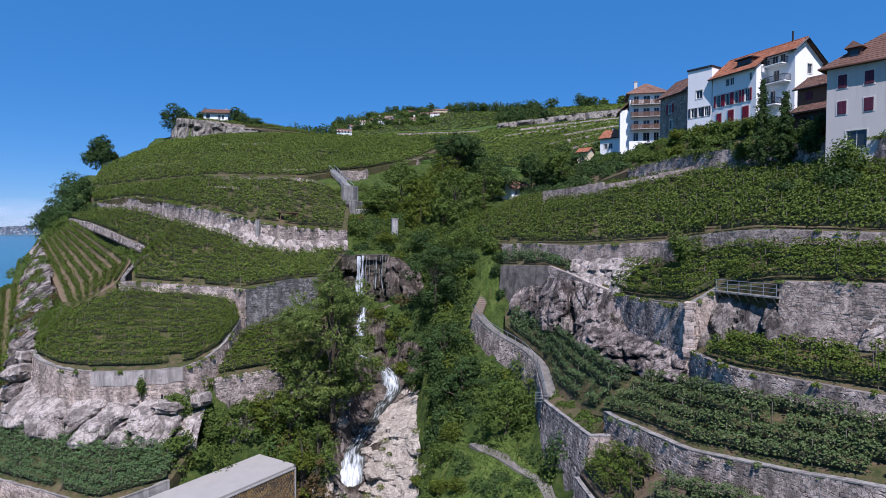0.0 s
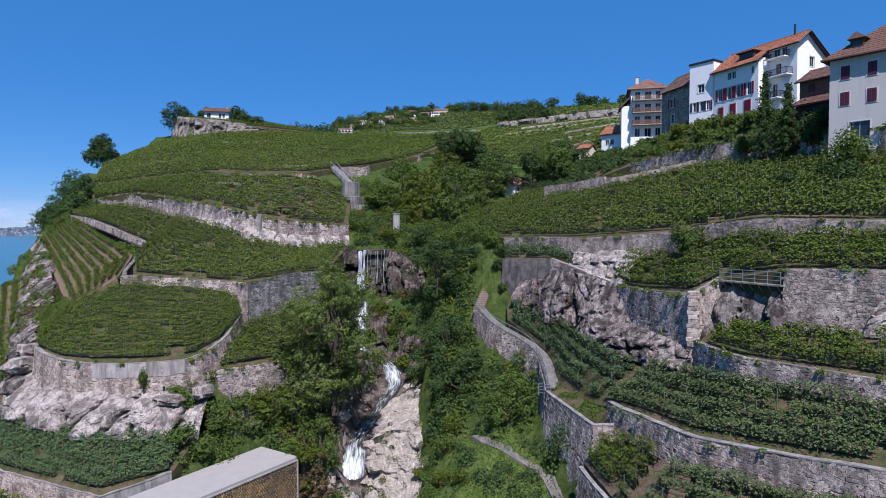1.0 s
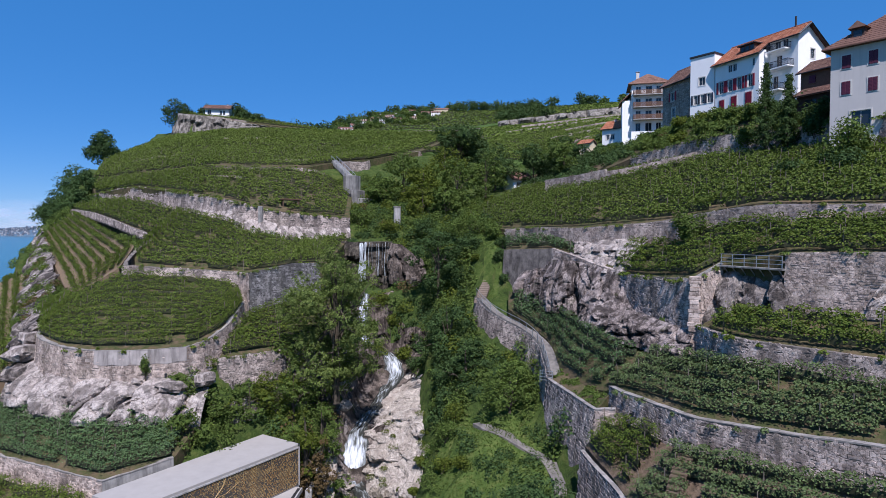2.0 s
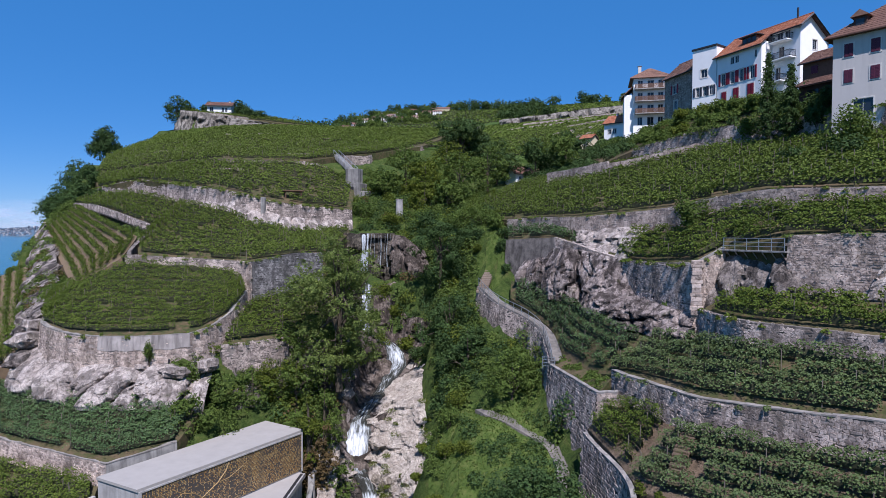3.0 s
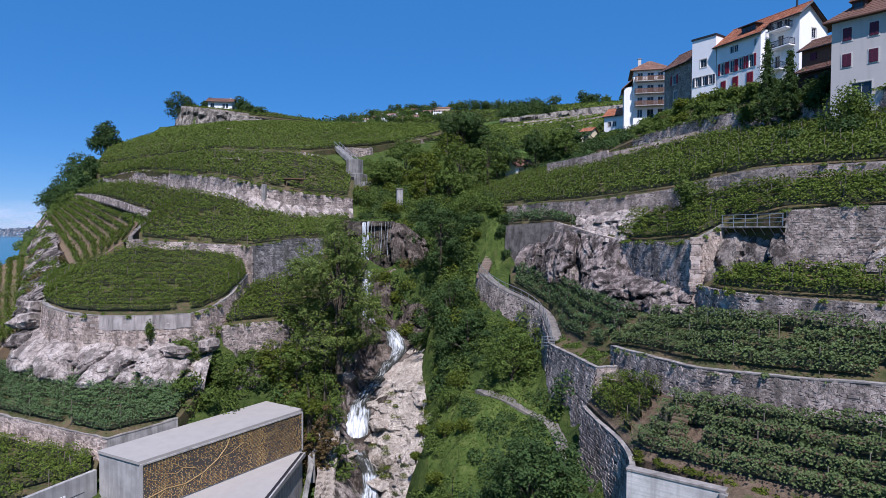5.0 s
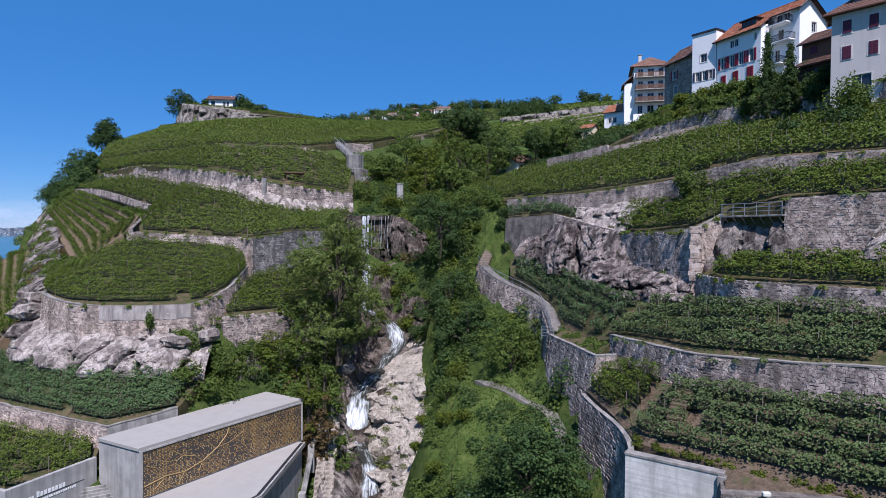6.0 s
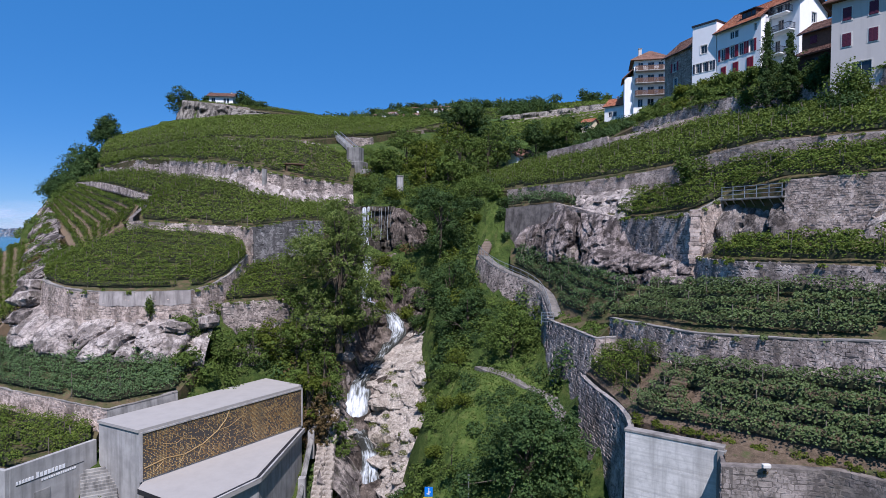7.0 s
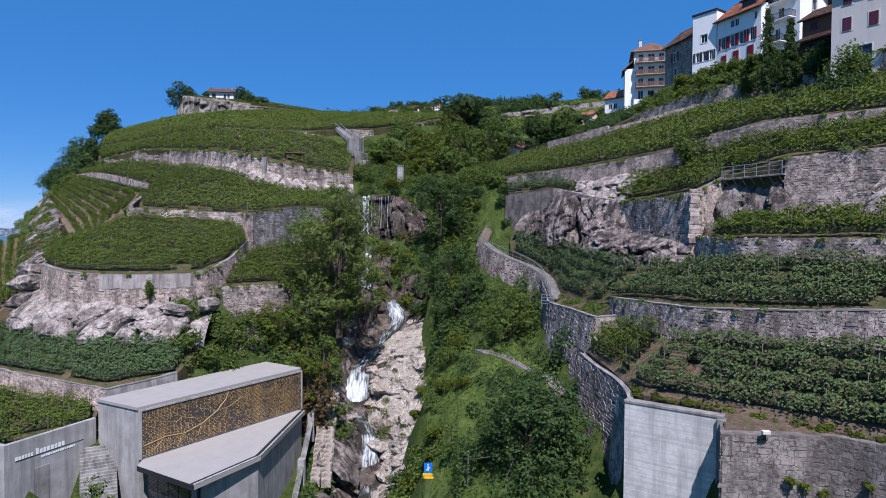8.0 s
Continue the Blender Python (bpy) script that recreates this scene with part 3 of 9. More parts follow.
def vines(strip, label, spacing=1.35, along="u", height=1.5, leaf=0.25, density=42, mat=None, u=(0.01, 0.99), v=(0.05, 0.95), stakes=True, width=0.36, gaps=0.06):
    """Rows of trained vines on a terrace, as one mass of foliage with its stakes."""
    mat = mat or VINE
    span = (strip.depth * (v[1] - v[0])) if along == "u" else (strip.length * (u[1] - u[0]))
    n = max(1, int(round(span / spacing)))
    cs, ns, ss, post, cv, cf = [], [], [], [], [], []
    off = 0
    for k in range(n):
        c = (k + 0.5) / n
        L = strip.length * (u[1] - u[0]) if along == "u" else strip.depth * (v[1] - v[0])
        m = max(6, int(L / 0.8))
        t = np.linspace(0, 1, m)
        if along == "u":
            line = strip.at(u[0] + (u[1] - u[0]) * t, np.full(m, v[0] + (v[1] - v[0]) * c))
        else:
            line = strip.at(np.full(m, u[0] + (u[1] - u[0]) * c), v[0] + (v[1] - v[0]) * t)
        L = np.linalg.norm(np.diff(line, axis=0), axis=1).sum()
        q = max(4, int(L * density * 1.05))
        x = rng.uniform(0, 1, q)
        # one plant a metre, each of its own height, breadth and leafiness
        np_ = max(4, int(L / 1.05))
        px = (np.arange(np_) + 0.5) / np_
        ph = np.interp(np.linspace(0, 1, np_), np.linspace(0, 1, 14), rng.uniform(0.86, 1.06, 14)) * rng.uniform(0.84, 1.14, np_)
        pw, pd = rng.uniform(0.7, 1.25, np_), rng.uniform(0, 1, np_)
        i = np.clip((x * np_).astype(int), 0, np_ - 1)
        edge = 1.0 - 0.45 * np.abs((x - px[i]) * np_ * 2) ** 2.5
        keep = pd[i] > gaps
        x, i, edge = x[keep], i[keep], edge[keep]
        q = len(x)
        hgt = height * ph[i] * (0.55 + 0.45 * edge)
        base = np.stack([np.interp(x, t, line[:, j]) for j in range(3)], 1)
        d = np.gradient(line[:, :2], axis=0)
        d /= np.linalg.norm(d, axis=1)[:, None] + 1e-9
        side = np.stack([np.interp(x, t, -d[:, 1]), np.interp(x, t, d[:, 0])], 1)
        zr = rng.beta(1.5, 0.9, q)
        w = np.clip(rng.normal(0, 0.55, q), -1.15, 1.15) * width * pw[i] * edge * (1.15 - 0.45 * zr)
        pos = base + np.c_[side * w[:, None], 0.28 + (hgt - 0.28) * zr]
        nr = np.c_[side * (np.sign(w) * 0.8)[:, None], 0.5 + 0.5 * zr] + rng.normal(0, 0.34, (q, 3))
        cs.append(pos)
        ns.append(nr)
        ss.append(leaf * rng.uniform(0.6, 1.2, q))
        # filler core; its dark colour stands in for the shade among the shoots
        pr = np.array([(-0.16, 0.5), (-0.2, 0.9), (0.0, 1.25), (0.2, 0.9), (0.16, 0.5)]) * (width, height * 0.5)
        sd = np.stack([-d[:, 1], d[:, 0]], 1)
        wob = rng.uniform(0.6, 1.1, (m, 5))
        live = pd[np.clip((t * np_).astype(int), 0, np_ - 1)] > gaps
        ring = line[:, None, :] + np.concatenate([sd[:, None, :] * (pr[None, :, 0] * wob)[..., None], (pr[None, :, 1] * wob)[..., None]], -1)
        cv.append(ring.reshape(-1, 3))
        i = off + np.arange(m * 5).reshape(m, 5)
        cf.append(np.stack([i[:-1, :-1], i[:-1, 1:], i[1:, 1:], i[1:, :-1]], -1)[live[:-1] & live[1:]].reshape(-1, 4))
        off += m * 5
        for s in np.arange(rng.uniform(0.0, 0.08), 0.995, max(0.02, 6.0 / max(L, 6.0))):
            post.append([np.interp(s, t, line[:, i]) for i in range(3)])
    lv, lf = quads(np.concatenate(cs), np.concatenate(ns), np.concatenate(ss))
    V = np.concatenate([np.concatenate(cv), lv])
    F = np.concatenate([np.concatenate(cf), lf + off])
    ob = new("vine_rows", arrays_mesh("vine_rows", V, F, [mat, ROW_SHADE], np.r_[np.ones(len(F) - len(lf), int), np.zeros(len(lf), int)]))
    tagged(ob, label, "vines", kind="stuff")
    if stakes and post:
        post = np.array(post)
        w = 0.025
        sq = np.array([(-w, -w), (w, -w), (w, w), (-w, w)])
        lo = np.c_[(post[:, None, :2] + sq).reshape(-1, 2), np.repeat(post[:, 2] - 0.2, 4)]
        hi = lo + (0, 0, height + 0.4)
        pv = np.stack([lo.reshape(-1, 4, 3), hi.reshape(-1, 4, 3)], 1).reshape(-1, 3)
        b = 8 * np.arange(len(post))[:, None]
        fs = np.concatenate([b + np.array([[i, (i + 1) % 4, 4 + (i + 1) % 4, 4 + i]]) for i in range(4)] + [b + np.array([[4, 5, 6, 7]])])
        mpart("stakes", arrays_mesh("stakes", pv, fs, POST), ob, "thin weathered wooden vine stakes", kind="stuff")
    return ob


def tree(label, x, y, z, h, r, n=4200, leaf=0.34, mat=None, squash=1.0, crown_from=0.25, clumps=22, lean=(0, 0), name="tree", trunk_r=None, seed=None, dense=1.0):
    """A broadleaf tree: a tapered trunk with limbs and a crown of clumped leaves."""
    g = np.random.default_rng(seed if seed is not None else int(abs(x * 131 + y * 17)) + 3)
    ob = thing(name, label, "tree", m=pose(x, y, z))
    tr = trunk_r or h * 0.02
    zc, rz = h * (crown_from + (1 - crown_from) / 2), h * (1 - crown_from) / 2
    pts = [(0, 0, -0.6), (0.1 * lean[0], 0.1 * lean[1], h * 0.25), (0.5 * lean[0] + g.uniform(-0.2, 0.2), 0.5 * lean[1], h * 0.55), (lean[0], lean[1], h * 0.88)]
    bm = tube_bm(pts, [tr * 1.3, tr, tr * 0.65, tr * 0.15], 7)
    cen = []
    for k in range(clumps):
        d = g.normal(size=3)
        d /= np.linalg.norm(d)
        rad = g.uniform(0.3, 1.0) ** 0.7 * 0.95
        taper = 1.0 - 0.25 * max(0, d[2])
        c = np.array([d[0] * r * rad * taper + lean[0] * 0.6, d[1] * r * rad * taper + lean[1] * 0.6, zc + d[2] * rz * rad * squash])
        cen.append((c, r * g.uniform(0.27, 0.47) * (24 / max(24, clumps)) ** 0.4 * dense))
        if k % 2 == 0:
            s = Vector(pts[1]).lerp(Vector(pts[2]), g.uniform(0.1, 1.0))
            mid = s.lerp(Vector(c), 0.5) + Vector((0, 0, 0.05 * h))
            tube_bm([s, mid, c], [tr * 0.4, tr * 0.26, tr * 0.08], 5, bm)
    part("trunk", bm, BARK, ob)
    tot = sum(q * q for _, q in cen)
    C, N, n = [], [], int(n * 1.3)
    for c, q in cen:
        # each clump is a cluster of sprays, leafy on the outside and above
        k = max(20, int(n * q * q / tot))
        d = g.normal(size=(k, 3))
        d /= np.linalg.norm(d, axis=1)[:, None]
        tuft = g.normal(size=(9, 3))
        tuft /= np.linalg.norm(tuft, axis=1)[:, None]
        pull = tuft[np.argmax(d @ tuft.T, axis=1)]
        d = d * 0.62 + pull * 0.38
        rad = q * (0.55 + 0.6 * g.beta(2.2, 1.4, k)) * np.where(g.random(k) < 0.12, 1.2, 1.0)
        C.append(c + d * rad[:, None] * (1, 1, 0.72))
        N.append(d * 0.9 + (0, 0, 0.45) + g.normal(0, 0.33, (k, 3)))
    C, N = np.concatenate(C), np.concatenate(N)
    v, f = quads(C, N, leaf * 0.84 * g.uniform(0.6, 1.4, len(C)), 1.1)
    mpart("crown", arrays_mesh("crown", v, f, mat or LEAF_MID), ob)
    return ob


def conifer(label, x, y, z, h, r, n=5200, leaf=0.3, mat=None):
    """A slim conifer: straight trunk, tiers of drooping branches."""
    g = np.random.default_rng(int(x * 31 + y))
    ob = thing("conifer", label, "tree", m=pose(x, y, z))
    bm = tube_bm([(0, 0, -0.5), (0, 0, h * 0.5), (0, 0, h)], [h * 0.018, h * 0.012, 0.02], 6)
    C, N = [], []
    tiers = int(h / 0.42)
    for k in range(tiers):
        t = (k + 0.5) / tiers
        rad = r * (1 - t) ** 0.75 * g.uniform(0.8, 1.15) * min(1, 0.45 + 4 * t)
        for b in range(7):
            ang = g.uniform(0, 6.28)
            m = max(3, int(n * (0.25 + rad / r) / tiers / 7 / 0.85))
            s = g.uniform(0.15, 1.05, m)
            p = np.c_[np.cos(ang) * rad * s, np.sin(ang) * rad * s, h * t - 0.28 * rad * s] + g.normal(0, 0.16, (m, 3))
            C.append(p)
            N.append(np.c_[np.full(m, np.cos(ang)), np.full(m, np.sin(ang)), np.full(m, 0.7)] + g.normal(0, 0.5, (m, 3)))
        if k % 2 == 0:
            tube_bm([(0, 0, h * t), (math.cos(ang) * rad * 0.8, math.sin(ang) * rad * 0.8, h * t - 0.2 * rad)], [0.05, 0.015], 4, bm)
    part("trunk", bm, BARK, ob)
    C, N = np.concatenate(C), np.concatenate(N)
    v, f = quads(C, N, leaf * g.uniform(0.6, 1.4, len(C)), 0.8)
    mpart("foliage", arrays_mesh("foliage", v, f, mat or LEAF_DARK), ob)
    return ob


def shrub(label, x, y, z, r, h, n=900, leaf=0.24, mat=None, name="shrub", group=""):
    """A bush: several short stems under a lumpy mass of leaves."""
    g = np.random.default_rng(int(abs(x * 57 + y * 91)) + 11)
    ob = thing(name, label, "shrub", group, pose(x, y, z))
    bm = bmesh.new()
    C, N = [], []
    for k in range(7):
        a = g.uniform(0, 6.28)
        c = np.array([math.cos(a) * r * g.uniform(0.1, 0.65), math.sin(a) * r * g.uniform(0.1, 0.65), h * g.uniform(0.35, 0.72)])
        tube_bm([(0.1 * c[0], 0.1 * c[1], -0.3), (0.5 * c[0], 0.5 * c[1], c[2] * 0.5), tuple(c)], [0.05, 0.04, 0.015], 4, bm)
        m = n // 7
        d = g.normal(size=(m, 3))
        d /= np.linalg.norm(d, axis=1)[:, None]
        q = np.array([r * 0.5, r * 0.5, h * 0.38]) * g.uniform(0.75, 1.1)
        C.append(c + d * q * g.uniform(0.5, 1.1, (m, 1)))
        N.append(d + (0, 0, 0.4) + g.normal(0, 0.5, (m, 3)))
    part("stem", bm, BARK, ob)
    C, N = np.concatenate(C), np.concatenate(N)
    v, f = quads(C, N, leaf * g.uniform(0.6, 1.4, len(C)), 1.1)
    mpart("foliage", arrays_mesh("foliage", v, f, mat or LEAF_MID), ob)
    return ob


def thicket(label, spots, mat, per=150, leaf=0.31, name="undergrowth"):
    """Low tangled growth that nobody could count: one mass over many spots (x, y, z, radius, height)."""
    C, N, S = [], [], []
    for x, y, z, r, h in spots:
        k = int(per * max(0.4, r * r / 1.5))
        d = rng.normal(size=(k, 3))
        d /= np.linalg.norm(d, axis=1)[:, None]
        d[:, 2] = np.abs(d[:, 2]) * 1.0 - 0.15
        C.append(np.array([x, y, z]) + d * (r, r, h) * rng.uniform(0.6, 1.1, (k, 1)))
        N.append(d + (0, 0, 0.35) + rng.normal(0, 0.5, (k, 3)))
        S.append(leaf * rng.uniform(0.6, 1.4, k))
    v, f = quads(np.concatenate(C), np.concatenate(N), np.concatenate(S), 1.1)
    ob = new(name, arrays_mesh(name, v, f, mat))
    return tagged(ob, label, "undergrowth", kind="stuff")


# ---- the hillside: terraces and their walls ----
VL = "rows of green grapevines on a sloping terrace"
# west side, from the foot up
L0 = [(-62, 67, 8.6), (-42.1, 58.3, 8.3), (-31.5, 54.4, 7.8), (-26.8, 58.5, 8.4)]
L0_UP = [(-64, 78, 10.4), (-48.4, 67.4, 10.9), (-36, 62.6, 11.4), (-26.2, 63.0, 10.2)]
S_L00 = Strip([(-54, 55, 4.4), (-34.2, 45.6, 5.3), (-31.5, 52.2, 5.3)], [(-62, 66.2, 6.4), (-42.1, 57.6, 6.2), (-32.0, 54.0, 5.9)])
S_L0 = Strip(L0, L0_UP)
L1 = [(-57, 85, 19.6), (-50.5, 75.5, 18.8), (-47.1, 69.3, 18.4), (-42.5, 66.3, 17.8), (-38.2, 65.2, 17.6), (-32.5, 65.6, 17.6), (-28.3, 68.0, 17.8), (-26.6, 72.0, 19.0), (-26.4, 75.4, 20.2), (-26.8, 80.0, 21.2)]
L2 = [(-45.7, 85.2, 25.7), (-36.0, 84.2, 25.3), (-29.0, 82.6, 25.0), (-26.6, 81.4, 24.9), (-21.8, 85.6, 26.0), (-18.5, 88.5, 26.0)]
S_L1 = Strip(L1, [(-57.4, 86.4, 20.0), (-55.4, 87.2, 20.4), (-53.4, 87.3, 21.2), (-51.0, 87.0, 22.4), (-48.0, 86.3, 23.9), (-44.0, 85.0, 24.5), (-38.0, 84.2, 24.1), (-33.0, 83.6, 23.5), (-29.4, 82.6, 22.8), (-27.6, 81.8, 21.4)])
C2 = [(-26.2, 69.0, 16.0), (-22.5, 72.5, 16.0), (-18.8, 76.5, 15.8), (-15.5, 78.5, 15.2)]
S_C2 = Strip(C2, [(-26.0, 77.0, 18.8), (-25.5, 81.0, 19.8), (-21.8, 85.2, 20.7), (-17.0, 88.0, 21.0)])
S_E = Strip([(-90.7, 136.0, 29.6), (-71.4, 110.0, 25.3), (-60.1, 95.0, 22.2), (-54.4, 87.9, 20.8)], [(-82.8, 136.0, 34.5), (-61.9, 110.0, 30.9), (-47.8, 93.0, 28.2), (-46.6, 86.2, 25.3)])
S_Z = Strip([(-94.2, 118.0, 17.6), (-78.6, 98.0, 14.2), (-66.1, 82.0, 12.4), (-53.1, 68.0, 11.4)], [(-84.5, 122.0, 22.0), (-71.2, 102.0, 19.9), (-60.7, 86.0, 17.4), (-50.8, 71.0, 15.1)])
E_TOP = [(-86.0, 139.5, 35.6), (-72.0, 123.0, 34.4), (-63.5, 113.7, 33.1), (-55.0, 105.0, 31.4), (-47.7, 97.5, 29.7), (-46.6, 91.0, 27.9), (-45.9, 86.3, 26.3)]
S_F1 = Strip([(-86.0, 139.8, 35.2), (-63.5, 114.2, 32.6), (-47.7, 98.0, 29.3)], [(-83.0, 143.0, 37.0), (-66.5, 129.0, 37.2), (-50.0, 113.3, 34.2)])
S_F = Strip([(-47.7, 97.5, 29.2), (-46.3, 90.0, 26.9), (-44.0, 85.5, 25.6), (-36.0, 84.5, 25.1), (-28.0, 83.0, 24.8), (-21.8, 86.0, 25.8), (-17.5, 89.5, 26.0)], [(-50.0, 113.3, 34.2), (-46.5, 109.5, 33.8), (-43.0, 106.0, 33.4), (-36.5, 99.8, 32.3), (-30.0, 97.6, 29.9), (-24.0, 101.2, 28.8), (-17.0, 107.6, 29.4)])
L3 = [(-82.0, 142.5, 39.2), (-66.6, 130.5, 40.0), (-50.0, 114.5, 37.9), (-35.5, 100.5, 35.6), (-30.0, 98.7, 34.3), (-24.0, 102.0, 33.4), (-17.2, 108.8, 33.0)]
L3_BASE = [37.0, 37.2, 34.1, 32.2, 29.8, 28.7, 29.3]
L4 = [(-86.0, 147.5, 42.6), (-60.1, 134.4, 43.8), (-49.9, 127.9, 44.1), (-38.0, 128.5, 44.1), (-30.3, 131.1, 44.1), (-26.5, 134.5, 43.4)]
S_G = Strip(L3, [(-85.5, 147.0, 42.2), (-60.1, 134.0, 43.2), (-49.9, 127.5, 43.5), (-38.0, 128.1, 43.5), (-30.3, 130.7, 43.5), (-25.0, 133.0, 42.2), (-19.5, 127.5, 38.6)])
MID = [(-101.0, 180.0, 50.8), (-85.0, 178.0, 53.6), (-60.0, 175.0, 54.5), (-35.0, 172.0, 54.2), (-16.5, 160.0, 52.0), (-6.3, 161.0, 51.8)]
S_H1 = Strip([(-86.0, 148.0, 42.8), (-60.1, 134.9, 43.9), (-49.9, 128.4, 44.2), (-30.3, 131.6, 44.3), (-24.5, 141.5, 46.6), (-17.0, 149.0, 48.3)], MID)
CREST = [(-108.0, 236.0, 66.5), (-88.0, 244.0, 70.5), (-69.0, 247.0, 71.6), (-41.6, 244.0, 70.2), (-10.0, 236.0, 68.4), (6.0, 222.0, 66.0)]
S_H2 = Strip(MID, CREST)
S_TOP = Strip([(-107.3, 247.8, 77.6), (-95.0, 249.0, 76.6), (-80.0, 250.0, 74.6), (-54.0, 248.0, 71.9)], [(-106.0, 264.0, 79.5), (-90.0, 268.0, 79.8), (-76.0, 262.0, 78.2), (-52.0, 256.0, 72.6)])
# east side
K_EDGE = [(4.0, 85.5, 21.4), (5.0, 81.5, 20.4), (6.5, 78.1, 19.5), (9.2, 74.3, 18.4), (10.5, 70.5, 17.4), (10.6, 66.5, 16.3), (10.5, 63.6, 15.4)]
BIG = [(10.5, 63.4, 15.1), (11.5, 57.8, 15.1), (12.7, 52.5, 15.0)]
S_M = Strip([(8.2, 80.5, 20.3), (12.0, 72.2, 17.7), (12.0, 64.5, 15.7), (13.5, 57.8, 15.5), (14.9, 52.7, 16.5), (18.0, 44.3, 16.8), (23.2, 38.8, 17.3), (31.0, 30.5, 18.1)], [(8.6, 83.5, 22.4), (13.5, 74.0, 21.2), (15.5, 66.0, 20.2), (16.8, 57.5, 19.4), (21.8, 53.5, 19.3), (23.3, 47.4, 20.0), (28.8, 40.2, 20.1), (36.0, 32.5, 20.3)])
R4 = [(14.5, 54.4, 16.6), (14.8, 52.4, 16.7), (17.9, 44.0, 16.9), (23.0, 38.4, 17.4), (25.2, 35.9, 17.8), (31.0, 30.0, 18.2)]
LOW2 = [(11.1, 50.6, 12.1), (11.5, 48.6, 11.75), (12.0, 46.0, 11.55), (12.35, 43.4, 11.35), (12.3, 41.6, 11.1), (12.0, 40.2, 10.9)]
S_R5 = Strip([(11.6, 51.0, 12.3), (12.5, 46.5, 11.7), (12.8, 40.8, 11.3), (16.6, 36.4, 11.5), (21.1, 32.9, 11.4), (23.0, 31.0, 11.4), (26.9, 25.4, 11.45)], [(14.2, 53.0, 14.0), (15.6, 48.5, 14.2), (17.5, 43.7, 14.4), (20.5, 40.4, 14.8), (24.8, 35.5, 15.3), (27.6, 32.5, 15.6), (31.0, 29.0, 15.9)])
S_BIG = Strip([(11.0, 63.4, 15.0), (11.95, 57.7, 14.95), (13.1, 53.0, 14.9)], [(12.2, 64.6, 15.75), (13.6, 58.0, 15.6), (14.5, 54.2, 15.9)])
S_R5B = Strip([(15.75, 34.1, 11.0), (20.9, 32.6, 11.2), (21.2, 32.5, 11.2)], [(16.6, 36.6, 11.5), (19.0, 34.6, 11.45), (21.3, 32.9, 11.4)])
R3 = [(22.3, 54.2, 22.2), (22.5, 51.0, 22.1), (23.1, 47.8, 22.1), (28.5, 40.7, 22.1), (36.0, 32.5, 22.2)]
S_O = Strip([(22.5, 54.2, 22.0), (23.4, 48.0, 21.9), (28.7, 41.0, 22.0), (36.2, 33.0, 22.1)], [(24.8, 55.4, 23.4), (26.8, 51.3, 23.5), (32.0, 45.0, 23.9), (40.0, 36.5, 24.2)])
R1 = [(8.3, 87.3, 28.0), (13.8, 79.4, 28.4), (15.9, 75.5, 27.6)]
R2 = [(19.2, 67.0, 26.0), (20.8, 60.5, 26.1), (22.4, 55.2, 26.3)]
RW = [(9.0, 92.0, 31.0), (13.0, 85.6, 31.2), (16.4, 79.9, 31.1), (20.5, 74.2, 31.4), (24.5, 68.9, 31.9), (26.4, 64.5, 32.5), (29.8, 57.8, 33.2), (35.3, 50.5, 33.0), (43.0, 42.0, 33.0)]
RW_BASE = [29.2, 29.0, 28.0, 28.0, 29.2, 30.2, 31.4, 31.4, 31.5]
S_N = Strip([(8.5, 87.6, 27.8), (14.0, 79.6, 28.2), (16.0, 76.0, 27.4)], [(9.2, 91.5, 29.4), (13.2, 85.2, 29.3), (16.6, 79.4, 28.4)])
S_P = Strip([(15.9, 75.6, 27.2), (19.4, 67.2, 25.8), (20.9, 60.6, 25.9), (22.6, 55.6, 26.2), (25.3, 56.3, 27.5), (28.0, 50.8, 28.7), (32.3, 46.4, 28.9), (40.5, 38.0, 28.9)], [(17.0, 78.6, 28.2), (22.5, 71.2, 28.8), (24.6, 68.4, 29.4), (26.2, 64.4, 30.3), (28.2, 60.8, 31.0), (31.8, 55.0, 31.5), (35.3, 50.2, 31.4), (43.0, 41.6, 31.5)])
S_T = Strip([(2.0, 110.0, 32.0), (9.0, 92.6, 30.9), (16.6, 80.4, 31.0), (24.7, 69.4, 31.8), (30.0, 58.4, 33.1), (35.5, 51.2, 32.9), (43.3, 42.6, 32.9)], [(16.0, 140.0, 39.8), (27.0, 124.0, 41.0), (35.0, 108.0, 42.0), (40.3, 98.6, 42.4), (47.6, 85.0, 41.8), (50.0, 70.0, 40.4), (56.0, 55.0, 40.0)])
GW = [(34.0, 111.0, 44.4), (40.0, 99.7, 45.6), (44.0, 92.0, 45.6), (47.6, 85.5, 45.2), (50.0, 70.0, 44.0), (56.0, 55.5, 43.8)]
S_U = Strip([(34.3, 111.3, 44.2), (40.3, 100.0, 45.4), (48.0, 85.7, 45.0), (50.3, 70.2, 43.8), (56.3, 55.7, 43.6)], [(41.0, 142.0, 50.6), (45.0, 108.0, 51.6), (51.5, 93.0, 49.8), (58.0, 82.0, 46.0), (72.0, 66.0, 44.0)])
S_U2 = Strip([(41.0, 142.0, 50.6), (45.0, 108.0, 51.6), (51.5, 93.0, 49.8), (58.0, 82.0, 46.0), (72.0, 66.0, 44.0)], [(62.0, 150.0, 56.0), (66.0, 125.0, 54.0), (70.0, 108.0, 52.0), (76.0, 95.0, 50.0), (92.0, 80.0, 48.0)])
S_V = Strip([(16.5, 141.0, 40.0), (27.5, 125.0, 41.2), (34.3, 111.3, 44.2)], [(22.0, 165.0, 47.0), (33.0, 155.0, 50.0), (41.0, 142.0, 50.6)])
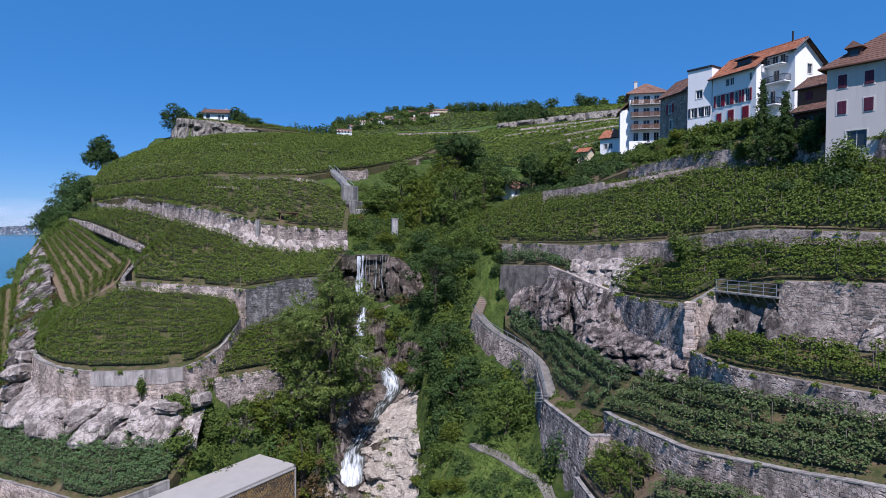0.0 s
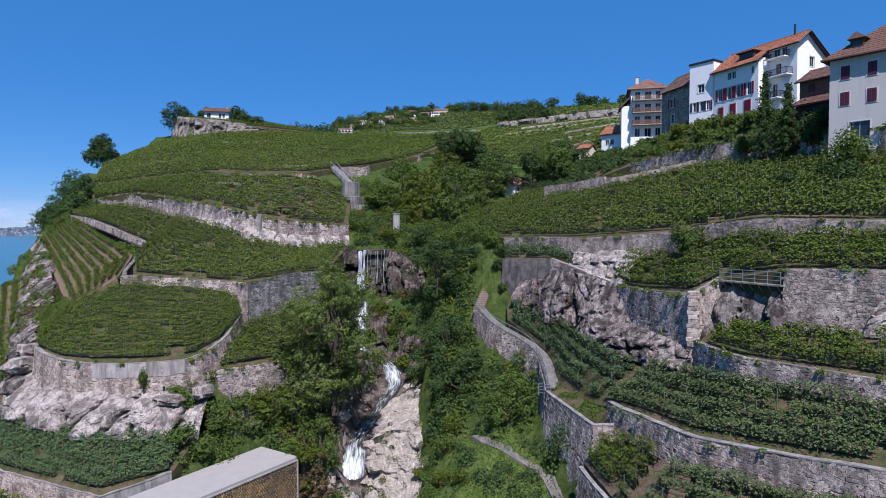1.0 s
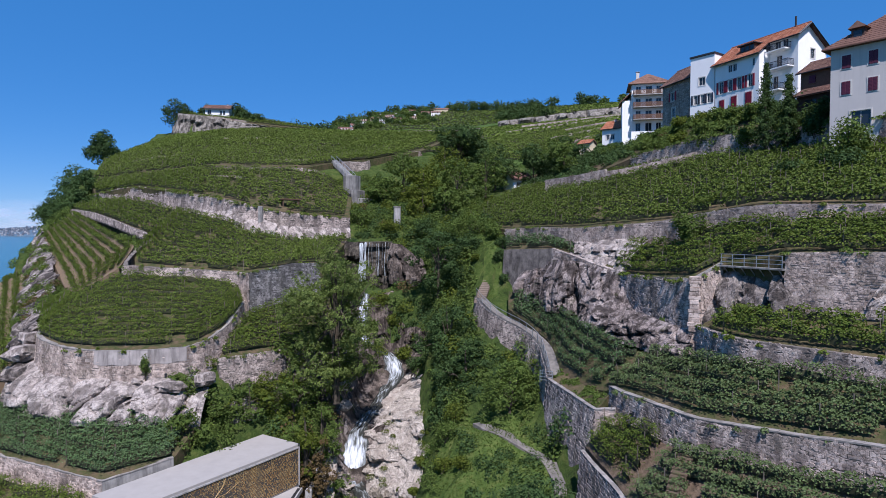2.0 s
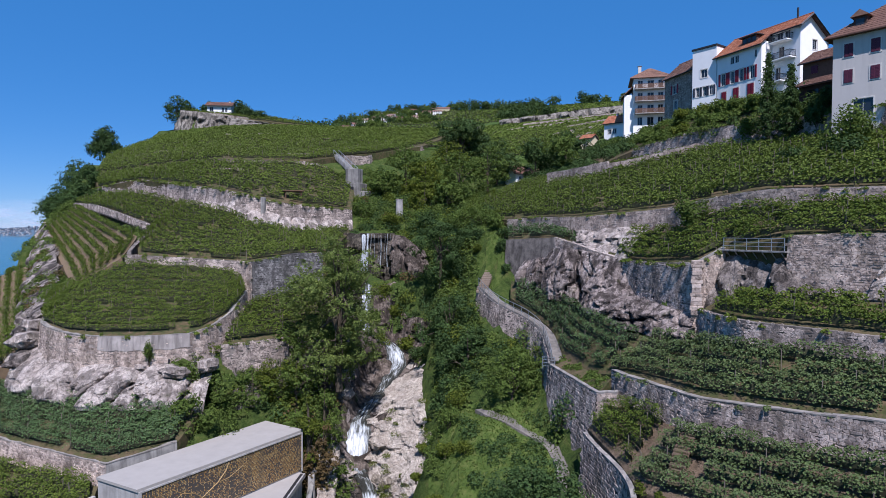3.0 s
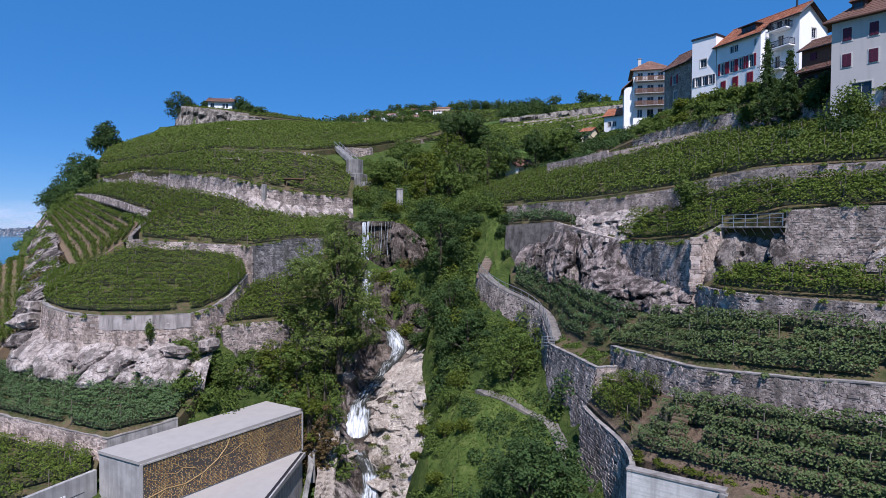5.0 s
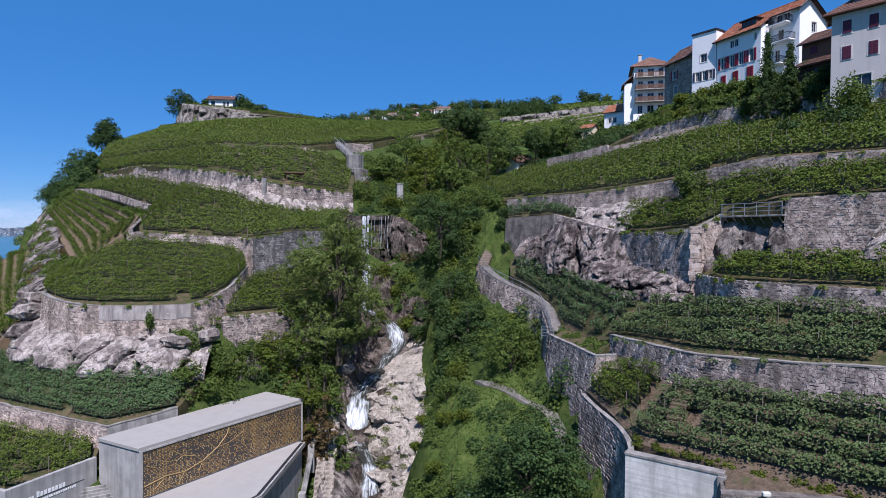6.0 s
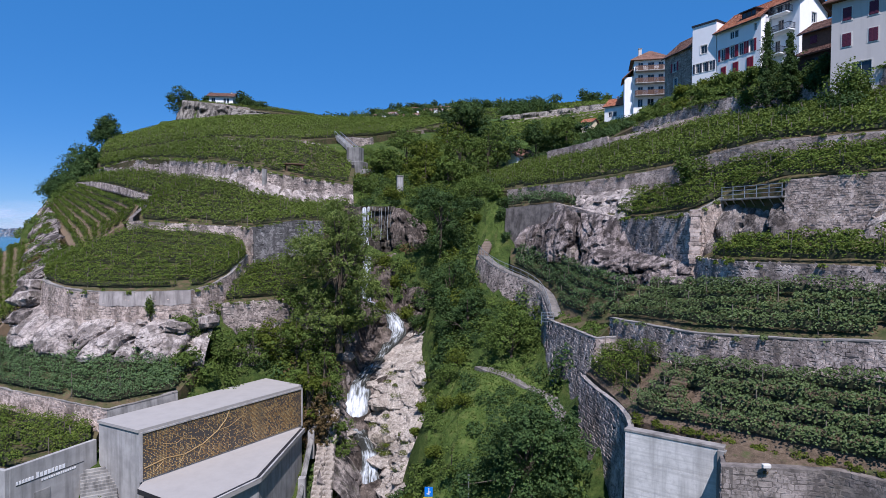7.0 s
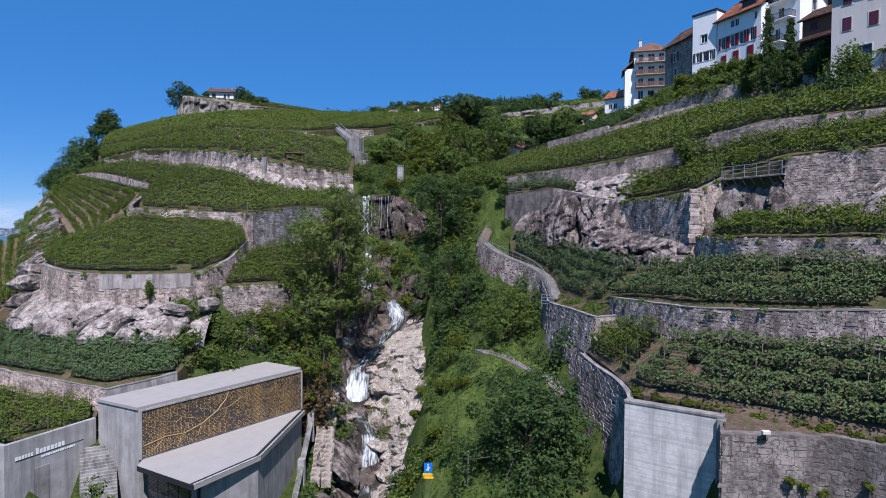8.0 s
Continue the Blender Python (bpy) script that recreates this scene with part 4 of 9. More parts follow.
# far slopes behind the gully
S_W = Strip([(-6.0, 162.0, 51.6), (8.0, 172.0, 51.0), (24.0, 168.0, 49.0), (44.0, 158.0, 54.0), (70.0, 160.0, 60.0)], [(-12.0, 240.0, 66.0), (10.0, 250.0, 67.0), (38.0, 260.0, 72.0), (75.0, 260.0, 78.0), (120.0, 255.0, 82.0)])
S_X = Strip([(-75.0, 262.0, 66.0), (-40.0, 262.0, 66.0), (10.0, 255.0, 66.5), (38.0, 262.0, 71.5), (75.0, 262.0, 77.5), (120.0, 257.0, 81.5)], [(-80.0, 480.0, 103.0), (-40.0, 500.0, 112.0), (20.0, 470.0, 109.0), (50.0, 450.0, 108.0), (105.0, 440.0, 112.0), (180.0, 430.0, 118.0)])
S_Y = Strip([(-80.0, 480.0, 103.0), (-40.0, 500.0, 112.0), (20.0, 470.0, 109.0), (50.0, 455.0, 112.0), (105.0, 445.0, 118.0), (180.0, 435.0, 124.0)], [(-120.0, 660.0, 141.0), (-60.0, 690.0, 163.0), (10.0, 700.0, 169.0), (70.0, 640.0, 158.0), (120.0, 560.0, 146.0), (190.0, 520.0, 142.0)])

for s, st in ((S_L00, 1.2), (S_L0, 1.2), (S_L1, 1.0), (S_C2, 1.0), (S_E, 1.2), (S_F1, 1.4), (S_F, 1.2), (S_G, 1.8), (S_H1, 2.5), (S_H2, 3.5), (S_TOP, 3.0), (S_Z, 1.2), (S_M, 0.9), (S_R5, 0.8), (S_O, 0.9), (S_N, 1.0), (S_P, 0.9), (S_T, 1.5), (S_U, 1.5), (S_U2, 3.0), (S_V, 2.0)):
    terrace(s, DIRT if s in (S_E, S_Z) else EARTH if s is S_R5 else SOIL, st)
terrace(S_R5B, EARTH, 0.6)
terrace(S_BIG, SOIL, 0.6)
for s, st in ((S_W, 4.0), (S_X, 7.0), (S_Y, 8.0)):
    terrace(s, FARFIELD, st, 0.5)

# the bed of the stream, from the lip of the upper fall down
STREAM = [(-13.4, 106.0, 29.6), (-13.2, 102.2, 28.8), (-13.2, 101.2, 24.0), (-12.9, 97.0, 20.5), (-13.0, 93.6, 16.8), (-12.4, 91.0, 14.2), (-10.3, 90.5, 13.1), (-8.35, 89.8, 11.8), (-7.6, 88.6, 9.6), (-8.65, 86.0, 7.9), (-9.7, 82.5, 6.6), (-10.85, 79.2, 5.7), (-11.55, 76.4, 4.9), (-11.55, 74.8, 4.05), (-11.5, 73.8, 2.2), (-11.3, 72.8, 0.4), (-10.0, 70.5, -0.25), (-9.2, 68.8, -1.0), (-8.9, 67.8, -2.3), (-8.95, 66.8, -3.5), (-8.85, 64.5, -5.4), (-9.5, 50.0, -6.5), (-11.0, 30.0, -7.5)]
BANK_W = [(-16.0, 64.0, -0.6), (-15.0, 70.0, 3.5), (-17.0, 76.0, 8.5), (-19.0, 84.0, 16.0), (-19.0, 93.0, 24.0)]
BANK_E = [(-2.0, 46.0, 1.0), (0.0, 54.0, 2.5), (-1.5, 62.0, 5.5), (1.0, 66.0, 9.0), (4.3, 63.5, 9.4), (8.7, 62.5, 9.0), (9.6, 57.0, 8.0), (8.8, 50.0, 5.5), (8.0, 40.0, 3.0), (-0.4, 74.0, 9.6), (-2.2, 86.0, 11.2), (0.0, 92.0, 20.5), (4.0, 88.0, 22.0)]
GULLY = [(-9.0, 112.0, 31.0), (-5.0, 125.0, 35.5), (0.0, 140.0, 40.0), (8.0, 155.0, 46.0), (2.0, 112.0, 31.8), (-18.0, 118.0, 35.0)]
RIM = [(-70, 20, -12), (0, -30, -8), (0, 5, -7), (-22, 36, -3.0), (-14, 45, -3.5), (-19, 40, -3.0), (-25, 44, -2.6), (-14, 56, -3.2), (-30, 36, -3), (-45, 38, -4), (-4, 40, -1), (2, 36, 0), (25, 10, 0), (18, 20, 0.5), (40, 5, 6), (36, 18, 9), (60, 20, 34), (90, 40, 46), (120, 90, 56), (130, 180, 70), (14, 30, 0.8), (20, 24, 0.8), (8, 38, 1.0), (-120, 300, 60), (-160, 330, -10), (-60, 300, 60), (-140, 420, 40), (-260, 520, -16), (-160, 620, 100), (220, 420, 110), (230, 560, 140), (0, 820, 150)]
LAKE_RIM = [(-58, 52, 2.5), (-62, 60, 5.0), (-67, 72, 8.5), (-71, 84, 12.5), (-73, 97, 18.5), (-80, 115, 26), (-88, 134, 31), (-91, 146, 33.5), (-99, 165, 41), (-105, 185, 48), (-122, 214, 53), (-113, 240, 64), (-113, 258, 73), (-112, 285, 66)]
LAKE_FOOT = [(-74, 40, -20), (-82, 60, -20), (-88, 84, -19), (-92, 100, -18), (-98, 118, -17), (-108, 138, -17), (-120, 165, -17), (-136, 190, -17), (-148, 215, -17), (-138, 245, -17), (-140, 290, -17), (-170, 340, -18), (-220, 450, -20), (-280, 640, -20), (-350, 950, -20)]
COURT = [(-40, 38, -3), (-32.6, 43.6, -3), (-29.4, 50.6, -2.8), (-26.6, 47.6, -2.8), (-19.2, 43.0, -3), (-14.6, 50.4, -3.2), (-14.2, 60.0, -3.0)]
COURT2 = [(-28.0, 52.0, -3.0), (-24.5, 52.0, -3.0), (-21.0, 50.0, -3.0), (-20.0, 57.0, -3.0), (-23.0, 60.0, -3.0), (-18.0, 62.0, -3.0), (-20.0, 66.0, -1.0)]
COURSE = [(10.2, 37.6, 1.5), (14.6, 31.8, 0.8), (20.6, 30.6, 0.8), (21.8, 29.2, 0.8), (25.5, 23.0, 0.8), (34, 12, 1.0)]
OUTER = [(-500, 200, -16), (-900, 900, -25), (-600, 1600, -25), (-2500, 2500, -25), (-4200, 1000, -25), (-3500, 4800, -25), (-2000, 4000, -25), (-3000, 3300, -25), (-300, 2500, -25), (-300, -600, -16), (600, -600, 40), (700, 300, 160), (900, 1200, 240), (100, 1300, 160), (-500, 800, -25), (1800, 3000, 260), (600, 4500, -25), (-1200, 4600, -25), (-1000, -300, -16), (2500, 500, 260)]


# lake, far shore, clouds
lake = new("lake", arrays_mesh("lake", [(-4900, -900, -14), (400, -900, -14), (400, 4900, -14), (-4900, 4900, -14)], [(0, 1, 2, 3)], LAKE))
tagged(lake, "turquoise lake water reaching the far shore", "lake", kind="structure")

# walls, west side
stone_wall("wall_vineyard_foot", "low rubble wall with pale coping", L0[:3], [6.5, 6.3, 5.8], 0.5, MORTAR_L, STONE_L, smooth=False)
stone_wall("wall_concrete_return", "low weathered concrete wall beside the vines", L0[2:], [5.0, 5.0], 0.4, CONCRETE_W, stones=False, smooth=False)
stone_wall("wall_bastion", "curved pale rubble retaining wall patched with render", L1, [18.0, 16.6, 15.0, 14.4, 14.2, 14.2, 14.4, 16.0, 17.6, 19.6], 0.7, MORTAR_L, STONE_L, (0.36, 0.26), pieces=300)
stone_wall("wall_lower_concrete", "grey rendered retaining wall above the gorge", C2, [12.6, 12.4, 12.4, 12.2], 0.5, MORTAR_M, STONE_M, (0.4, 0.28), coping=False)
stone_wall("wall_middle", "low grey rubble retaining wall", L2[:3], [24.6, 23.8, 22.4], 0.6, MORTAR_M, STONE_M, (0.36, 0.26), smooth=False, coping=False)
stone_wall("wall_middle_corner", "pale mortared corner of the middle wall", L2[2:4], [22.4, 19.6], 0.6, MORTAR_L, STONE_L, (0.36, 0.26), smooth=False, coping=False)
stone_wall("wall_middle_tall", "tall dark rubble retaining wall above the gorge", L2[3:], [19.6, 20.2, 20.8], 0.6, MORTAR_D, STONE_D, (0.36, 0.26), smooth=False, coping=False)
stone_wall("wall_slope_path", "low rubble wall climbing beside the steep vines", [(x, y, z - 0.05) for x, y, z in E_TOP], [34.6, 33.4, 32.2, 30.6, 28.9, 27.0, 24.8], 0.5, MORTAR_M, STONE_M, (0.36, 0.26), coping=False)
stone_wall("wall_upper", "long weathered rubble and rock retaining wall", L3, L3_BASE, 0.7, MORTAR_M, STONE_M, (0.46, 0.32), coping=False)
stone_wall("wall_track", "low stone wall along a vineyard track", L4, [z - 0.8 for _, _, z in L4], 0.5, MORTAR_M, STONE_M, (0.5, 0.32), coping=False)
stone_wall("wall_gully_head", "grey stone wall at the head of the gully", [(-24.0, 141.0, 46.8), (-18.6, 146.0, 47.2), (-16.0, 159.3, 51.9), (-6.3, 160.5, 51.7)], [44.0, 44.3, 48.8, 48.6], 0.6, MORTAR_M, STONE_M, (0.55, 0.35), smooth=False, coping=False)
# walls, east side
stone_wall("wall_path", "curved dark rubble wall carrying the path", K_EDGE, [17.4, 16.4, 15.2, 13.6, 12.0, 10.6, 9.0], 0.5, MORTAR_D, STONE_M, (0.29, 0.21), coping=False, pieces=300)
stone_wall("wall_big", "tall dark rubble retaining wall above the garden", BIG, [8.4, 7.8, 7.4], 0.35, MORTAR_D, STONE_M, (0.29, 0.21), pieces=300, smooth=False)
stone_wall("wall_pier", "pale rubble end of the tall wall", [(12.75, 52.45, 15.0), (14.3, 51.75, 15.25)], [11.6, 12.2], 0.6, MORTAR_L, STONE_L, (0.4, 0.22), smooth=False)
stone_wall("wall_low_curved", "dark rubble wall stepping down to the concrete", LOW2, [5.5, 5.2, 4.5, 3.7, 3.0, 2.8], 0.32, MORTAR_D, STONE_M, (0.29, 0.21), pieces=300)
stone_wall("wall_terrace_low", "long grey rubble terrace wall with flat coping", R4, [14.6, 14.2, 14.4, 15.0, 15.3, 15.8], 0.5, MORTAR_M, STONE_M, (0.29, 0.21), pieces=300, smooth=False)
stone_wall("wall_terrace_middle", "grey lichened rubble terrace wall", R3, [19.2, 19.2, 19.8, 19.9, 20.0], 0.5, MORTAR_M, STONE_M, (0.29, 0.21), smooth=False, pieces=200, coping=False)
stone_wall("wall_ledge", "weathered grey rendered wall above the rocks", R1[:2], [22.4, 24.4], 0.5, MORTAR_M, stones=False, smooth=False, coping=False)
stone_wall("wall_ledge_end", "pale rubble wall above the crag", R1[1:], [25.6, 25.4], 0.5, MORTAR_L, STONE_L, (0.36, 0.24), smooth=False, coping=False)
stone_wall("wall_crag", "rubble wall built on the crag", R2, [20.6, 20.4, 20.4], 0.6, MORTAR_M, STONE_M, (0.31, 0.22), smooth=False, pieces=250, coping=False)
stone_wall("wall_link", "pale rubble wall over the rock shoulder", [(15.85, 75.55, 27.6), (17.4, 71.5, 26.8), (19.2, 67.1, 26.1)], [24.6, 24.4, 24.2], 0.6, MORTAR_L, STONE_L, (0.31, 0.22), smooth=False, coping=False)
stone_wall("wall_crag_end", "pale rubble wall rising to the balcony", [(22.45, 55.15, 26.3), (25.3, 55.8, 27.7)], [19.6, 23.4], 0.6, MORTAR_L, STONE_L, (0.31, 0.22), smooth=False)
stone_wall("wall_beside_balcony", "ruddy rubble retaining wall with bulging stones", [(28.0, 50.4, 28.9), (32.2, 46.0, 29.1), (41.0, 37.0, 29.2)], [23.4, 23.9, 24.2], 0.6, MORTAR_L, STONE_L, (0.34, 0.18), smooth=False, pieces=250, coping=False)
stone_wall("wall_upper_east", "long pale rubble wall under the upper vineyard", RW, RW_BASE, 0.7, MORTAR_L, STONE_L, (0.34, 0.2), pieces=250, coping=False)
stone_wall("wall_garden", "grey rubble wall holding the gardens", GW, [42.3, 42.2, 42.0, 41.6, 40.2, 40.0], 0.6, MORTAR_M, STONE_M, (0.46, 0.32), coping=False)
stone_wall("wall_slope_track", "thin pale wall of a track climbing through the vines", [(27.9, 105.8, 41.1), (32.2, 102.0, 41.7), (36.9, 97.4, 42.7), (39.8, 96.4, 43.3)], [40.3, 41.0, 42.0, 42.4], 0.5, MORTAR_L, STONE_L, (0.6, 0.4), coping=False)
stone_wall("wall_short", "short pale dry-stone wall among the vines", [(19.8, 120.0, 40.8), (23.7, 113.0, 41.0), (27.8, 106.0, 41.5)], [38.0, 38.3, 39.6], 0.5, MORTAR_L, STONE_L, (0.46, 0.32), coping=False)

stone_wall("wall_coursed", "grey rubble retaining wall with yellow plants in its joints", [(15.25, 33.45, 11.0), (20.9, 32.2, 11.25), (22.6, 30.6, 11.3), (26.5, 25.0, 11.4)], [2.0, 2.0, 2.0, 2.0], 0.7, MORTAR_M, STONE_C, (0.40, 0.26), smooth=False, pieces=300, batter=0.03, coping=False)

stone_wall("wall_coursed_end", "squared stone end of the coursed wall", [(16.2, 35.9, 11.0), (15.2, 33.5, 11.0)], [2.0, 2.0], 0.6, MORTAR_M, STONE_C, (0.45, 0.31), smooth=False, batter=0.0, coping=False)

# outcrops
rock_face("rock_bastion", "pale weathered rock below the curved wall", [(-51.5, 71.5, 11.0), (-46.4, 66.0, 10.6), (-39, 62.8, 10.8), (-32.5, 61.8, 11.0), (-26.5, 64.0, 9.5)], [(-50.6, 75, 16.4), (-47.2, 69.3, 15.6), (-38.2, 65.3, 14.9), (-32.0, 65.8, 14.8), (-26.6, 68.6, 14.6)], ROCK_L, 1.0, 0.18, 0.5, 2.0, 0.72, steep=1.7, tall=1.5, broken=1.2, block=4.0, slant=1.3, cloven=1.3)
rock_face("rock_under_render", "dark rock under the rendered wall", [(-27, 65.5, 8.0), (-22.0, 70.5, 8.0), (-15.5, 76.0, 8.0)], [(-26.2, 69.1, 13.4), (-22.5, 72.7, 13.2), (-15.6, 78.6, 13.0)], ROCK_D, 0.9, 0.5, 0.2, 5.0)
rock_face("rock_ridge", "grey and brown rock spine above the lake", [(-88.2, 131.0, 25.3), (-72.4, 105.0, 21.2), (-61.4, 87.0, 18.1), (-51.5, 72.0, 15.4)], [(-89.8, 135.4, 31.0), (-70.6, 109.4, 26.0), (-59.0, 92.0, 21.9), (-50.2, 74.0, 18.7)], ROCK_D, 0.7, 0.3, 0.3, 8.0, broken=1.6)
rock_face("rock_fall", "dark wet rock wall behind the upper waterfall", [(-20.0, 100.0, 20.0), (-15.5, 101.2, 20.0), (-12.5, 101.8, 20.0), (-8.4, 101.6, 19.0)], [(-20.5, 104.0, 29.4), (-15.5, 102.4, 28.7), (-12.5, 102.6, 28.6), (-8.6, 102.4, 28.4)], ROCK_WET, 0.7, 0.4, -0.3, 11.0)
rock_face("rock_buttress", "brown rock buttress beside the upper waterfall", [(-9.2, 100.4, 22.0), (-7.6, 98.4, 21.6), (-5.2, 98.2, 21.6), (-3.8, 100.4, 22.0)], [(-9.0, 102.0, 28.6), (-7.4, 101.2, 28.4), (-5.4, 101.2, 26.8), (-4.0, 103.0, 25.8)], ROCK_B, 0.7, 0.26, 0.2, 44.0, steep=2.0)
rock_face("rock_crag", "craggy pinkish-grey rock under the east walls", [(9.2, 82.8, 21.8), (12.0, 77.4, 21.2), (14.9, 70.4, 20.6), (16.4, 66.4, 20.2), (17.4, 63.4, 19.6), (18.6, 57.8, 19.0), (22.0, 53.0, 18.8)], [(10.2, 84.6, 25.0), (13.7, 79.3, 26.8), (15.8, 74.9, 27.0), (18.9, 67.6, 26.2), (19.9, 64.6, 23.0), (20.8, 60.3, 22.0), (22.5, 55.0, 21.4)], ROCK_C, 0.6, 0.2, -1.8, 14.0, 1.15, steep=2.6, tall=2.6, block=7.0, broken=1.5, cloven=1.7, slant=1.9)
rock_face("rock_crag_west", "dark-streaked rock lump under the rendered wall", [(11.0, 83.2, 22.0), (9.4, 82.0, 21.8), (10.6, 79.0, 21.4), (12.4, 78.8, 21.6)], [(11.4, 83.6, 24.8), (10.6, 82.4, 25.2), (11.6, 79.8, 25.6), (12.8, 79.6, 25.8)], ROCK_C, 0.55, 0.16, 0.15, 83.0, 1.3, steep=1.5, tall=2.2, broken=1.6, slant=1.8)
rock_face("rock_crag_middle", "tall pinkish rock buttress between two dark clefts", [(14.0, 78.2, 21.4), (12.0, 77.0, 21.2), (13.0, 72.8, 20.8), (15.6, 71.8, 20.8)], [(14.4, 78.8, 26.6), (13.2, 77.4, 27.0), (14.2, 73.6, 27.2), (16.0, 73.2, 26.8)], ROCK_C, 0.7, 0.16, 0.25, 87.0, 1.1, steep=1.5, tall=2.6, block=5.0, broken=1.6, slant=1.9)
rock_face("rock_crag_east", "blocky stepped rock under the crag wall", [(17.2, 69.6, 20.6), (15.1, 68.2, 20.4), (16.6, 63.6, 19.8), (18.9, 58.2, 19.2), (21.6, 53.2, 19.0)], [(18.2, 69.6, 25.4), (17.2, 68.0, 25.2), (18.8, 64.2, 22.8), (20.2, 60.0, 22.2), (22.2, 54.6, 21.6)], ROCK_C, 0.7, 0.16, 0.2, 91.0, 1.2, steep=1.6, tall=1.0, block=9.0, broken=1.8, slant=1.6)
rock_face("rock_under_balcony", "grey rock in the recess under the balcony", [(23.0, 54.6, 22.0), (25.4, 53.6, 22.8), (27.6, 50.2, 23.0), (30.0, 47.4, 23.3)], [(24.6, 56.6, 26.0), (26.2, 55.4, 27.4), (28.6, 51.4, 27.6), (30.6, 48.4, 25.0)], ROCK_D, 0.8, 0.25, 0.0, 17.0, steep=1.5)
rock_face("rock_shoulder", "pale broken rock and rubble on the shoulder", [(15.9, 75.3, 26.6), (17.6, 71.0, 26.0), (19.6, 66.6, 25.8)], [(16.7, 79.7, 29.4), (19.8, 75.4, 29.6), (23.6, 69.8, 30.0)], ROCK_L, 0.5, 0.24, 0.15, 29.0, 1.6)
rock_face("rock_wall_foot", "pale rock under the long upper wall", [(-43.0, 105.6, 31.8), (-35.2, 98.6, 30.6), (-29.8, 96.9, 29.2), (-23.6, 100.4, 28.2), (-17.0, 107.0, 28.6)], [(-43.5, 108.0, 34.6), (-35.5, 100.3, 34.0), (-30.0, 98.5, 32.6), (-24.0, 101.8, 31.4), (-17.2, 108.6, 31.2)], ROCK_L, 0.55, 0.26, 0.1, 53.0, 1.2, steep=1.6)
rock_face("rock_beside_balcony", "ruddy bulging rock in the wall by the balcony", [(31.6, 45.9, 24.0), (35.5, 41.8, 24.2), (41.0, 36.0, 24.4)], [(33.0, 45.4, 27.4), (36.2, 42.2, 28.6), (41.2, 37.0, 28.8)], ROCK_L, 0.6, 0.22, 0.1, 61.0, 1.3, steep=1.4)
rock_face("rock_hilltop", "pale rock and wall under the hilltop house", [(-111.0, 252.0, 66.5), (-107.6, 244.5, 68.0), (-95.0, 246.0, 70.0), (-80.0, 247.0, 71.5), (-66.0, 247.5, 71.5)], [(-110.0, 256.0, 78.4), (-107.3, 247.8, 78.2), (-95.0, 249.0, 77.0), (-80.0, 250.0, 74.6), (-66.0, 249.0, 72.6)], ROCK_F, 1.0, 0.8, 0.2, 20.0)
rock_face("rock_far", "far pale rock band above terraced fields", [(40.0, 440.0, 103.0), (70.0, 436.0, 106.0), (105.0, 432.0, 109.0), (190.0, 425.0, 116.0)], [(40.0, 446.0, 111.0), (70.0, 442.0, 114.0), (105.0, 438.0, 118.0), (190.0, 430.0, 125.0)], ROCK_F, 2.5, 1.6, 0.5, 23.0, 0.4)


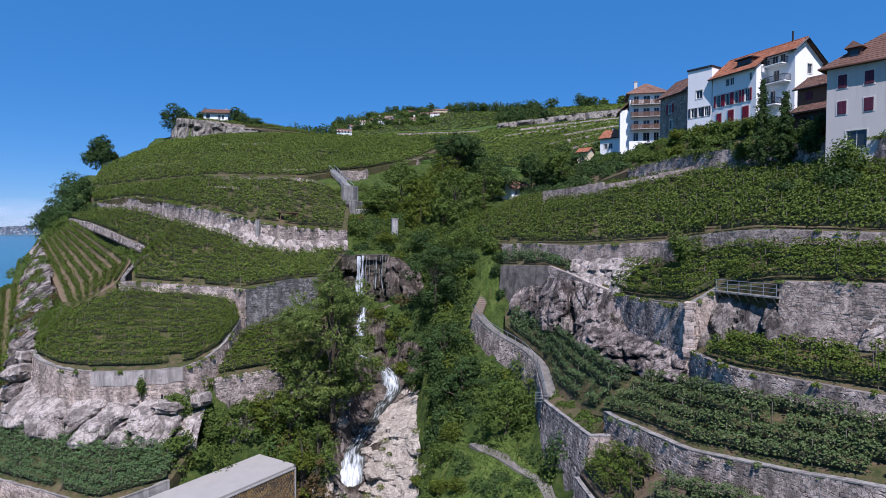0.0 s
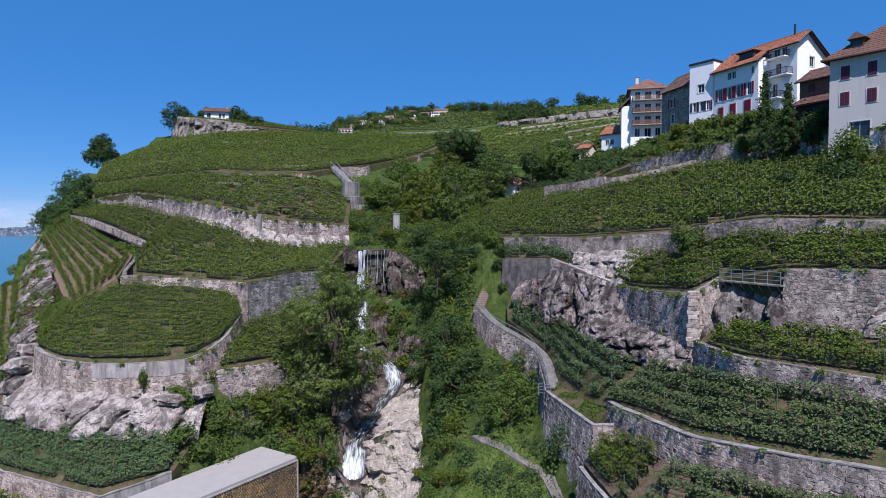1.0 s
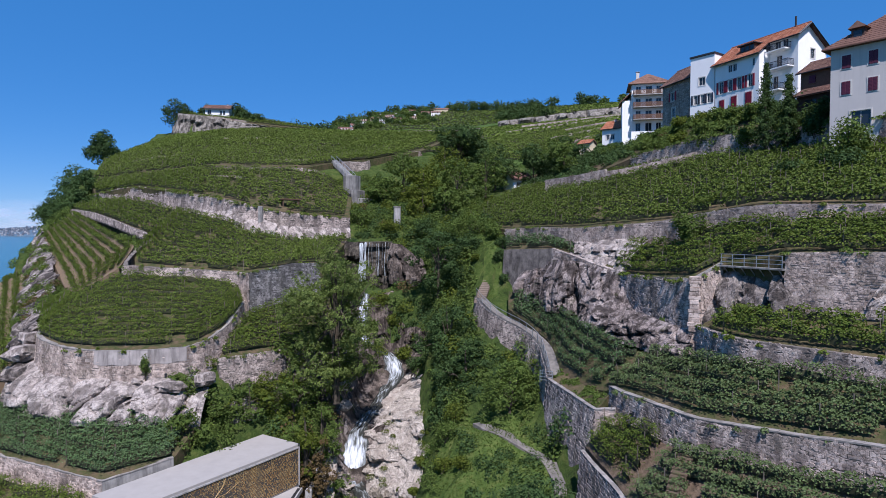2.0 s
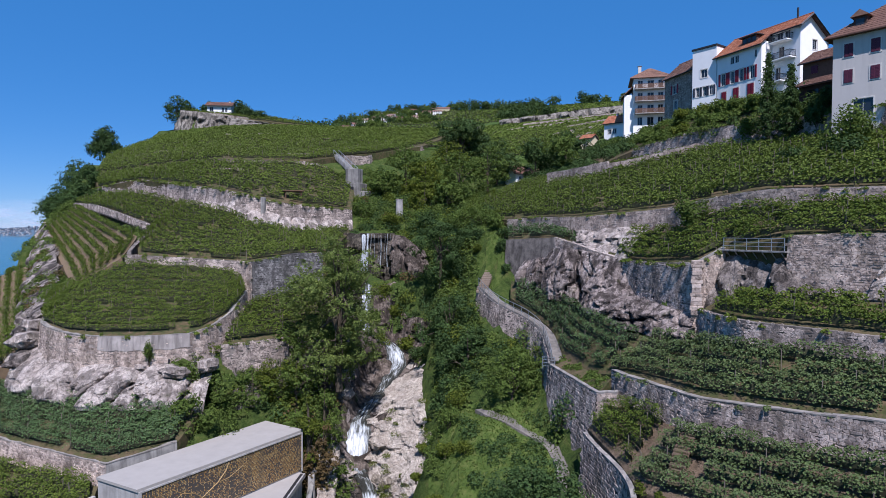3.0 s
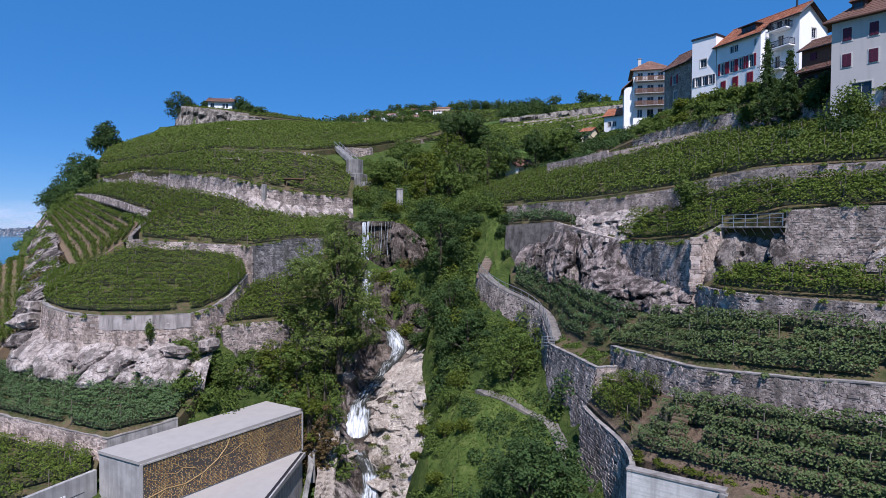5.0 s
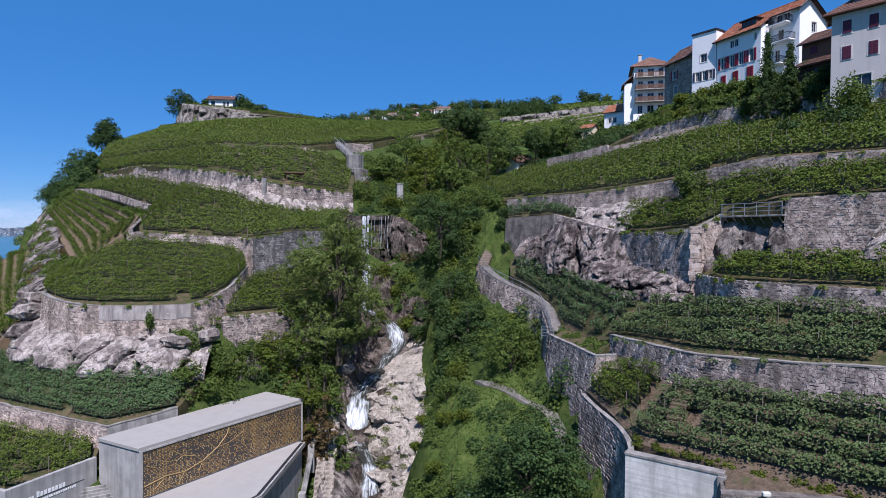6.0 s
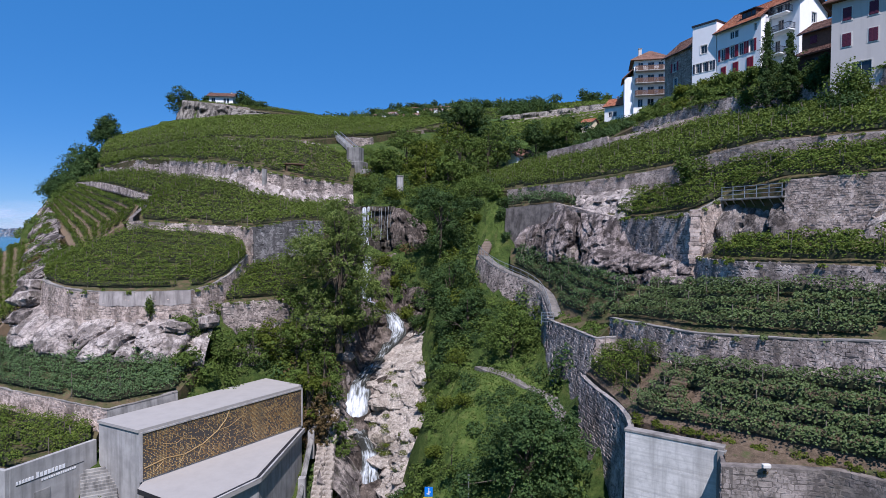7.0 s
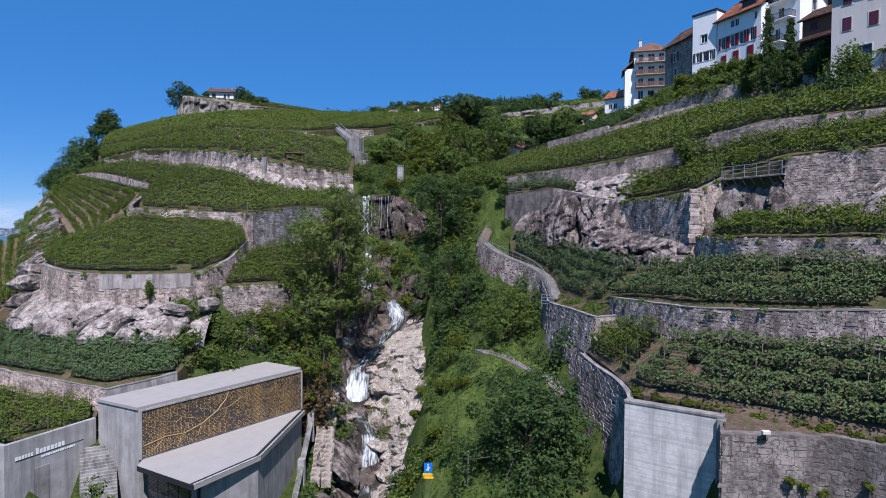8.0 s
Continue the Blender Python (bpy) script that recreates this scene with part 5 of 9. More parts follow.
def make_ground_sheet():
    """One sheet from the foot of the gorge to the horizon, lying under the terraces."""
    sup = [np.array(BANK_W), np.array(BANK_E), np.array(GULLY), np.array(RIM, float), np.array(OUTER, float), curve_pts(STREAM, 1.5, False) - (0, 0, 0.5)]
    for s in STRIPS:
        u, v = np.meshgrid(np.linspace(0, 1, max(2, int(s.length / 5)) + 1), np.linspace(0, 1, max(2, int(s.depth / 5)) + 1))
        sup.append(s.at(u, v).reshape(-1, 3) - (0, 0, 0.8))
    for p, bz in WALLS:
        o = outward(p)
        sup.append(np.c_[p[:, :2] + o * 1.0, bz - 0.15][::2])
    for p in (LAKE_RIM, LAKE_FOOT, np.array(LAKE_FOOT) - (25, 0, 0), np.array(LAKE_FOOT) - (70, 0, 0), np.array(LAKE_FOOT) - (160, 0, 0), (np.array(LAKE_RIM[:11]) * 0.5 + np.array(LAKE_FOOT[:11]) * 0.5), COURT, COURT2, np.array(COURT) + (2.5, -3.0, 0), COURSE, np.array(COURSE) + (-2.5, -3.0, 0)):
        sup.append(curve_pts(p, 2.5, False))
    for p in FEET:
        sup.append(curve_pts(p, 1.5, False) - (0, 0, 0.3))
    sup.append(curve_pts(K_EDGE, 1.5)[:, :3] + (1.2, 0.2, -0.7))
    sup = np.concatenate(sup)
    xs = np.r_[-4600, -3600, -2600, -1800, -1200, -800, -520, -400, -330, -280, -240, -210, -190, -175, -165, -155, -147, np.arange(-140, 101, 1.6), 120, 150, 190, 240, 320, 450, 700, 1200, 2000, 3000, 4500]
    ys = np.r_[-900, -400, -200, -100, -50, -20, np.arange(0, 180, 1.6), np.arange(180, 280, 4), 290, 310, 340, 380, 430, 500, 600, 700, 820, 1000, 1300, 1800, 2500, 3500, 4700]
    X, Y = np.meshgrid(xs, ys)
    q = np.c_[X.ravel(), Y.ravel()]
    z = np.empty(len(q))
    for i in range(0, len(q), 3000):
        d2 = ((q[i : i + 3000, None, :] - sup[None, :, :2]) ** 2).sum(-1) + 0.4
        k = np.argpartition(d2, 7, axis=1)[:, :7]
        w = np.take_along_axis(d2, k, 1) ** -1.3
        z[i : i + 3000] = (w * sup[k, 2]).sum(1) / w.sum(1)
    near = (np.abs(q[:, 0]) < 150) & (q[:, 1] < 280) & (q[:, 1] > 0)
    z[near] += 0.35 * vnoise(np.c_[q[near], z[near]], 0.25, 3)
    Z = z.reshape(X.shape)
    # the sheet stays under every terrace
    for s in STRIPS:
        u, v = np.meshgrid(np.linspace(0, 1, int(s.length / 0.8) + 2), np.linspace(0, 1, int(s.depth / 0.8) + 2))
        p = s.at(u, v).reshape(-1, 3)
        i = np.clip(np.searchsorted(xs, p[:, 0]), 1, len(xs) - 1)
        j = np.clip(np.searchsorted(ys, p[:, 1]), 1, len(ys) - 1)
        for di in (0, -1):
            for dj in (0, -1):
                np.minimum.at(Z, (j + dj, i + di), p[:, 2] - 0.9)
    i = np.arange(Z.size).reshape(Z.shape)
    f = np.stack([i[:-1, :-1], i[:-1, 1:], i[1:, 1:], i[1:, :-1]], -1).reshape(-1, 4)
    ob = new("ground", arrays_mesh("ground", np.c_[q, Z.ravel()], f, GROUND, smooth=True))
    tagged(ob, "wild grassy and stony ground of the hillside", "ground", kind="structure")
    return xs, ys, Z


GX, GY, GZ = make_ground_sheet()


def gz(x, y):
    """Height of the ground sheet."""
    i = int(np.clip(np.searchsorted(GX, x), 1, len(GX) - 1))
    j = int(np.clip(np.searchsorted(GY, y), 1, len(GY) - 1))
    a, b = (x - GX[i - 1]) / (GX[i] - GX[i - 1]), (y - GY[j - 1]) / (GY[j] - GY[j - 1])
    return float((GZ[j - 1, i - 1] * (1 - a) + GZ[j - 1, i] * a) * (1 - b) + (GZ[j, i - 1] * (1 - a) + GZ[j, i] * a) * b)


# ---- houses ----
def panel_bm(w, z0, z1, holes, thick=0.3, gable=0.0, skew=0.5):
    """A wall in the x-z plane, its face at y = 0, with openings through it; gable: a triangle of that height on top."""
    bm = bmesh.new()
    xs = sorted({0.0, w, *[h[0] for h in holes], *[h[1] for h in holes]})
    zs = sorted({z0, z1, *[h[2] for h in holes], *[h[3] for h in holes]})

    def open_at(x, z):
        return any(h[0] < x < h[1] and h[2] < z < h[3] for h in holes)

    for y in (0.0, thick):
        for a, b in zip(xs, xs[1:]):
            for c, d in zip(zs, zs[1:]):
                if not open_at((a + b) / 2, (c + d) / 2):
                    bm.faces.new([bm.verts.new(q) for q in ((a, y, c), (b, y, c), (b, y, d), (a, y, d))])
        if gable:
            bm.faces.new([bm.verts.new(q) for q in ((0, y, z1), (w, y, z1), (w * skew, y, z1 + gable))])
    for a, b, c, d in [*holes, (0.0, w, z0, z1)]:
        ring = ((a, c), (b, c), (b, d), (a, d))
        for i in range(4):
            (x0, q0), (x1, q1) = ring[i], ring[(i + 1) % 4]
            bm.faces.new([bm.verts.new(q) for q in ((x0, 0, q0), (x1, 0, q1), (x1, thick, q1), (x0, thick, q0))])
    bmesh.ops.remove_doubles(bm, verts=bm.verts, dist=0.0005)
    return bm


def window(parent, m, w, h, frame_mat=FRAME_W, shutters=None, closed=False, bars=2, surround=True):
    """A casement set in its opening: surround, glazing bars, pane, and shutters open or shut. m: the lower left corner on the wall's face."""
    bm = bmesh.new()
    t = 0.07
    for x0, x1, z0, z1 in ((0, t, 0, h), (w - t, w, 0, h), (t, w - t, 0, t), (t, w - t, h - t, h)):
        box_bm(x0, x1, 0.10, 0.17, z0, z1, bm=bm)
    for k in range(1, bars):
        box_bm(w * k / bars - 0.03, w * k / bars + 0.03, 0.11, 0.16, t, h - t, bm=bm)
    win = part("window", bm, FRAME_W, parent)
    win.matrix_basis = m
    part("pane", box_bm(t, w - t, 0.13, 0.14, t, h - t), GLASS, win)
    if surround:
        bm = bmesh.new()
        for x0, x1, z0, z1 in ((-0.14, 0, -0.14, h + 0.14), (w, w + 0.14, -0.14, h + 0.14), (0, w, h, h + 0.14), (0, w, -0.14, 0)):
            box_bm(x0, x1, -0.04, 0.02, z0, z1, bm=bm)
        part("surround", bm, frame_mat, win)
    if shutters is not None:
        spans = ((0.02, w / 2 - 0.01), (w / 2 + 0.01, w - 0.02)) if closed else ((-w / 2 - 0.14, -0.14), (w + 0.14, w * 1.5 + 0.14))
        for a, b in spans:
            bm = box_bm(a, b, -0.09, -0.045, 0, h, 0.01)
            for q in np.arange(0.1, h - 0.05, 0.16):
                box_bm(a + 0.06, b - 0.06, -0.105, -0.085, q, q + 0.09, bm=bm)
            part("shutter", bm, shutters, win)
    return win


def tiles_mesh(name, origin, along, up, width, length, mat, tw=0.3, tl=0.34):
    """Overlapping tiles over a roof plane: origin at its lower left, along the eave, up the slope."""
    o, a, b = Vector(origin), Vector(along).normalized(), Vector(up).normalized()
    n = a.cross(b).normalized()
    if n.z < 0:
        n = -n
    nx, ny = max(1, int(width / tw)), max(1, int(length / tl))
    V, F = [], []
    base = np.array([(0.01, -0.03), (0.99, -0.03), (0.99, 1.05), (0.01, 1.05)])
    for j in range(ny):
        for i in range(nx):
            j0 = rng.uniform(-0.008, 0.008)
            k = len(V)
            for q, (u, v) in enumerate(base):
                low = 0.055 if v < 0.5 else 0.012
                V.append(o + a * ((i + u) * width / nx) + b * ((j + v) * length / ny) + n * (low + j0))
            for q, (u, v) in enumerate(base[:2]):
                V.append(o + a * ((i + u) * width / nx) + b * ((j + v) * length / ny) + n * 0.0)
            F += [(k, k + 1, k + 2, k + 3), (k + 4, k + 5, k + 1, k)]
    return arrays_mesh(name, np.array([tuple(v) for v in V]), F, mat)


def gable_roof(parent, L, D, z, rise, tile, over=0.5, skew=0.5, soffit=WOOD_D):
    """A pitched roof, ridge along x: two slabs, boards and tiles."""
    yr = D * skew
    for sgn, (y0, y1) in ((1, (-over, yr)), (-1, (D + over, yr))):
        run = abs(y1 - y0)
        slope = rise / (yr if sgn > 0 else D - yr)
        zl = z - slope * over
        zt = zl + slope * run
        bm = bmesh.new()
        q = [(-over, y0, zl), (L + over, y0, zl), (L + over, y1, zt), (-over, y1, zt)]
        lo = [bm.verts.new(p) for p in q]
        hi = [bm.verts.new((p[0], p[1], p[2] + 0.18)) for p in q]
        bm.faces.new(hi)
        bm.faces.new(lo)
        for i in range(4):
            bm.faces.new((lo[i], lo[(i + 1) % 4], hi[(i + 1) % 4], hi[i]))
        bmesh.ops.recalc_face_normals(bm, faces=bm.faces)
        slab = part("roof", bm, soffit, parent, "tiled roof slope with dark eaves boards")
        me = tiles_mesh("tiles", (-over, y0, zl + 0.19), (1, 0, 0), (0, y1 - y0, zt - zl), L + 2 * over, math.hypot(run, zt - zl), tile)
        mpart("tiles", me, slab, "weathered clay roof tiles", kind="stuff")
        bm = tube_bm([(-over, y0 - sgn * 0.06, zl + 0.08), (L + over, y0 - sgn * 0.06, zl + 0.08)], 0.07, 6)
        part("gutter", bm, METAL_D, parent)
    part("ridge_tile", tube_bm([(-over, yr, z + rise + 0.22), (L + over, yr, z + rise + 0.22)], 0.11, 6), tile, parent)


def hip_roof(parent, L, D, z, rise, tile, over=0.6):
    """A hipped roof with a short ridge."""
    r = max(0.3, (L - D) / 2)
    a = [(-over, -over, z), (L + over, -over, z), (L + over, D + over, z), (-over, D + over, z)]
    p, q = (L / 2 - r, D / 2, z + rise), (L / 2 + r, D / 2, z + rise)
    bm = bmesh.new()
    lo = [bm.verts.new(v) for v in a]
    hi = [bm.verts.new((v[0], v[1], v[2] + 0.16)) for v in a]
    P, Q = bm.verts.new((p[0], p[1], p[2] + 0.16)), bm.verts.new((q[0], q[1], q[2] + 0.16))
    bm.faces.new(lo[::-1])
    for i in range(4):
        bm.faces.new((lo[i], lo[(i + 1) % 4], hi[(i + 1) % 4], hi[i]))
    bm.faces.new((hi[0], hi[1], Q, P))
    bm.faces.new((hi[1], hi[2], Q))
    bm.faces.new((hi[2], hi[3], P, Q))
    bm.faces.new((hi[3], hi[0], P))
    roof = part("roof", bm, tile, parent, "hipped roof of brown clay tiles")
    courses = bmesh.new()
    for k in range(1, 14):
        f = k / 14
        ring = [Vector(hv).lerp(Vector(t), f) + Vector((0, 0, 0.18)) for hv, t in ((a[0], p), (a[1], q), (a[2], q), (a[3], p))]
        for i in range(4):
            box = (ring[i], ring[(i + 1) % 4])
            if (box[1] - box[0]).length > 0.3:
                tube_bm([box[0], box[1]], 0.035, 4, courses)
    part("tiling", courses, tile, roof)
    return roof


def chimney(parent, x, y, z, h=1.6, w=0.7, mat=None):
    c = part("chimney", box_bm(x - w / 2, x + w / 2, y - w / 2, y + w / 2, z - 0.8, z + h, 0.03), mat or PLASTER_G, parent)
    part("cap", box_bm(x - w / 2 - 0.1, x + w / 2 + 0.1, y - w / 2 - 0.1, y + w / 2 + 0.1, z + h + 0.004, z + h + 0.12, 0.02), COPING, c)
    return c


def body_walls(parent, L, D, z0, z1, mat, front=(), right=(), left=(), gable=0.0, skew=0.5):
    """Four walls round a rectangle: x along the front, y into the depth. Openings in the front, left and right."""
    part("wall", panel_bm(L, z0, z1, list(front)), mat, parent)
    b = part("wall", panel_bm(L, z0, z1, []), mat, parent)
    b.matrix_basis = pose(L, D, 0, 0, 0, 180)
    r = part("wall", panel_bm(D - 0.62, z0, z1, list(right), gable=gable, skew=skew), mat, parent)
    r.matrix_basis = pose(L, 0.31, 0, 0, 0, 90)
    q = part("wall", panel_bm(D - 0.62, z0, z1, list(left), gable=gable, skew=1 - skew), mat, parent)
    q.matrix_basis = pose(0, D - 0.31, 0, 0, 0, -90)


def placed(a, f):
    """Frame of a house: a, its front left corner; f, the way along its front."""
    return pose(a[0], a[1], a[2], 0, 0, math.degrees(math.atan2(f[1], f[0])))


def balcony(parent, m, w, d, rail_mat, slab_mat=None, bars=True, height=1.0):
    """A slab with a railing round three sides."""
    s = part("balcony", box_bm(0, w, -d, 0.0, -0.18, 0, 0.02), slab_mat or CONCRETE, parent)
    s.matrix_basis = m
    bm = bmesh.new()
    for x0, x1, y0, y1 in ((0, w, -d, -d + 0.06), (0, 0.06, -d + 0.06, 0), (w - 0.06, w, -d + 0.06, 0)):
        box_bm(x0, x1, y0, y1, height - 0.08, height, bm=bm)
        box_bm(x0, x1, y0, y1, 0.08, 0.14, bm=bm)
        n = max(2, int(max(x1 - x0, y1 - y0) / 0.16))
        for k in range(n + 1):
            x, y = x0 + (x1 - x0 - 0.04) * k / n, y0 + (y1 - y0 - 0.04) * k / n
            box_bm(x, x + 0.03 if not bars else x + 0.12, y, y + 0.035, 0, height - 0.08, bm=bm)
    part("railing", bm, rail_mat, s)
    return s


def roof_slab(parent, x0, x1, y0, z0, y1, z1, tile, thick=0.18):
    """One roof slope between two level lines, with its tiles and a gutter at the lower one."""
    bm = bmesh.new()
    q = [(x0, y0, z0), (x1, y0, z0), (x1, y1, z1), (x0, y1, z1)]
    lo = [bm.verts.new(p) for p in q]
    hi = [bm.verts.new((p[0], p[1], p[2] + thick)) for p in q]
    bm.faces.new(hi)
    bm.faces.new(lo)
    for i in range(4):
        bm.faces.new((lo[i], lo[(i + 1) % 4], hi[(i + 1) % 4], hi[i]))
    bmesh.ops.recalc_face_normals(bm, faces=bm.faces)
    slab = part("roof", bm, WOOD_D, parent, "tiled roof slope with dark eaves boards")
    me = tiles_mesh("tiles", (x0, y0, z0 + thick + 0.01), (1, 0, 0), (0, y1 - y0, z1 - z0), x1 - x0, math.hypot(y1 - y0, z1 - z0), tile)
    mpart("tiles", me, slab, "weathered clay roof tiles", kind="stuff")
    s = 1 if y1 > y0 else -1
    part("gutter", tube_bm([(x0, y0 - s * 0.06, z0 + 0.08), (x1, y0 - s * 0.06, z0 + 0.08)], 0.07, 6), METAL_D, parent)


def white_house():
    f = (0.384, -0.923)
    ob = thing("white_house", "tall white plastered house with clay roof and crimson shutters", "house", m=placed((46.1, 104.5, 0), f))
    L, D, z0, z1, rise, back, cut = 13.6, 8.6, 46.0, 59.2, 3.3, 2.3, 8.7
    k = rise / (D / 2)
    lows = [(1.0, 2.0, 50.9, 52.9), (3.4, 4.5, 50.5, 53.1), (6.2, 7.4, 51.0, 53.2)]
    mids = [(0.9, 1.7, 54.0, 56.0), (2.8, 3.6, 54.0, 56.0), (4.6, 5.4, 54.0, 56.0), (6.6, 7.4, 54.0, 56.0)]
    tops = [(2.7, 3.5, 57.2, 58.4), (3.6, 4.4, 57.2, 58.4), (7.4, 7.9, 57.2, 58.4)]
    part("wall", panel_bm(cut, z0, z1, lows + mids + tops), PLASTER_W, ob)
    nook = [(0.7, 1.6, 53.0, 55.2), (1.2, 2.2, 56.3, 58.3), (0.9, 1.9, 59.1, 60.6), (2.3, 3.2, 59.1, 60.6)]
    w = part("wall", panel_bm(L - cut, z0, z1 + k * back - 0.15, nook), PLASTER_W, ob)
    w.matrix_basis = pose(cut, back, 0)
    part("cheek", box_bm(cut - 0.3, cut - 0.004, 0.304, back + 0.3, z0, z1 + 0.4, 0.02), PLASTER_W, ob)
    gw = [(2.4, 3.4, 54.0, 55.4), (2.4, 3.4, 57.4, 58.9)]
    bm = panel_bm(D - back - 0.31, z0, z1, gw)
    g0, g1, top = D - back - 0.31, D / 2 - back, z1 + rise - 0.05
    for y in (0.0, 0.3):
        bm.faces.new([bm.verts.new(q) for q in ((0, y, z1), (g0, y, z1), (g1, y, top), (0, y, z1 + k * back - 0.1))])
    w = part("wall", bm, PLASTER_W, ob, "white gable wall")
    w.matrix_basis = pose(L, back + 0.305, 0, 0, 0, 90)
    w = part("wall", panel_bm(L, z0, z1, []), PLASTER_W, ob)
    w.matrix_basis = pose(L, D, 0, 0, 0, 180)
    w = part("wall", panel_bm(D - 0.62, z0, z1, [], gable=rise), PLASTER_W, ob)
    w.matrix_basis = pose(0, D - 0.31, 0, 0, 0, -90)
    for x0, x1, a, b in lows:
        window(ob, pose(x0, 0, a), x1 - x0, b - a, shutters=SHUTTER_R, closed=True)
    for x0, x1, a, b in mids:
        window(ob, pose(x0, 0, a), x1 - x0, b - a, shutters=SHUTTER_R)
    for x0, x1, a, b in tops:
        window(ob, pose(x0, 0, a), x1 - x0, b - a, surround=False)
    for x0, x1, a, b in nook:
        window(ob, pose(cut + x0, back, a), x1 - x0, b - a, surround=False)
    for x0, x1, a, b in gw:
        window(ob, pose(L, back + 0.305 + x0, a, 0, 0, 90), x1 - x0, b - a)
    roof_slab(ob, -0.5, cut + 0.3, -0.6, z1 - 0.6 * k, D / 2, z1 + rise, TILE_R)
    roof_slab(ob, cut + 0.304, L + 0.6, back - 0.7, z1 + k * (back - 0.7), D / 2, z1 + rise, TILE_R)
    roof_slab(ob, -0.5, L + 0.6, D + 0.6, z1 - 0.6 * k, D / 2, z1 + rise, TILE_R)
    part("ridge_tile", tube_bm([(-0.5, D / 2, z1 + rise + 0.22), (L + 0.6, D / 2, z1 + rise + 0.22)], 0.11, 6), TILE_R, ob)
    for y0, y1, a, b in ((back - 0.7, D / 2, z1 + k * (back - 0.7), z1 + rise), (D + 0.6, D / 2, z1 - 0.6 * k, z1 + rise)):
        part("verge_board", tube_bm([(L + 0.62, y0, a + 0.05), (L + 0.62, y1, b + 0.05)], 0.16, 4), METAL_D, ob, "dark verge board")
    for x, z, wd in ((cut + 0.1, 52.9, 2.6), (cut + 0.6, 56.2, 3.6), (cut + 0.5, 59.0, 3.2)):
        balcony(ob, pose(x, back - 0.003, z), wd, 1.4, METAL_D, PLASTER_W, bars=False)
    d = part("dormer", box_bm(4.2, 7.0, 0.9, 3.0, 59.9, 61.1, 0.03), WOOD_D, ob, "flat dormer with dark boards")
    part("roof", box_bm(3.9, 7.3, 0.5, 3.4, 61.104, 61.28, 0.02), METAL_D, d)
    for q in range(3):
        part("pane", box_bm(4.4 + 0.9 * q, 5.1 + 0.9 * q, 0.87, 0.896, 60.25, 60.95), GLASS, d)
    part("flue", tube_bm([(11.6, 4.3, 62.0), (11.6, 4.3, 64.3)], 0.15, 8), METAL_D, ob)


def annex_house():
    f = (0.58, -0.815)
    ob = thing("annex_house", "narrow pale flat-roofed annex with blue-grey windows", "house", m=placed((43.4, 108.3, 0), f))
    L, D, z0, z1 = 4.5, 6.0, 46.0, 61.2
    hs = [(1.6, 2.8, 56.2, 57.6), (0.7, 1.4, 53.0, 54.6), (2.0, 2.7, 53.0, 54.6), (3.2, 3.9, 53.0, 54.6)]
    body_walls(ob, L, D, z0, z1, PLASTER_W, hs)
    for i, (x0, x1, a, b) in enumerate(hs):
        window(ob, pose(x0, 0, a), x1 - x0, b - a, shutters=SHUTTER_B if i else None)
    part("flat_roof", box_bm(-0.15, L + 0.1, -0.15, D, z1 + 0.003, z1 + 0.35, 0.03), METAL_D, ob, "flat roof edged with dark sheet metal")


def stone_house():
    f = (0.25, -0.968)
    ob = thing("stone_house", "old bare rubble house with one shuttered window", "house", m=placed((41.9, 117.6, 0), f))
    L, D, z0, z1 = 8.7, 7.0, 46.0, 58.6
    hs = [(2.6, 3.6, 55.2, 56.8), (2.9, 3.9, 52.2, 53.9), (3.6, 5.2, 49.5, 51.0)]
    body_walls(ob, L, D, z0, z1, MORTAR_L, hs, gable=3.0)
    for i, (x0, x1, a, b) in enumerate(hs):
        window(ob, pose(x0, 0, a), x1 - x0, b - a, shutters=SHUTTER_R if i == 0 else None)
    gable_roof(ob, L, D, z1, 3.0, TILE_B, 0.5)
    V, F = [], []
    r = random.Random(5)
    z = 46.2
    while z < z1 - 0.2:
        h = r.uniform(0.22, 0.34)
        x = r.uniform(0, 0.3)
        while x < L - 0.3:
            w = r.uniform(0.3, 0.6)
            if not any(a - 0.15 < x + w and x < b + 0.15 and c - 0.15 < z + h and z < d + 0.15 for a, b, c, d in hs) and x + w < L:
                v, fc = stone_mesh(w - 0.04, h - 0.03, 0.05, r)
                F.append(fc + sum(map(len, V)))
                V.append(v + (x + w / 2, 0.0, z + h / 2))
            x += w
        z += h
    mpart("stone_facing", arrays_mesh("stone_facing", np.concatenate(V), np.concatenate(F), STONE_L), ob, "grey rubble stones", kind="stuff")


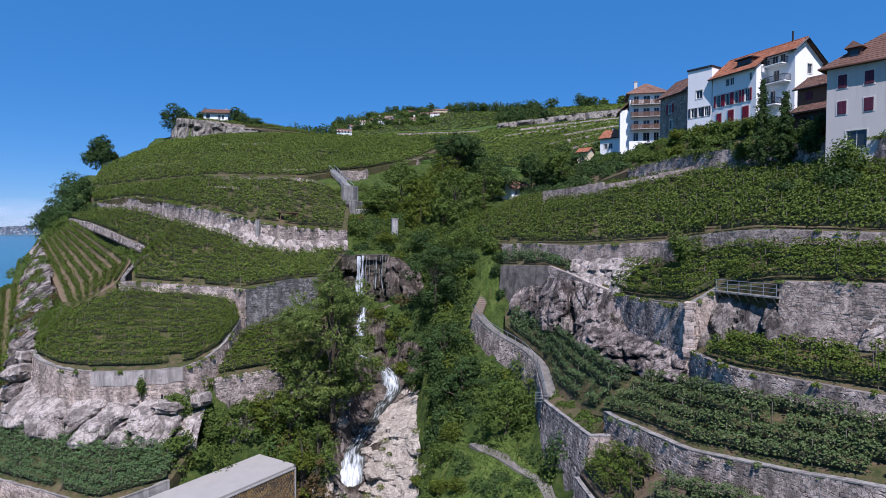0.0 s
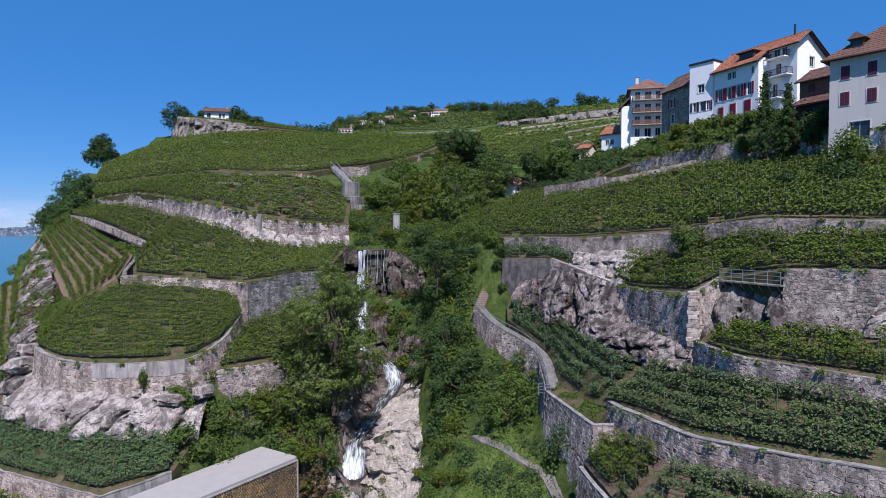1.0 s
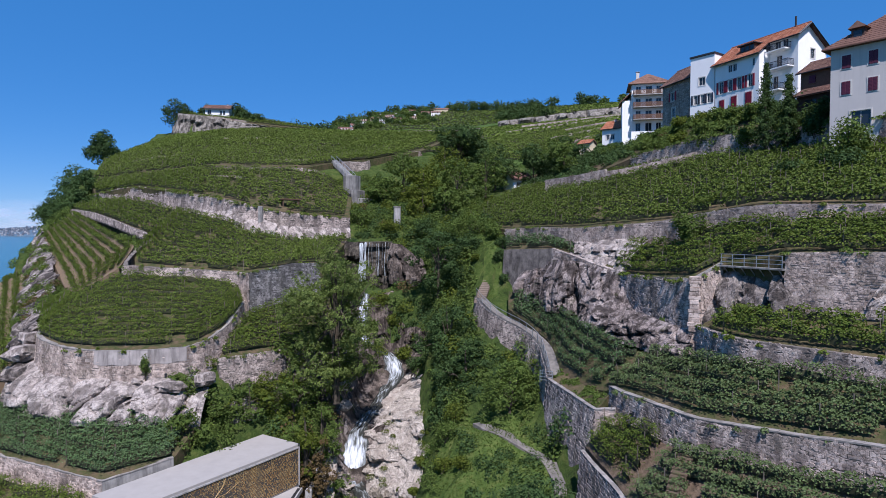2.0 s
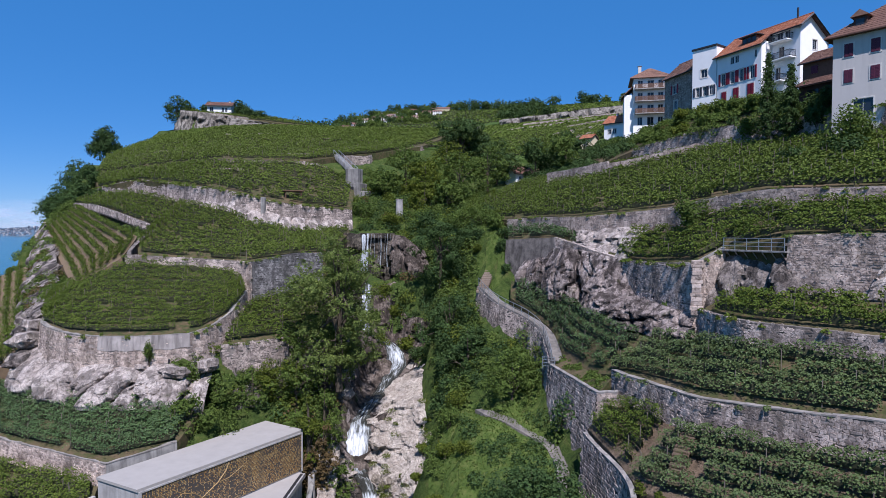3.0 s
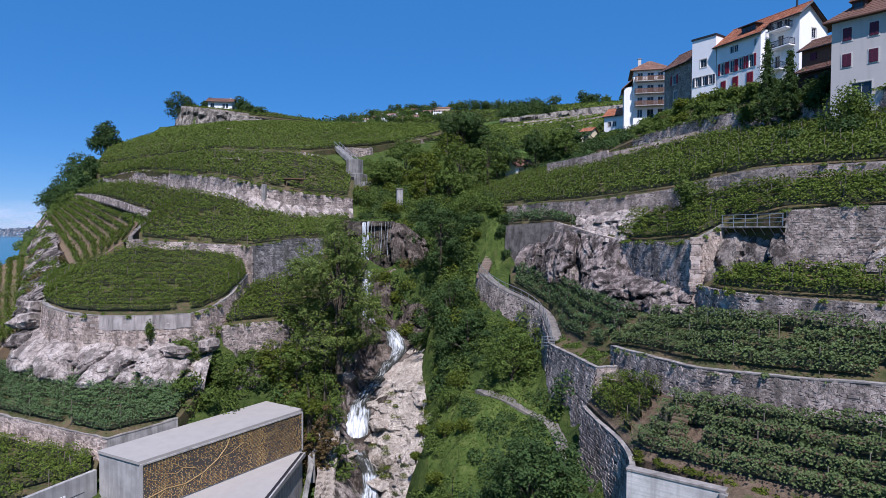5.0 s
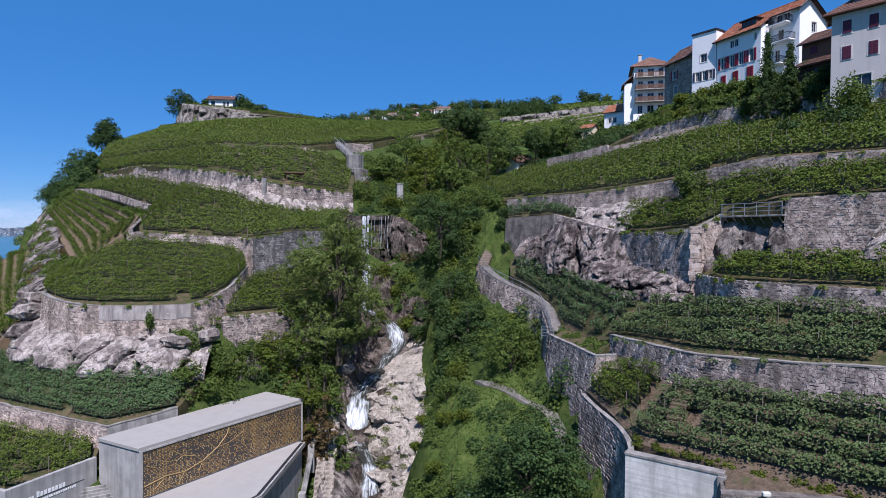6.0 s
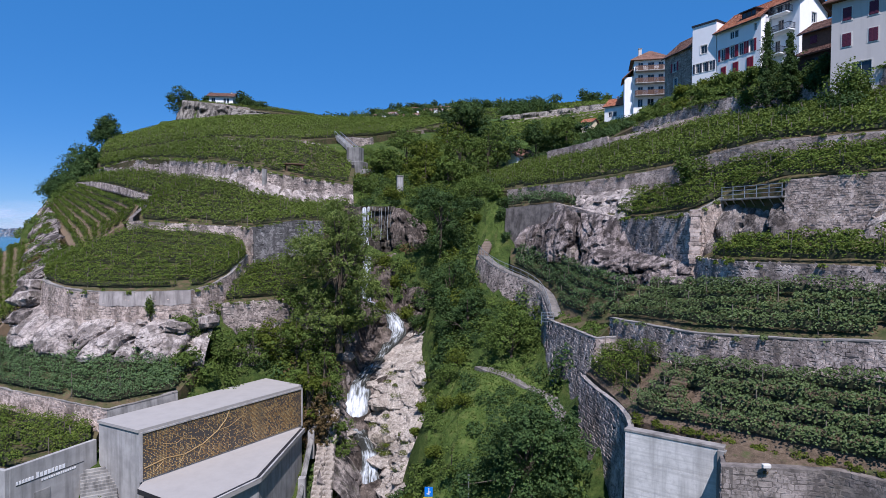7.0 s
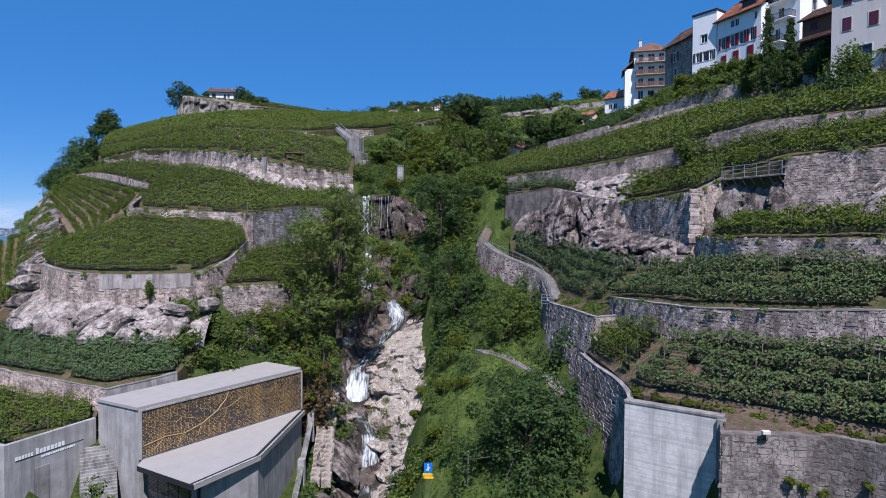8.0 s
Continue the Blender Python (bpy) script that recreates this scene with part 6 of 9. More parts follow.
def balcony_house():
    f = (0.97, -0.24)
    ob = thing("balcony_house", "white house with three wooden balconies and hipped roof", "house", m=placed((42.4, 138.6, 0), f))
    L, D, z0, z1 = 7.6, 8.0, 49.0, 64.0
    hs = []
    for k in range(4):
        z = 53.4 + 2.75 * k
        hs += [(0.9, 2.0, z, z + 1.9), (3.0, 4.4, z, z + 1.9), (5.3, 6.4, z, z + 1.9)]
    body_walls(ob, L, D, z0, z1, PLASTER_W, hs, [(1.5, 2.5, 59.0, 60.4), (3.6, 4.6, 59.0, 60.4)], [(2.0, 3.0, 59.0, 60.4)])
    for x0, x1, a, b in hs:
        window(ob, pose(x0, 0, a), x1 - x0, b - a, surround=False)
    for k in range(3):
        balcony(ob, pose(0.3, -0.003, 56.0 + 2.75 * k), 7.0, 1.5, WOOD, CONCRETE)
    hip_roof(ob, L, D, z1, 3.0, TILE_B, 0.8)
    chimney(ob, 1.4, 2.2, z1 + 1.6)
    part("side_bay", box_bm(-2.0, -0.003, 0.8, 6.5, z0, 60.6, 0.03), PLASTER_W, ob, "lower white side bay")
    bm = bmesh.new()
    for p, q, s, t in (((-2.6, 0.3, 60.0), (0.0, 0.3, 62.4), (0.0, 7.0, 62.4), (-2.6, 7.0, 60.0)),):
        lo = [bm.verts.new(v) for v in (p, q, s, t)]
        hi = [bm.verts.new((v[0], v[1], v[2] + 0.2)) for v in (p, q, s, t)]
        bm.faces.new(hi)
        bm.faces.new(lo[::-1])
        for i in range(4):
            bm.faces.new((lo[i], lo[(i + 1) % 4], hi[(i + 1) % 4], hi[i]))
    part("side_roof", bm, TILE_B, ob)


def small_house():
    f = (0.75, -0.66)
    ob = thing("small_house", "small white house with bright clay tile roof", "house", m=placed((37.9, 146.6, -1.8), f))
    hs = [(1.0, 1.9, 54.4, 55.6), (2.2, 3.1, 54.4, 55.6), (3.0, 4.0, 51.8, 53.4)]
    body_walls(ob, 7.0, 6.0, 50.0, 57.0, PLASTER_W, hs, [(2.0, 3.0, 55.0, 56.5)], gable=2.0)
    for x0, x1, a, b in hs:
        window(ob, pose(x0, 0, a), x1 - x0, b - a)
    window(ob, pose(7.0, 2.31, 55.0, 0, 0, 90), 1.0, 1.5)
    gable_roof(ob, 7.0, 6.0, 57.0, 2.0, TILE_R, 0.4)
    chimney(ob, 2.0, 3.0, 58.6, 1.0, 0.5)
    ob = thing("cream_shed", "small cream shed with clay tile roof", "shed", m=placed((34.6, 157.5, 0), f))
    body_walls(ob, 3.2, 3.5, 49.5, 53.2, PLASTER_C, [(1.0, 1.9, 50.3, 52.3)], gable=1.0)
    window(ob, pose(1.0, 0, 50.3), 0.9, 2.0)
    gable_roof(ob, 3.2, 3.5, 53.2, 1.0, TILE_R, 0.3)


def brown_house():
    f = (0.45, -0.893)
    ob = thing("brown_house", "dark timber-clad outbuilding with stepped tiled roofs", "house", m=placed((51.2, 88.2, 0), f))
    hs = [(1.2, 2.2, 51.8, 52.9), (5.2, 6.2, 52.2, 53.3)]
    body_walls(ob, 8.6, 6.0, 44.0, 53.6, WOOD, hs, gable=1.8)
    for x0, x1, a, b in hs:
        window(ob, pose(x0, 0, a), x1 - x0, b - a, shutters=SHUTTER_D, closed=True, surround=False)
    gable_roof(ob, 8.6, 6.0, 53.6, 1.8, TILE_B, 0.5)
    porch = part("lean_to", box_bm(1.0, 8.2, -2.4, -0.003, 44.0, 49.6, 0.04), WOOD_D, ob, "dark boarded lean-to")
    part("pane", box_bm(2.2, 3.8, -2.43, -2.403, 48.0, 49.0), GLASS, porch)
    bm = bmesh.new()
    q = [(0.4, -3.0, 49.5), (8.8, -3.0, 49.5), (8.8, 0.0, 51.0), (0.4, 0.0, 51.0)]
    lo = [bm.verts.new(v) for v in q]
    hi = [bm.verts.new((v[0], v[1], v[2] + 0.16)) for v in q]
    bm.faces.new(hi)
    bm.faces.new(lo[::-1])
    for i in range(4):
        bm.faces.new((lo[i], lo[(i + 1) % 4], hi[(i + 1) % 4], hi[i]))
    lt = part("lean_to_roof", bm, WOOD_D, ob)
    mpart("tiles", tiles_mesh("tiles", (0.4, -3.0, 49.67), (1, 0, 0), (0, 3.0, 1.5), 8.4, 3.35, TILE_B), lt, kind="stuff")


def grey_house():
    f = (0.62, -0.785)
    ob = thing("grey_house", "large grey plastered house with plum shutters", "house", m=placed((46.6, 74.2, 0), f))
    L, D, z0, z1 = 15.0, 10.0, 40.0, 52.6
    ups = [(1.2 + 2.75 * k, 2.15 + 2.75 * k, z, z + 1.55) for z in (50.2, 47.1) for k in range(5)]
    door = [(2.2, 4.3, 42.8, 45.0), (7.0, 8.6, 42.8, 45.0)]
    body_walls(ob, L, D, z0, z1, PLASTER_G, ups + door, gable=0)
    for x0, x1, a, b in ups:
        window(ob, pose(x0, 0, a), x1 - x0, b - a, shutters=SHUTTER_D, closed=True)
    for x0, x1, a, b in door:
        window(ob, pose(x0, 0, a), x1 - x0, b - a)
    hip_roof(ob, L, D, z1, 4.6, TILE_B, 0.8)
    d = part("dormer", box_bm(1.9, 3.3, 0.6, 3.0, 53.2, 54.9, 0.03), WOOD_D, ob, "small gabled dormer")
    part("pane", box_bm(2.15, 3.05, 0.57, 0.597, 53.6, 54.6), GLASS, d)
    bm = bmesh.new()
    a = [(1.6, 0.3, 54.9), (3.6, 0.3, 54.9), (2.6, 0.3, 55.7), (1.6, 3.4, 54.9), (3.6, 3.4, 54.9), (2.6, 3.4, 55.7)]
    v = [bm.verts.new(q) for q in a]
    for q in ((0, 1, 2), (3, 5, 4), (0, 2, 5, 3), (1, 4, 5, 2), (0, 3, 4, 1)):
        bm.faces.new([v[i] for i in q])
    part("dormer_roof", bm, TILE_B, d)
    chimney(ob, 6.0, 4.5, 56.6, 1.4, 0.9, PLASTER_G)


def hut():
    f = (0.9, 0.43)
    ob = thing("vineyard_hut", "small white hut with brown tiled roof among trees", "hut", m=placed((16.2, 143.0, 0.9), f))
    hs = [(1.0, 1.8, 40.4, 41.5), (2.2, 3.0, 40.4, 41.5)]
    body_walls(ob, 4.8, 4.5, 38.0, 42.2, PLASTER_W, hs, gable=1.6)
    for x0, x1, a, b in hs:
        window(ob, pose(x0, 0, a), x1 - x0, b - a, surround=False)
    gable_roof(ob, 4.8, 4.5, 42.2, 1.6, TILE_B, 0.6)


def hilltop_house():
    f = (0.99, 0.1)
    ob = thing("hilltop_house", "low white villa with brown roof on the hilltop", "house", m=placed((-101.5, 259.5, 0), f))
    hs = [(1.0, 2.6, 80.2, 82.0), (6.0, 7.0, 79.9, 81.8), (7.4, 8.4, 79.9, 81.8)]
    body_walls(ob, 10.0, 7.0, 77.5, 82.8, PLASTER_W, hs, gable=1.7)
    for x0, x1, a, b in hs:
        window(ob, pose(x0, 0, a), x1 - x0, b - a, surround=False)
    gable_roof(ob, 10.0, 7.0, 82.8, 1.7, TILE_B, 0.9)
    chimney(ob, 8.6, 3.5, 84.2, 0.9, 0.5)


for make in (white_house, annex_house, stone_house, balcony_house, small_house, brown_house, grey_house, hut, hilltop_house):
    make()


def far_house(x, y, z, w, d, h, rise, turn, roof, label, wall=None, floors=2):
    ob = thing("village_house", label, "house", "houses of the far village", pose(x, y, z, 0, 0, turn))
    hs = [(a, a + 1.1, 0.9 + 2.8 * k, 2.4 + 2.8 * k) for k in range(floors) for a in np.arange(1.0, w - 1.5, 2.4)]
    body_walls(ob, w, d, -3.0, h, wall or PLASTER_W, hs, gable=rise)
    for a, b, c, e in hs:
        win = part("window", box_bm(a, b, 0.1, 0.16, c, e), GLASS, ob)
    for sgn, (y0, y1) in ((1, (-0.5, d / 2)), (-1, (d + 0.5, d / 2))):
        bm = bmesh.new()
        zl, zt = h - rise * 0.5 / (d / 2), h + rise
        q = [(-0.5, y0, zl), (w + 0.5, y0, zl), (w + 0.5, y1, zt), (-0.5, y1, zt)]
        lo = [bm.verts.new(p) for p in q]
        hi = [bm.verts.new((p[0], p[1], p[2] + 0.25)) for p in q]
        bm.faces.new(hi)
        bm.faces.new(lo[::-1])
        for i in range(4):
            bm.faces.new((lo[i], lo[(i + 1) % 4], hi[(i + 1) % 4], hi[i]))
        bmesh.ops.recalc_face_normals(bm, faces=bm.faces)
        part("roof", bm, roof, ob)
    return ob


# ---- the pavilion with the perforated front ----
def gold_panel_mat():
    """Dark sheet with small gold discs, denser in drifts and veined like a leaf."""
    k = Mat("gold_pixel_panel", 0.45, 0.3, 0.4)
    cell = k.n.new("ShaderNodeTexVoronoi")
    cell.voronoi_dimensions = "2D"
    cell.inputs["Scale"].default_value = 7.4
    cell.inputs["Randomness"].default_value = 0.12
    flat, join = k.n.new("ShaderNodeSeparateXYZ"), k.n.new("ShaderNodeCombineXYZ")
    k.l.new(k.co, flat.inputs[0])
    k.l.new(flat.outputs["X"], join.inputs["X"])
    k.l.new(flat.outputs["Z"], join.inputs["Y"])
    k.l.new(join.outputs[0], cell.inputs["Vector"])
    drift = k.noise(0.28, 3, 0.55)
    pick = k.n.new("ShaderNodeSeparateColor")
    k.l.new(cell.outputs["Color"], pick.inputs[0])
    lum = k.math("ADD", k.math("MULTIPLY", drift, 1.7), k.math("MULTIPLY", pick.outputs[0], 0.6))
    on = k.math("MULTIPLY", k.math("LESS_THAN", cell.outputs["Distance"], 0.38), k.math("GREATER_THAN", lum, 1.02))
    tone = k.ramp(pick.outputs[1], [(0.0, (0.28, 0.14, 0.04)), (0.5, (0.42, 0.26, 0.085)), (1.0, (0.56, 0.42, 0.20))])
    return k.color(k.mix(on, (0.072, 0.064, 0.058), tone)).m


VEIN = make_plain("vein_gold", (0.30, 0.20, 0.085), 0.6, 0.1)


def pavilion():
    ob = thing("pavilion", "long concrete pavilion with a gold-dotted dark front panel", "building")
    A, B, C, D = (-30.9, 52.05), (-26.1, 49.5), (-16.05, 64.8), (-20.9, 67.8)
    part("upper_box", prism_bm([A, B, C, D], -2.5, 7.35), CONCRETE, ob)
    cen = np.mean([A, B, C, D], axis=0)

    def grow(p, k):
        d = np.array(p) - cen
        return tuple(cen + d * (1 + k / np.linalg.norm(d)))

    part("roof_slab", prism_bm([grow(p, 0.12) for p in (A, B, C, D)], 7.354, 7.6), ROOF_SLAB, ob, "pale flat gravel roof")
    f = Vector((C[0] - B[0], C[1] - B[1], 0)).normalized()
    L = math.dist(B, C)
    ang = math.degrees(math.atan2(f.y, f.x))
    pan = part("front_panel", box_bm(0.25, L - 0.15, -0.06, -0.004, 3.25, 7.2), gold_panel_mat(), ob, "dark panel dotted with gold")
    pan.matrix_basis = pose(B[0], B[1], 0, 0, 0, ang)
    for pts, w in ((((0.4, 4.2), (2.4, 4.5), (4.2, 4.3), (6.0, 4.7), (7.6, 5.5), (8.6, 6.4), (8.9, 7.1)), 0.05), (((6.0, 4.7), (5.2, 5.4), (4.0, 5.8), (3.0, 6.5)), 0.04), (((6.0, 4.7), (5.6, 3.9), (5.7, 3.4)), 0.04), (((2.4, 4.5), (1.6, 5.4), (0.6, 5.9)), 0.035), (((4.2, 4.3), (3.6, 3.5)), 0.03), (((4.0, 5.8), (3.4, 5.5), (2.2, 5.8)), 0.03), (((7.6, 5.5), (9.0, 5.6), (10.5, 6.2)), 0.03), (((2.4, 4.5), (1.4, 3.7)), 0.03)):
        q = part("vein", tube_bm([(x, -0.062, z) for x, z in pts], w * 1.15, 4), VEIN, ob, "pale gold leaf vein on the panel")
        q.matrix_basis = pose(B[0], B[1], 0, 0, 0, ang) @ Matrix.Diagonal((1, 1, 1, 1))
    bm = bmesh.new()
    for x0, x1, z0, z1 in ((0.0, 0.25, 3.15, 7.34), (L - 0.15, L, 3.15, 7.34), (0.25, L - 0.15, 7.2, 7.34)):
        box_bm(x0, x1, -0.14, -0.004, z0, z1, bm=bm)
    fr = part("panel_frame", bm, CONCRETE, ob)
    fr.matrix_basis = pose(B[0], B[1], 0, 0, 0, ang)
    E, F, G, H = (-25.6, 48.3), (-19.4, 44.55), (-16.2, 50.7), (-15.5, 64.0)
    part("lower_roof", prism_bm([E, F, G, H, (-16.3, 64.4), (-25.9, 49.7)], 2.75, 3.1), ROOF_SLAB, ob, "pale entrance roof with dark edge strip")
    part("lower_body", prism_bm([(-19.9, 45.3), (-16.5, 50.9), (-15.8, 63.8), (-17.5, 62.5), (-20.5, 56.0)], -4.0, 2.745), CONCRETE, ob)
    for a, b in ((F, G), (G, H)):
        d = Vector((b[0] - a[0], b[1] - a[1], 0))
        L2 = d.length
        m = pose(a[0], a[1], 0, 0, 0, math.degrees(math.atan2(d.y, d.x)))
        q = part("parapet", box_bm(0.02, L2 - 0.02, 0.0, 0.16, 3.104, 3.2, 0.02), CONCRETE, ob)
        q.matrix_basis = m
        q = part("gutter_strip", box_bm(0.05, L2 - 0.05, 0.18, 0.52, 3.104, 3.13), METAL_D, ob, "dark gutter strip")
        q.matrix_basis = m
    d = Vector((F[0] - E[0], F[1] - E[1], 0))
    m = pose(E[0], E[1], 0, 0, 0, math.degrees(math.atan2(d.y, d.x)))
    for k in range(5):
        g = part("glass_door", box_bm(0.1 + 1.35 * k, 1.35 + 1.35 * k, 0.9, 0.95, -2.0, 2.7), GLASS, ob, "dark entrance glazing")
        g.matrix_basis = m
    e = part("fascia", box_bm(0, d.length, -0.04, -0.003, 2.7, 3.12), METAL_D, ob)
    e.matrix_basis = m
    # forecourt wall with lettering
    W0, W1 = (-33.75, 45.0), (-30.98, 52.0)
    wl = thing("forecourt_wall", "grey concrete wall with white lettering beside the pavilion", "wall")
    d = Vector((W1[0] - W0[0], W1[1] - W0[1], 0))
    m = pose(W0[0], W0[1], 0, 0, 0, math.degrees(math.atan2(d.y, d.x)))
    body = part("body", box_bm(0, d.length - 0.1, 0, 0.35, -3.2, 5.95, 0.02), CONCRETE, wl)
    body.matrix_basis = m
    side = part("return_wall", box_bm(-0.004, -0.35, 0.0, 14.0, -3.2, 5.95, 0.02), CONCRETE, wl)
    side.matrix_basis = m
    hatch = part("hatch", box_bm(1.9, 3.2, -0.03, -0.003, 0.6, 3.4, 0.01), CONCRETE_W, wl, "flush metal hatch")
    hatch.matrix_basis = m
    bar = part("text_rule", box_bm(0.5, 6.2, -0.02, -0.003, 4.42, 4.46), METAL_D, wl)
    bar.matrix_basis = m
    bm = bmesh.new()
    for k in range(6):
        box_bm(0.5 + 0.24 * k, 0.66 + 0.24 * k, -0.03, -0.004, 4.5, 4.76, bm=bm)
    for k in range(8):
        box_bm(2.1 + 0.31 * k, 2.31 + 0.31 * k, -0.03, -0.004, 4.5, 4.95 if k == 0 else 4.84, bm=bm)
    for k in range(15):
        box_bm(2.5 + 0.2 * k, 2.63 + 0.2 * k, -0.03, -0.004, 4.12, 4.28, bm=bm)
    s = part("lettering", bm, PLASTER_W, wl, "white raised lettering")
    s.matrix_basis = m


pavilion()


# ---- concrete abutment and coursed wall ----
def abutment():
    ob = thing("abutment", "board-marked pale concrete retaining block", "wall", kind="structure")
    A, B = (11.3, 38.8), (15.9, 35.5)
    d = Vector((B[0] - A[0], B[1] - A[1], 0))
    m = pose(A[0], A[1], 0, 0, 0, math.degrees(math.atan2(d.y, d.x)))
    L = d.length
    for k in range(5):
        q = part("concrete_lift", box_bm(0, L, 0.0, 0.6, 2.0 + 1.85 * k, 3.846 + 1.85 * k - (0.0 if k < 4 else -0.02), 0.012), CONCRETE_P, ob)
        q.matrix_basis = m
    q = part("coping", box_bm(-0.05, L + 0.35, -0.05, 0.65, 11.274, 11.45, 0.02), COPING, ob)
    q.matrix_basis = m
    q = part("end_pier", box_bm(L + 0.004, L + 0.5, -0.25, 0.6, 2.0, 11.27, 0.02), CONCRETE_W, ob)
    q.matrix_basis = m


CONCRETE_P = make_concrete("board_marked_concrete", (0.46, 0.445, 0.415), (0.62, 0.60, 0.56), 0.5, 0.3)
abutment()


# ---- path with steps and railing ----
def path():
    line = curve_pts(K_EDGE, 0.7)
    o = outward(line)
    ob = thing("path", "worn paved footpath with a steel handrail", "path", kind="structure")
    z = line[:, 2] + 0.03
    inner = line[:, :2] - o * 1.5
    rows = [np.c_[line[:, :2] - o * 0.5, z], np.c_[inner, z + 0.02], np.c_[inner, z - 0.5], np.c_[line[:, :2] - o * 0.5, z - 0.5]]
    mpart("paving", loft("paving", rows, PATH_M, closed=True), ob)
    rail = thing("handrail", "galvanised steel railing along the curved path", "railing")
    p = curve_pts(K_EDGE, 1.5)
    oo = outward(p)
    p = np.c_[p[:, :2] - oo * 0.22, p[:, 2] + 0.14]
    for zz, r in ((1.05, 0.035), (0.55, 0.025)):
        part("rail", tube_bm([(q[0], q[1], q[2] + zz) for q in p], r, 6), STEEL, rail)
    for q in p:
        part("post", tube_bm([(q[0], q[1], q[2] - 0.05), (q[0], q[1], q[2] + 1.05)], 0.03, 6), STEEL, rail)
    st = thing("stone_steps", "worn stone steps climbing between grass and vines", "stairs")
    stair = curve_pts([(4.6, 84.4, 20.9), (5.4, 86.8, 22.4), (6.4, 89.4, 24.0), (6.6, 92.0, 25.6)], 0.4)
    turn = outward(stair)
    for k, (q, w) in enumerate(zip(stair, turn)):
        b = part("step", box_bm(-0.75, 0.75, -0.24, 0.24, -0.35, 0.0, 0.04), STEP_M, st)
        b.matrix_basis = pose(q[0], q[1], q[2], 0, 0, math.degrees(math.atan2(w[1], w[0])) + 5 * math.sin(k * 1.7))
    gate = thing("path_gate", "small white barrier gate at the path's end", "gate", m=pose(9.75, 63.6, 14.6, 0, 0, -20))
    for x in (0.0, 1.3):
        part("post", box_bm(x - 0.035, x + 0.035, -0.035, 0.035, 0, 1.35, 0.01), STEEL, gate)
    for z in (0.35, 0.68, 1.0, 1.3):
        part("bar", box_bm(0.04, 1.26, -0.02, 0.02, z - 0.025, z + 0.025, 0.005), STEEL, gate)
    lo = thing("lower_path", "narrow grey gravel path through the garden", "path", kind="structure")
    ln = curve_pts([(3.5, 66.2, 10.3), (4.5, 64.4, 9.9), (6.5, 62.5, 9.2), (9.0, 60.0, 8.5), (10.2, 55.5, 7.7), (9.8, 50.0, 6.4)], 0.6)
    oo = outward(ln)
    zz = np.array([gz(x, y) for x, y, _ in ln])
    rows = [np.c_[ln[:, :2] + oo * w, zz + 0.13 + dz] for w, dz in ((-0.85, -0.5), (-0.8, 0.0), (0.8, 0.0), (0.85, -0.5))]
    mpart("gravel", loft("gravel", rows, PATH_M), lo)


path()


def viewing_balcony():
    ob = thing("viewing_balcony", "concrete slab balcony with steel railing on the wall", "balcony")
    A, B = Vector((25.3, 55.7, 27.55)), Vector((27.9, 50.2, 27.75))
    d = B - A
    m = pose(A.x, A.y, A.z, 0, 0, math.degrees(math.atan2(d.y, d.x)))
    L = math.hypot(d.x, d.y)
    s = part("slab", box_bm(-0.2, L, -0.35, 2.4, -0.16, 0.0, 0.02), CONCRETE_W, ob)
    s.matrix_basis = m
    for k in range(7):
        b = part("bracket", tube_bm([(0.3 + 0.9 * k, -0.25, -0.17), (0.3 + 0.9 * k, 0.5, -0.9)], 0.05, 5), STEEL, ob)
        b.matrix_basis = m
    for z in (1.05, 0.7, 0.35):
        b = part("rail", tube_bm([(-0.1, -0.28, z), (L - 0.05, -0.28, z)], 0.03, 6), STEEL, ob)
        b.matrix_basis = m
    for k in range(6):
        b = part("post", tube_bm([((L - 0.1) * k / 5, -0.28, -0.1), ((L - 0.1) * k / 5, -0.28, 1.08)], 0.035, 6), STEEL, ob)
        b.matrix_basis = m


viewing_balcony()


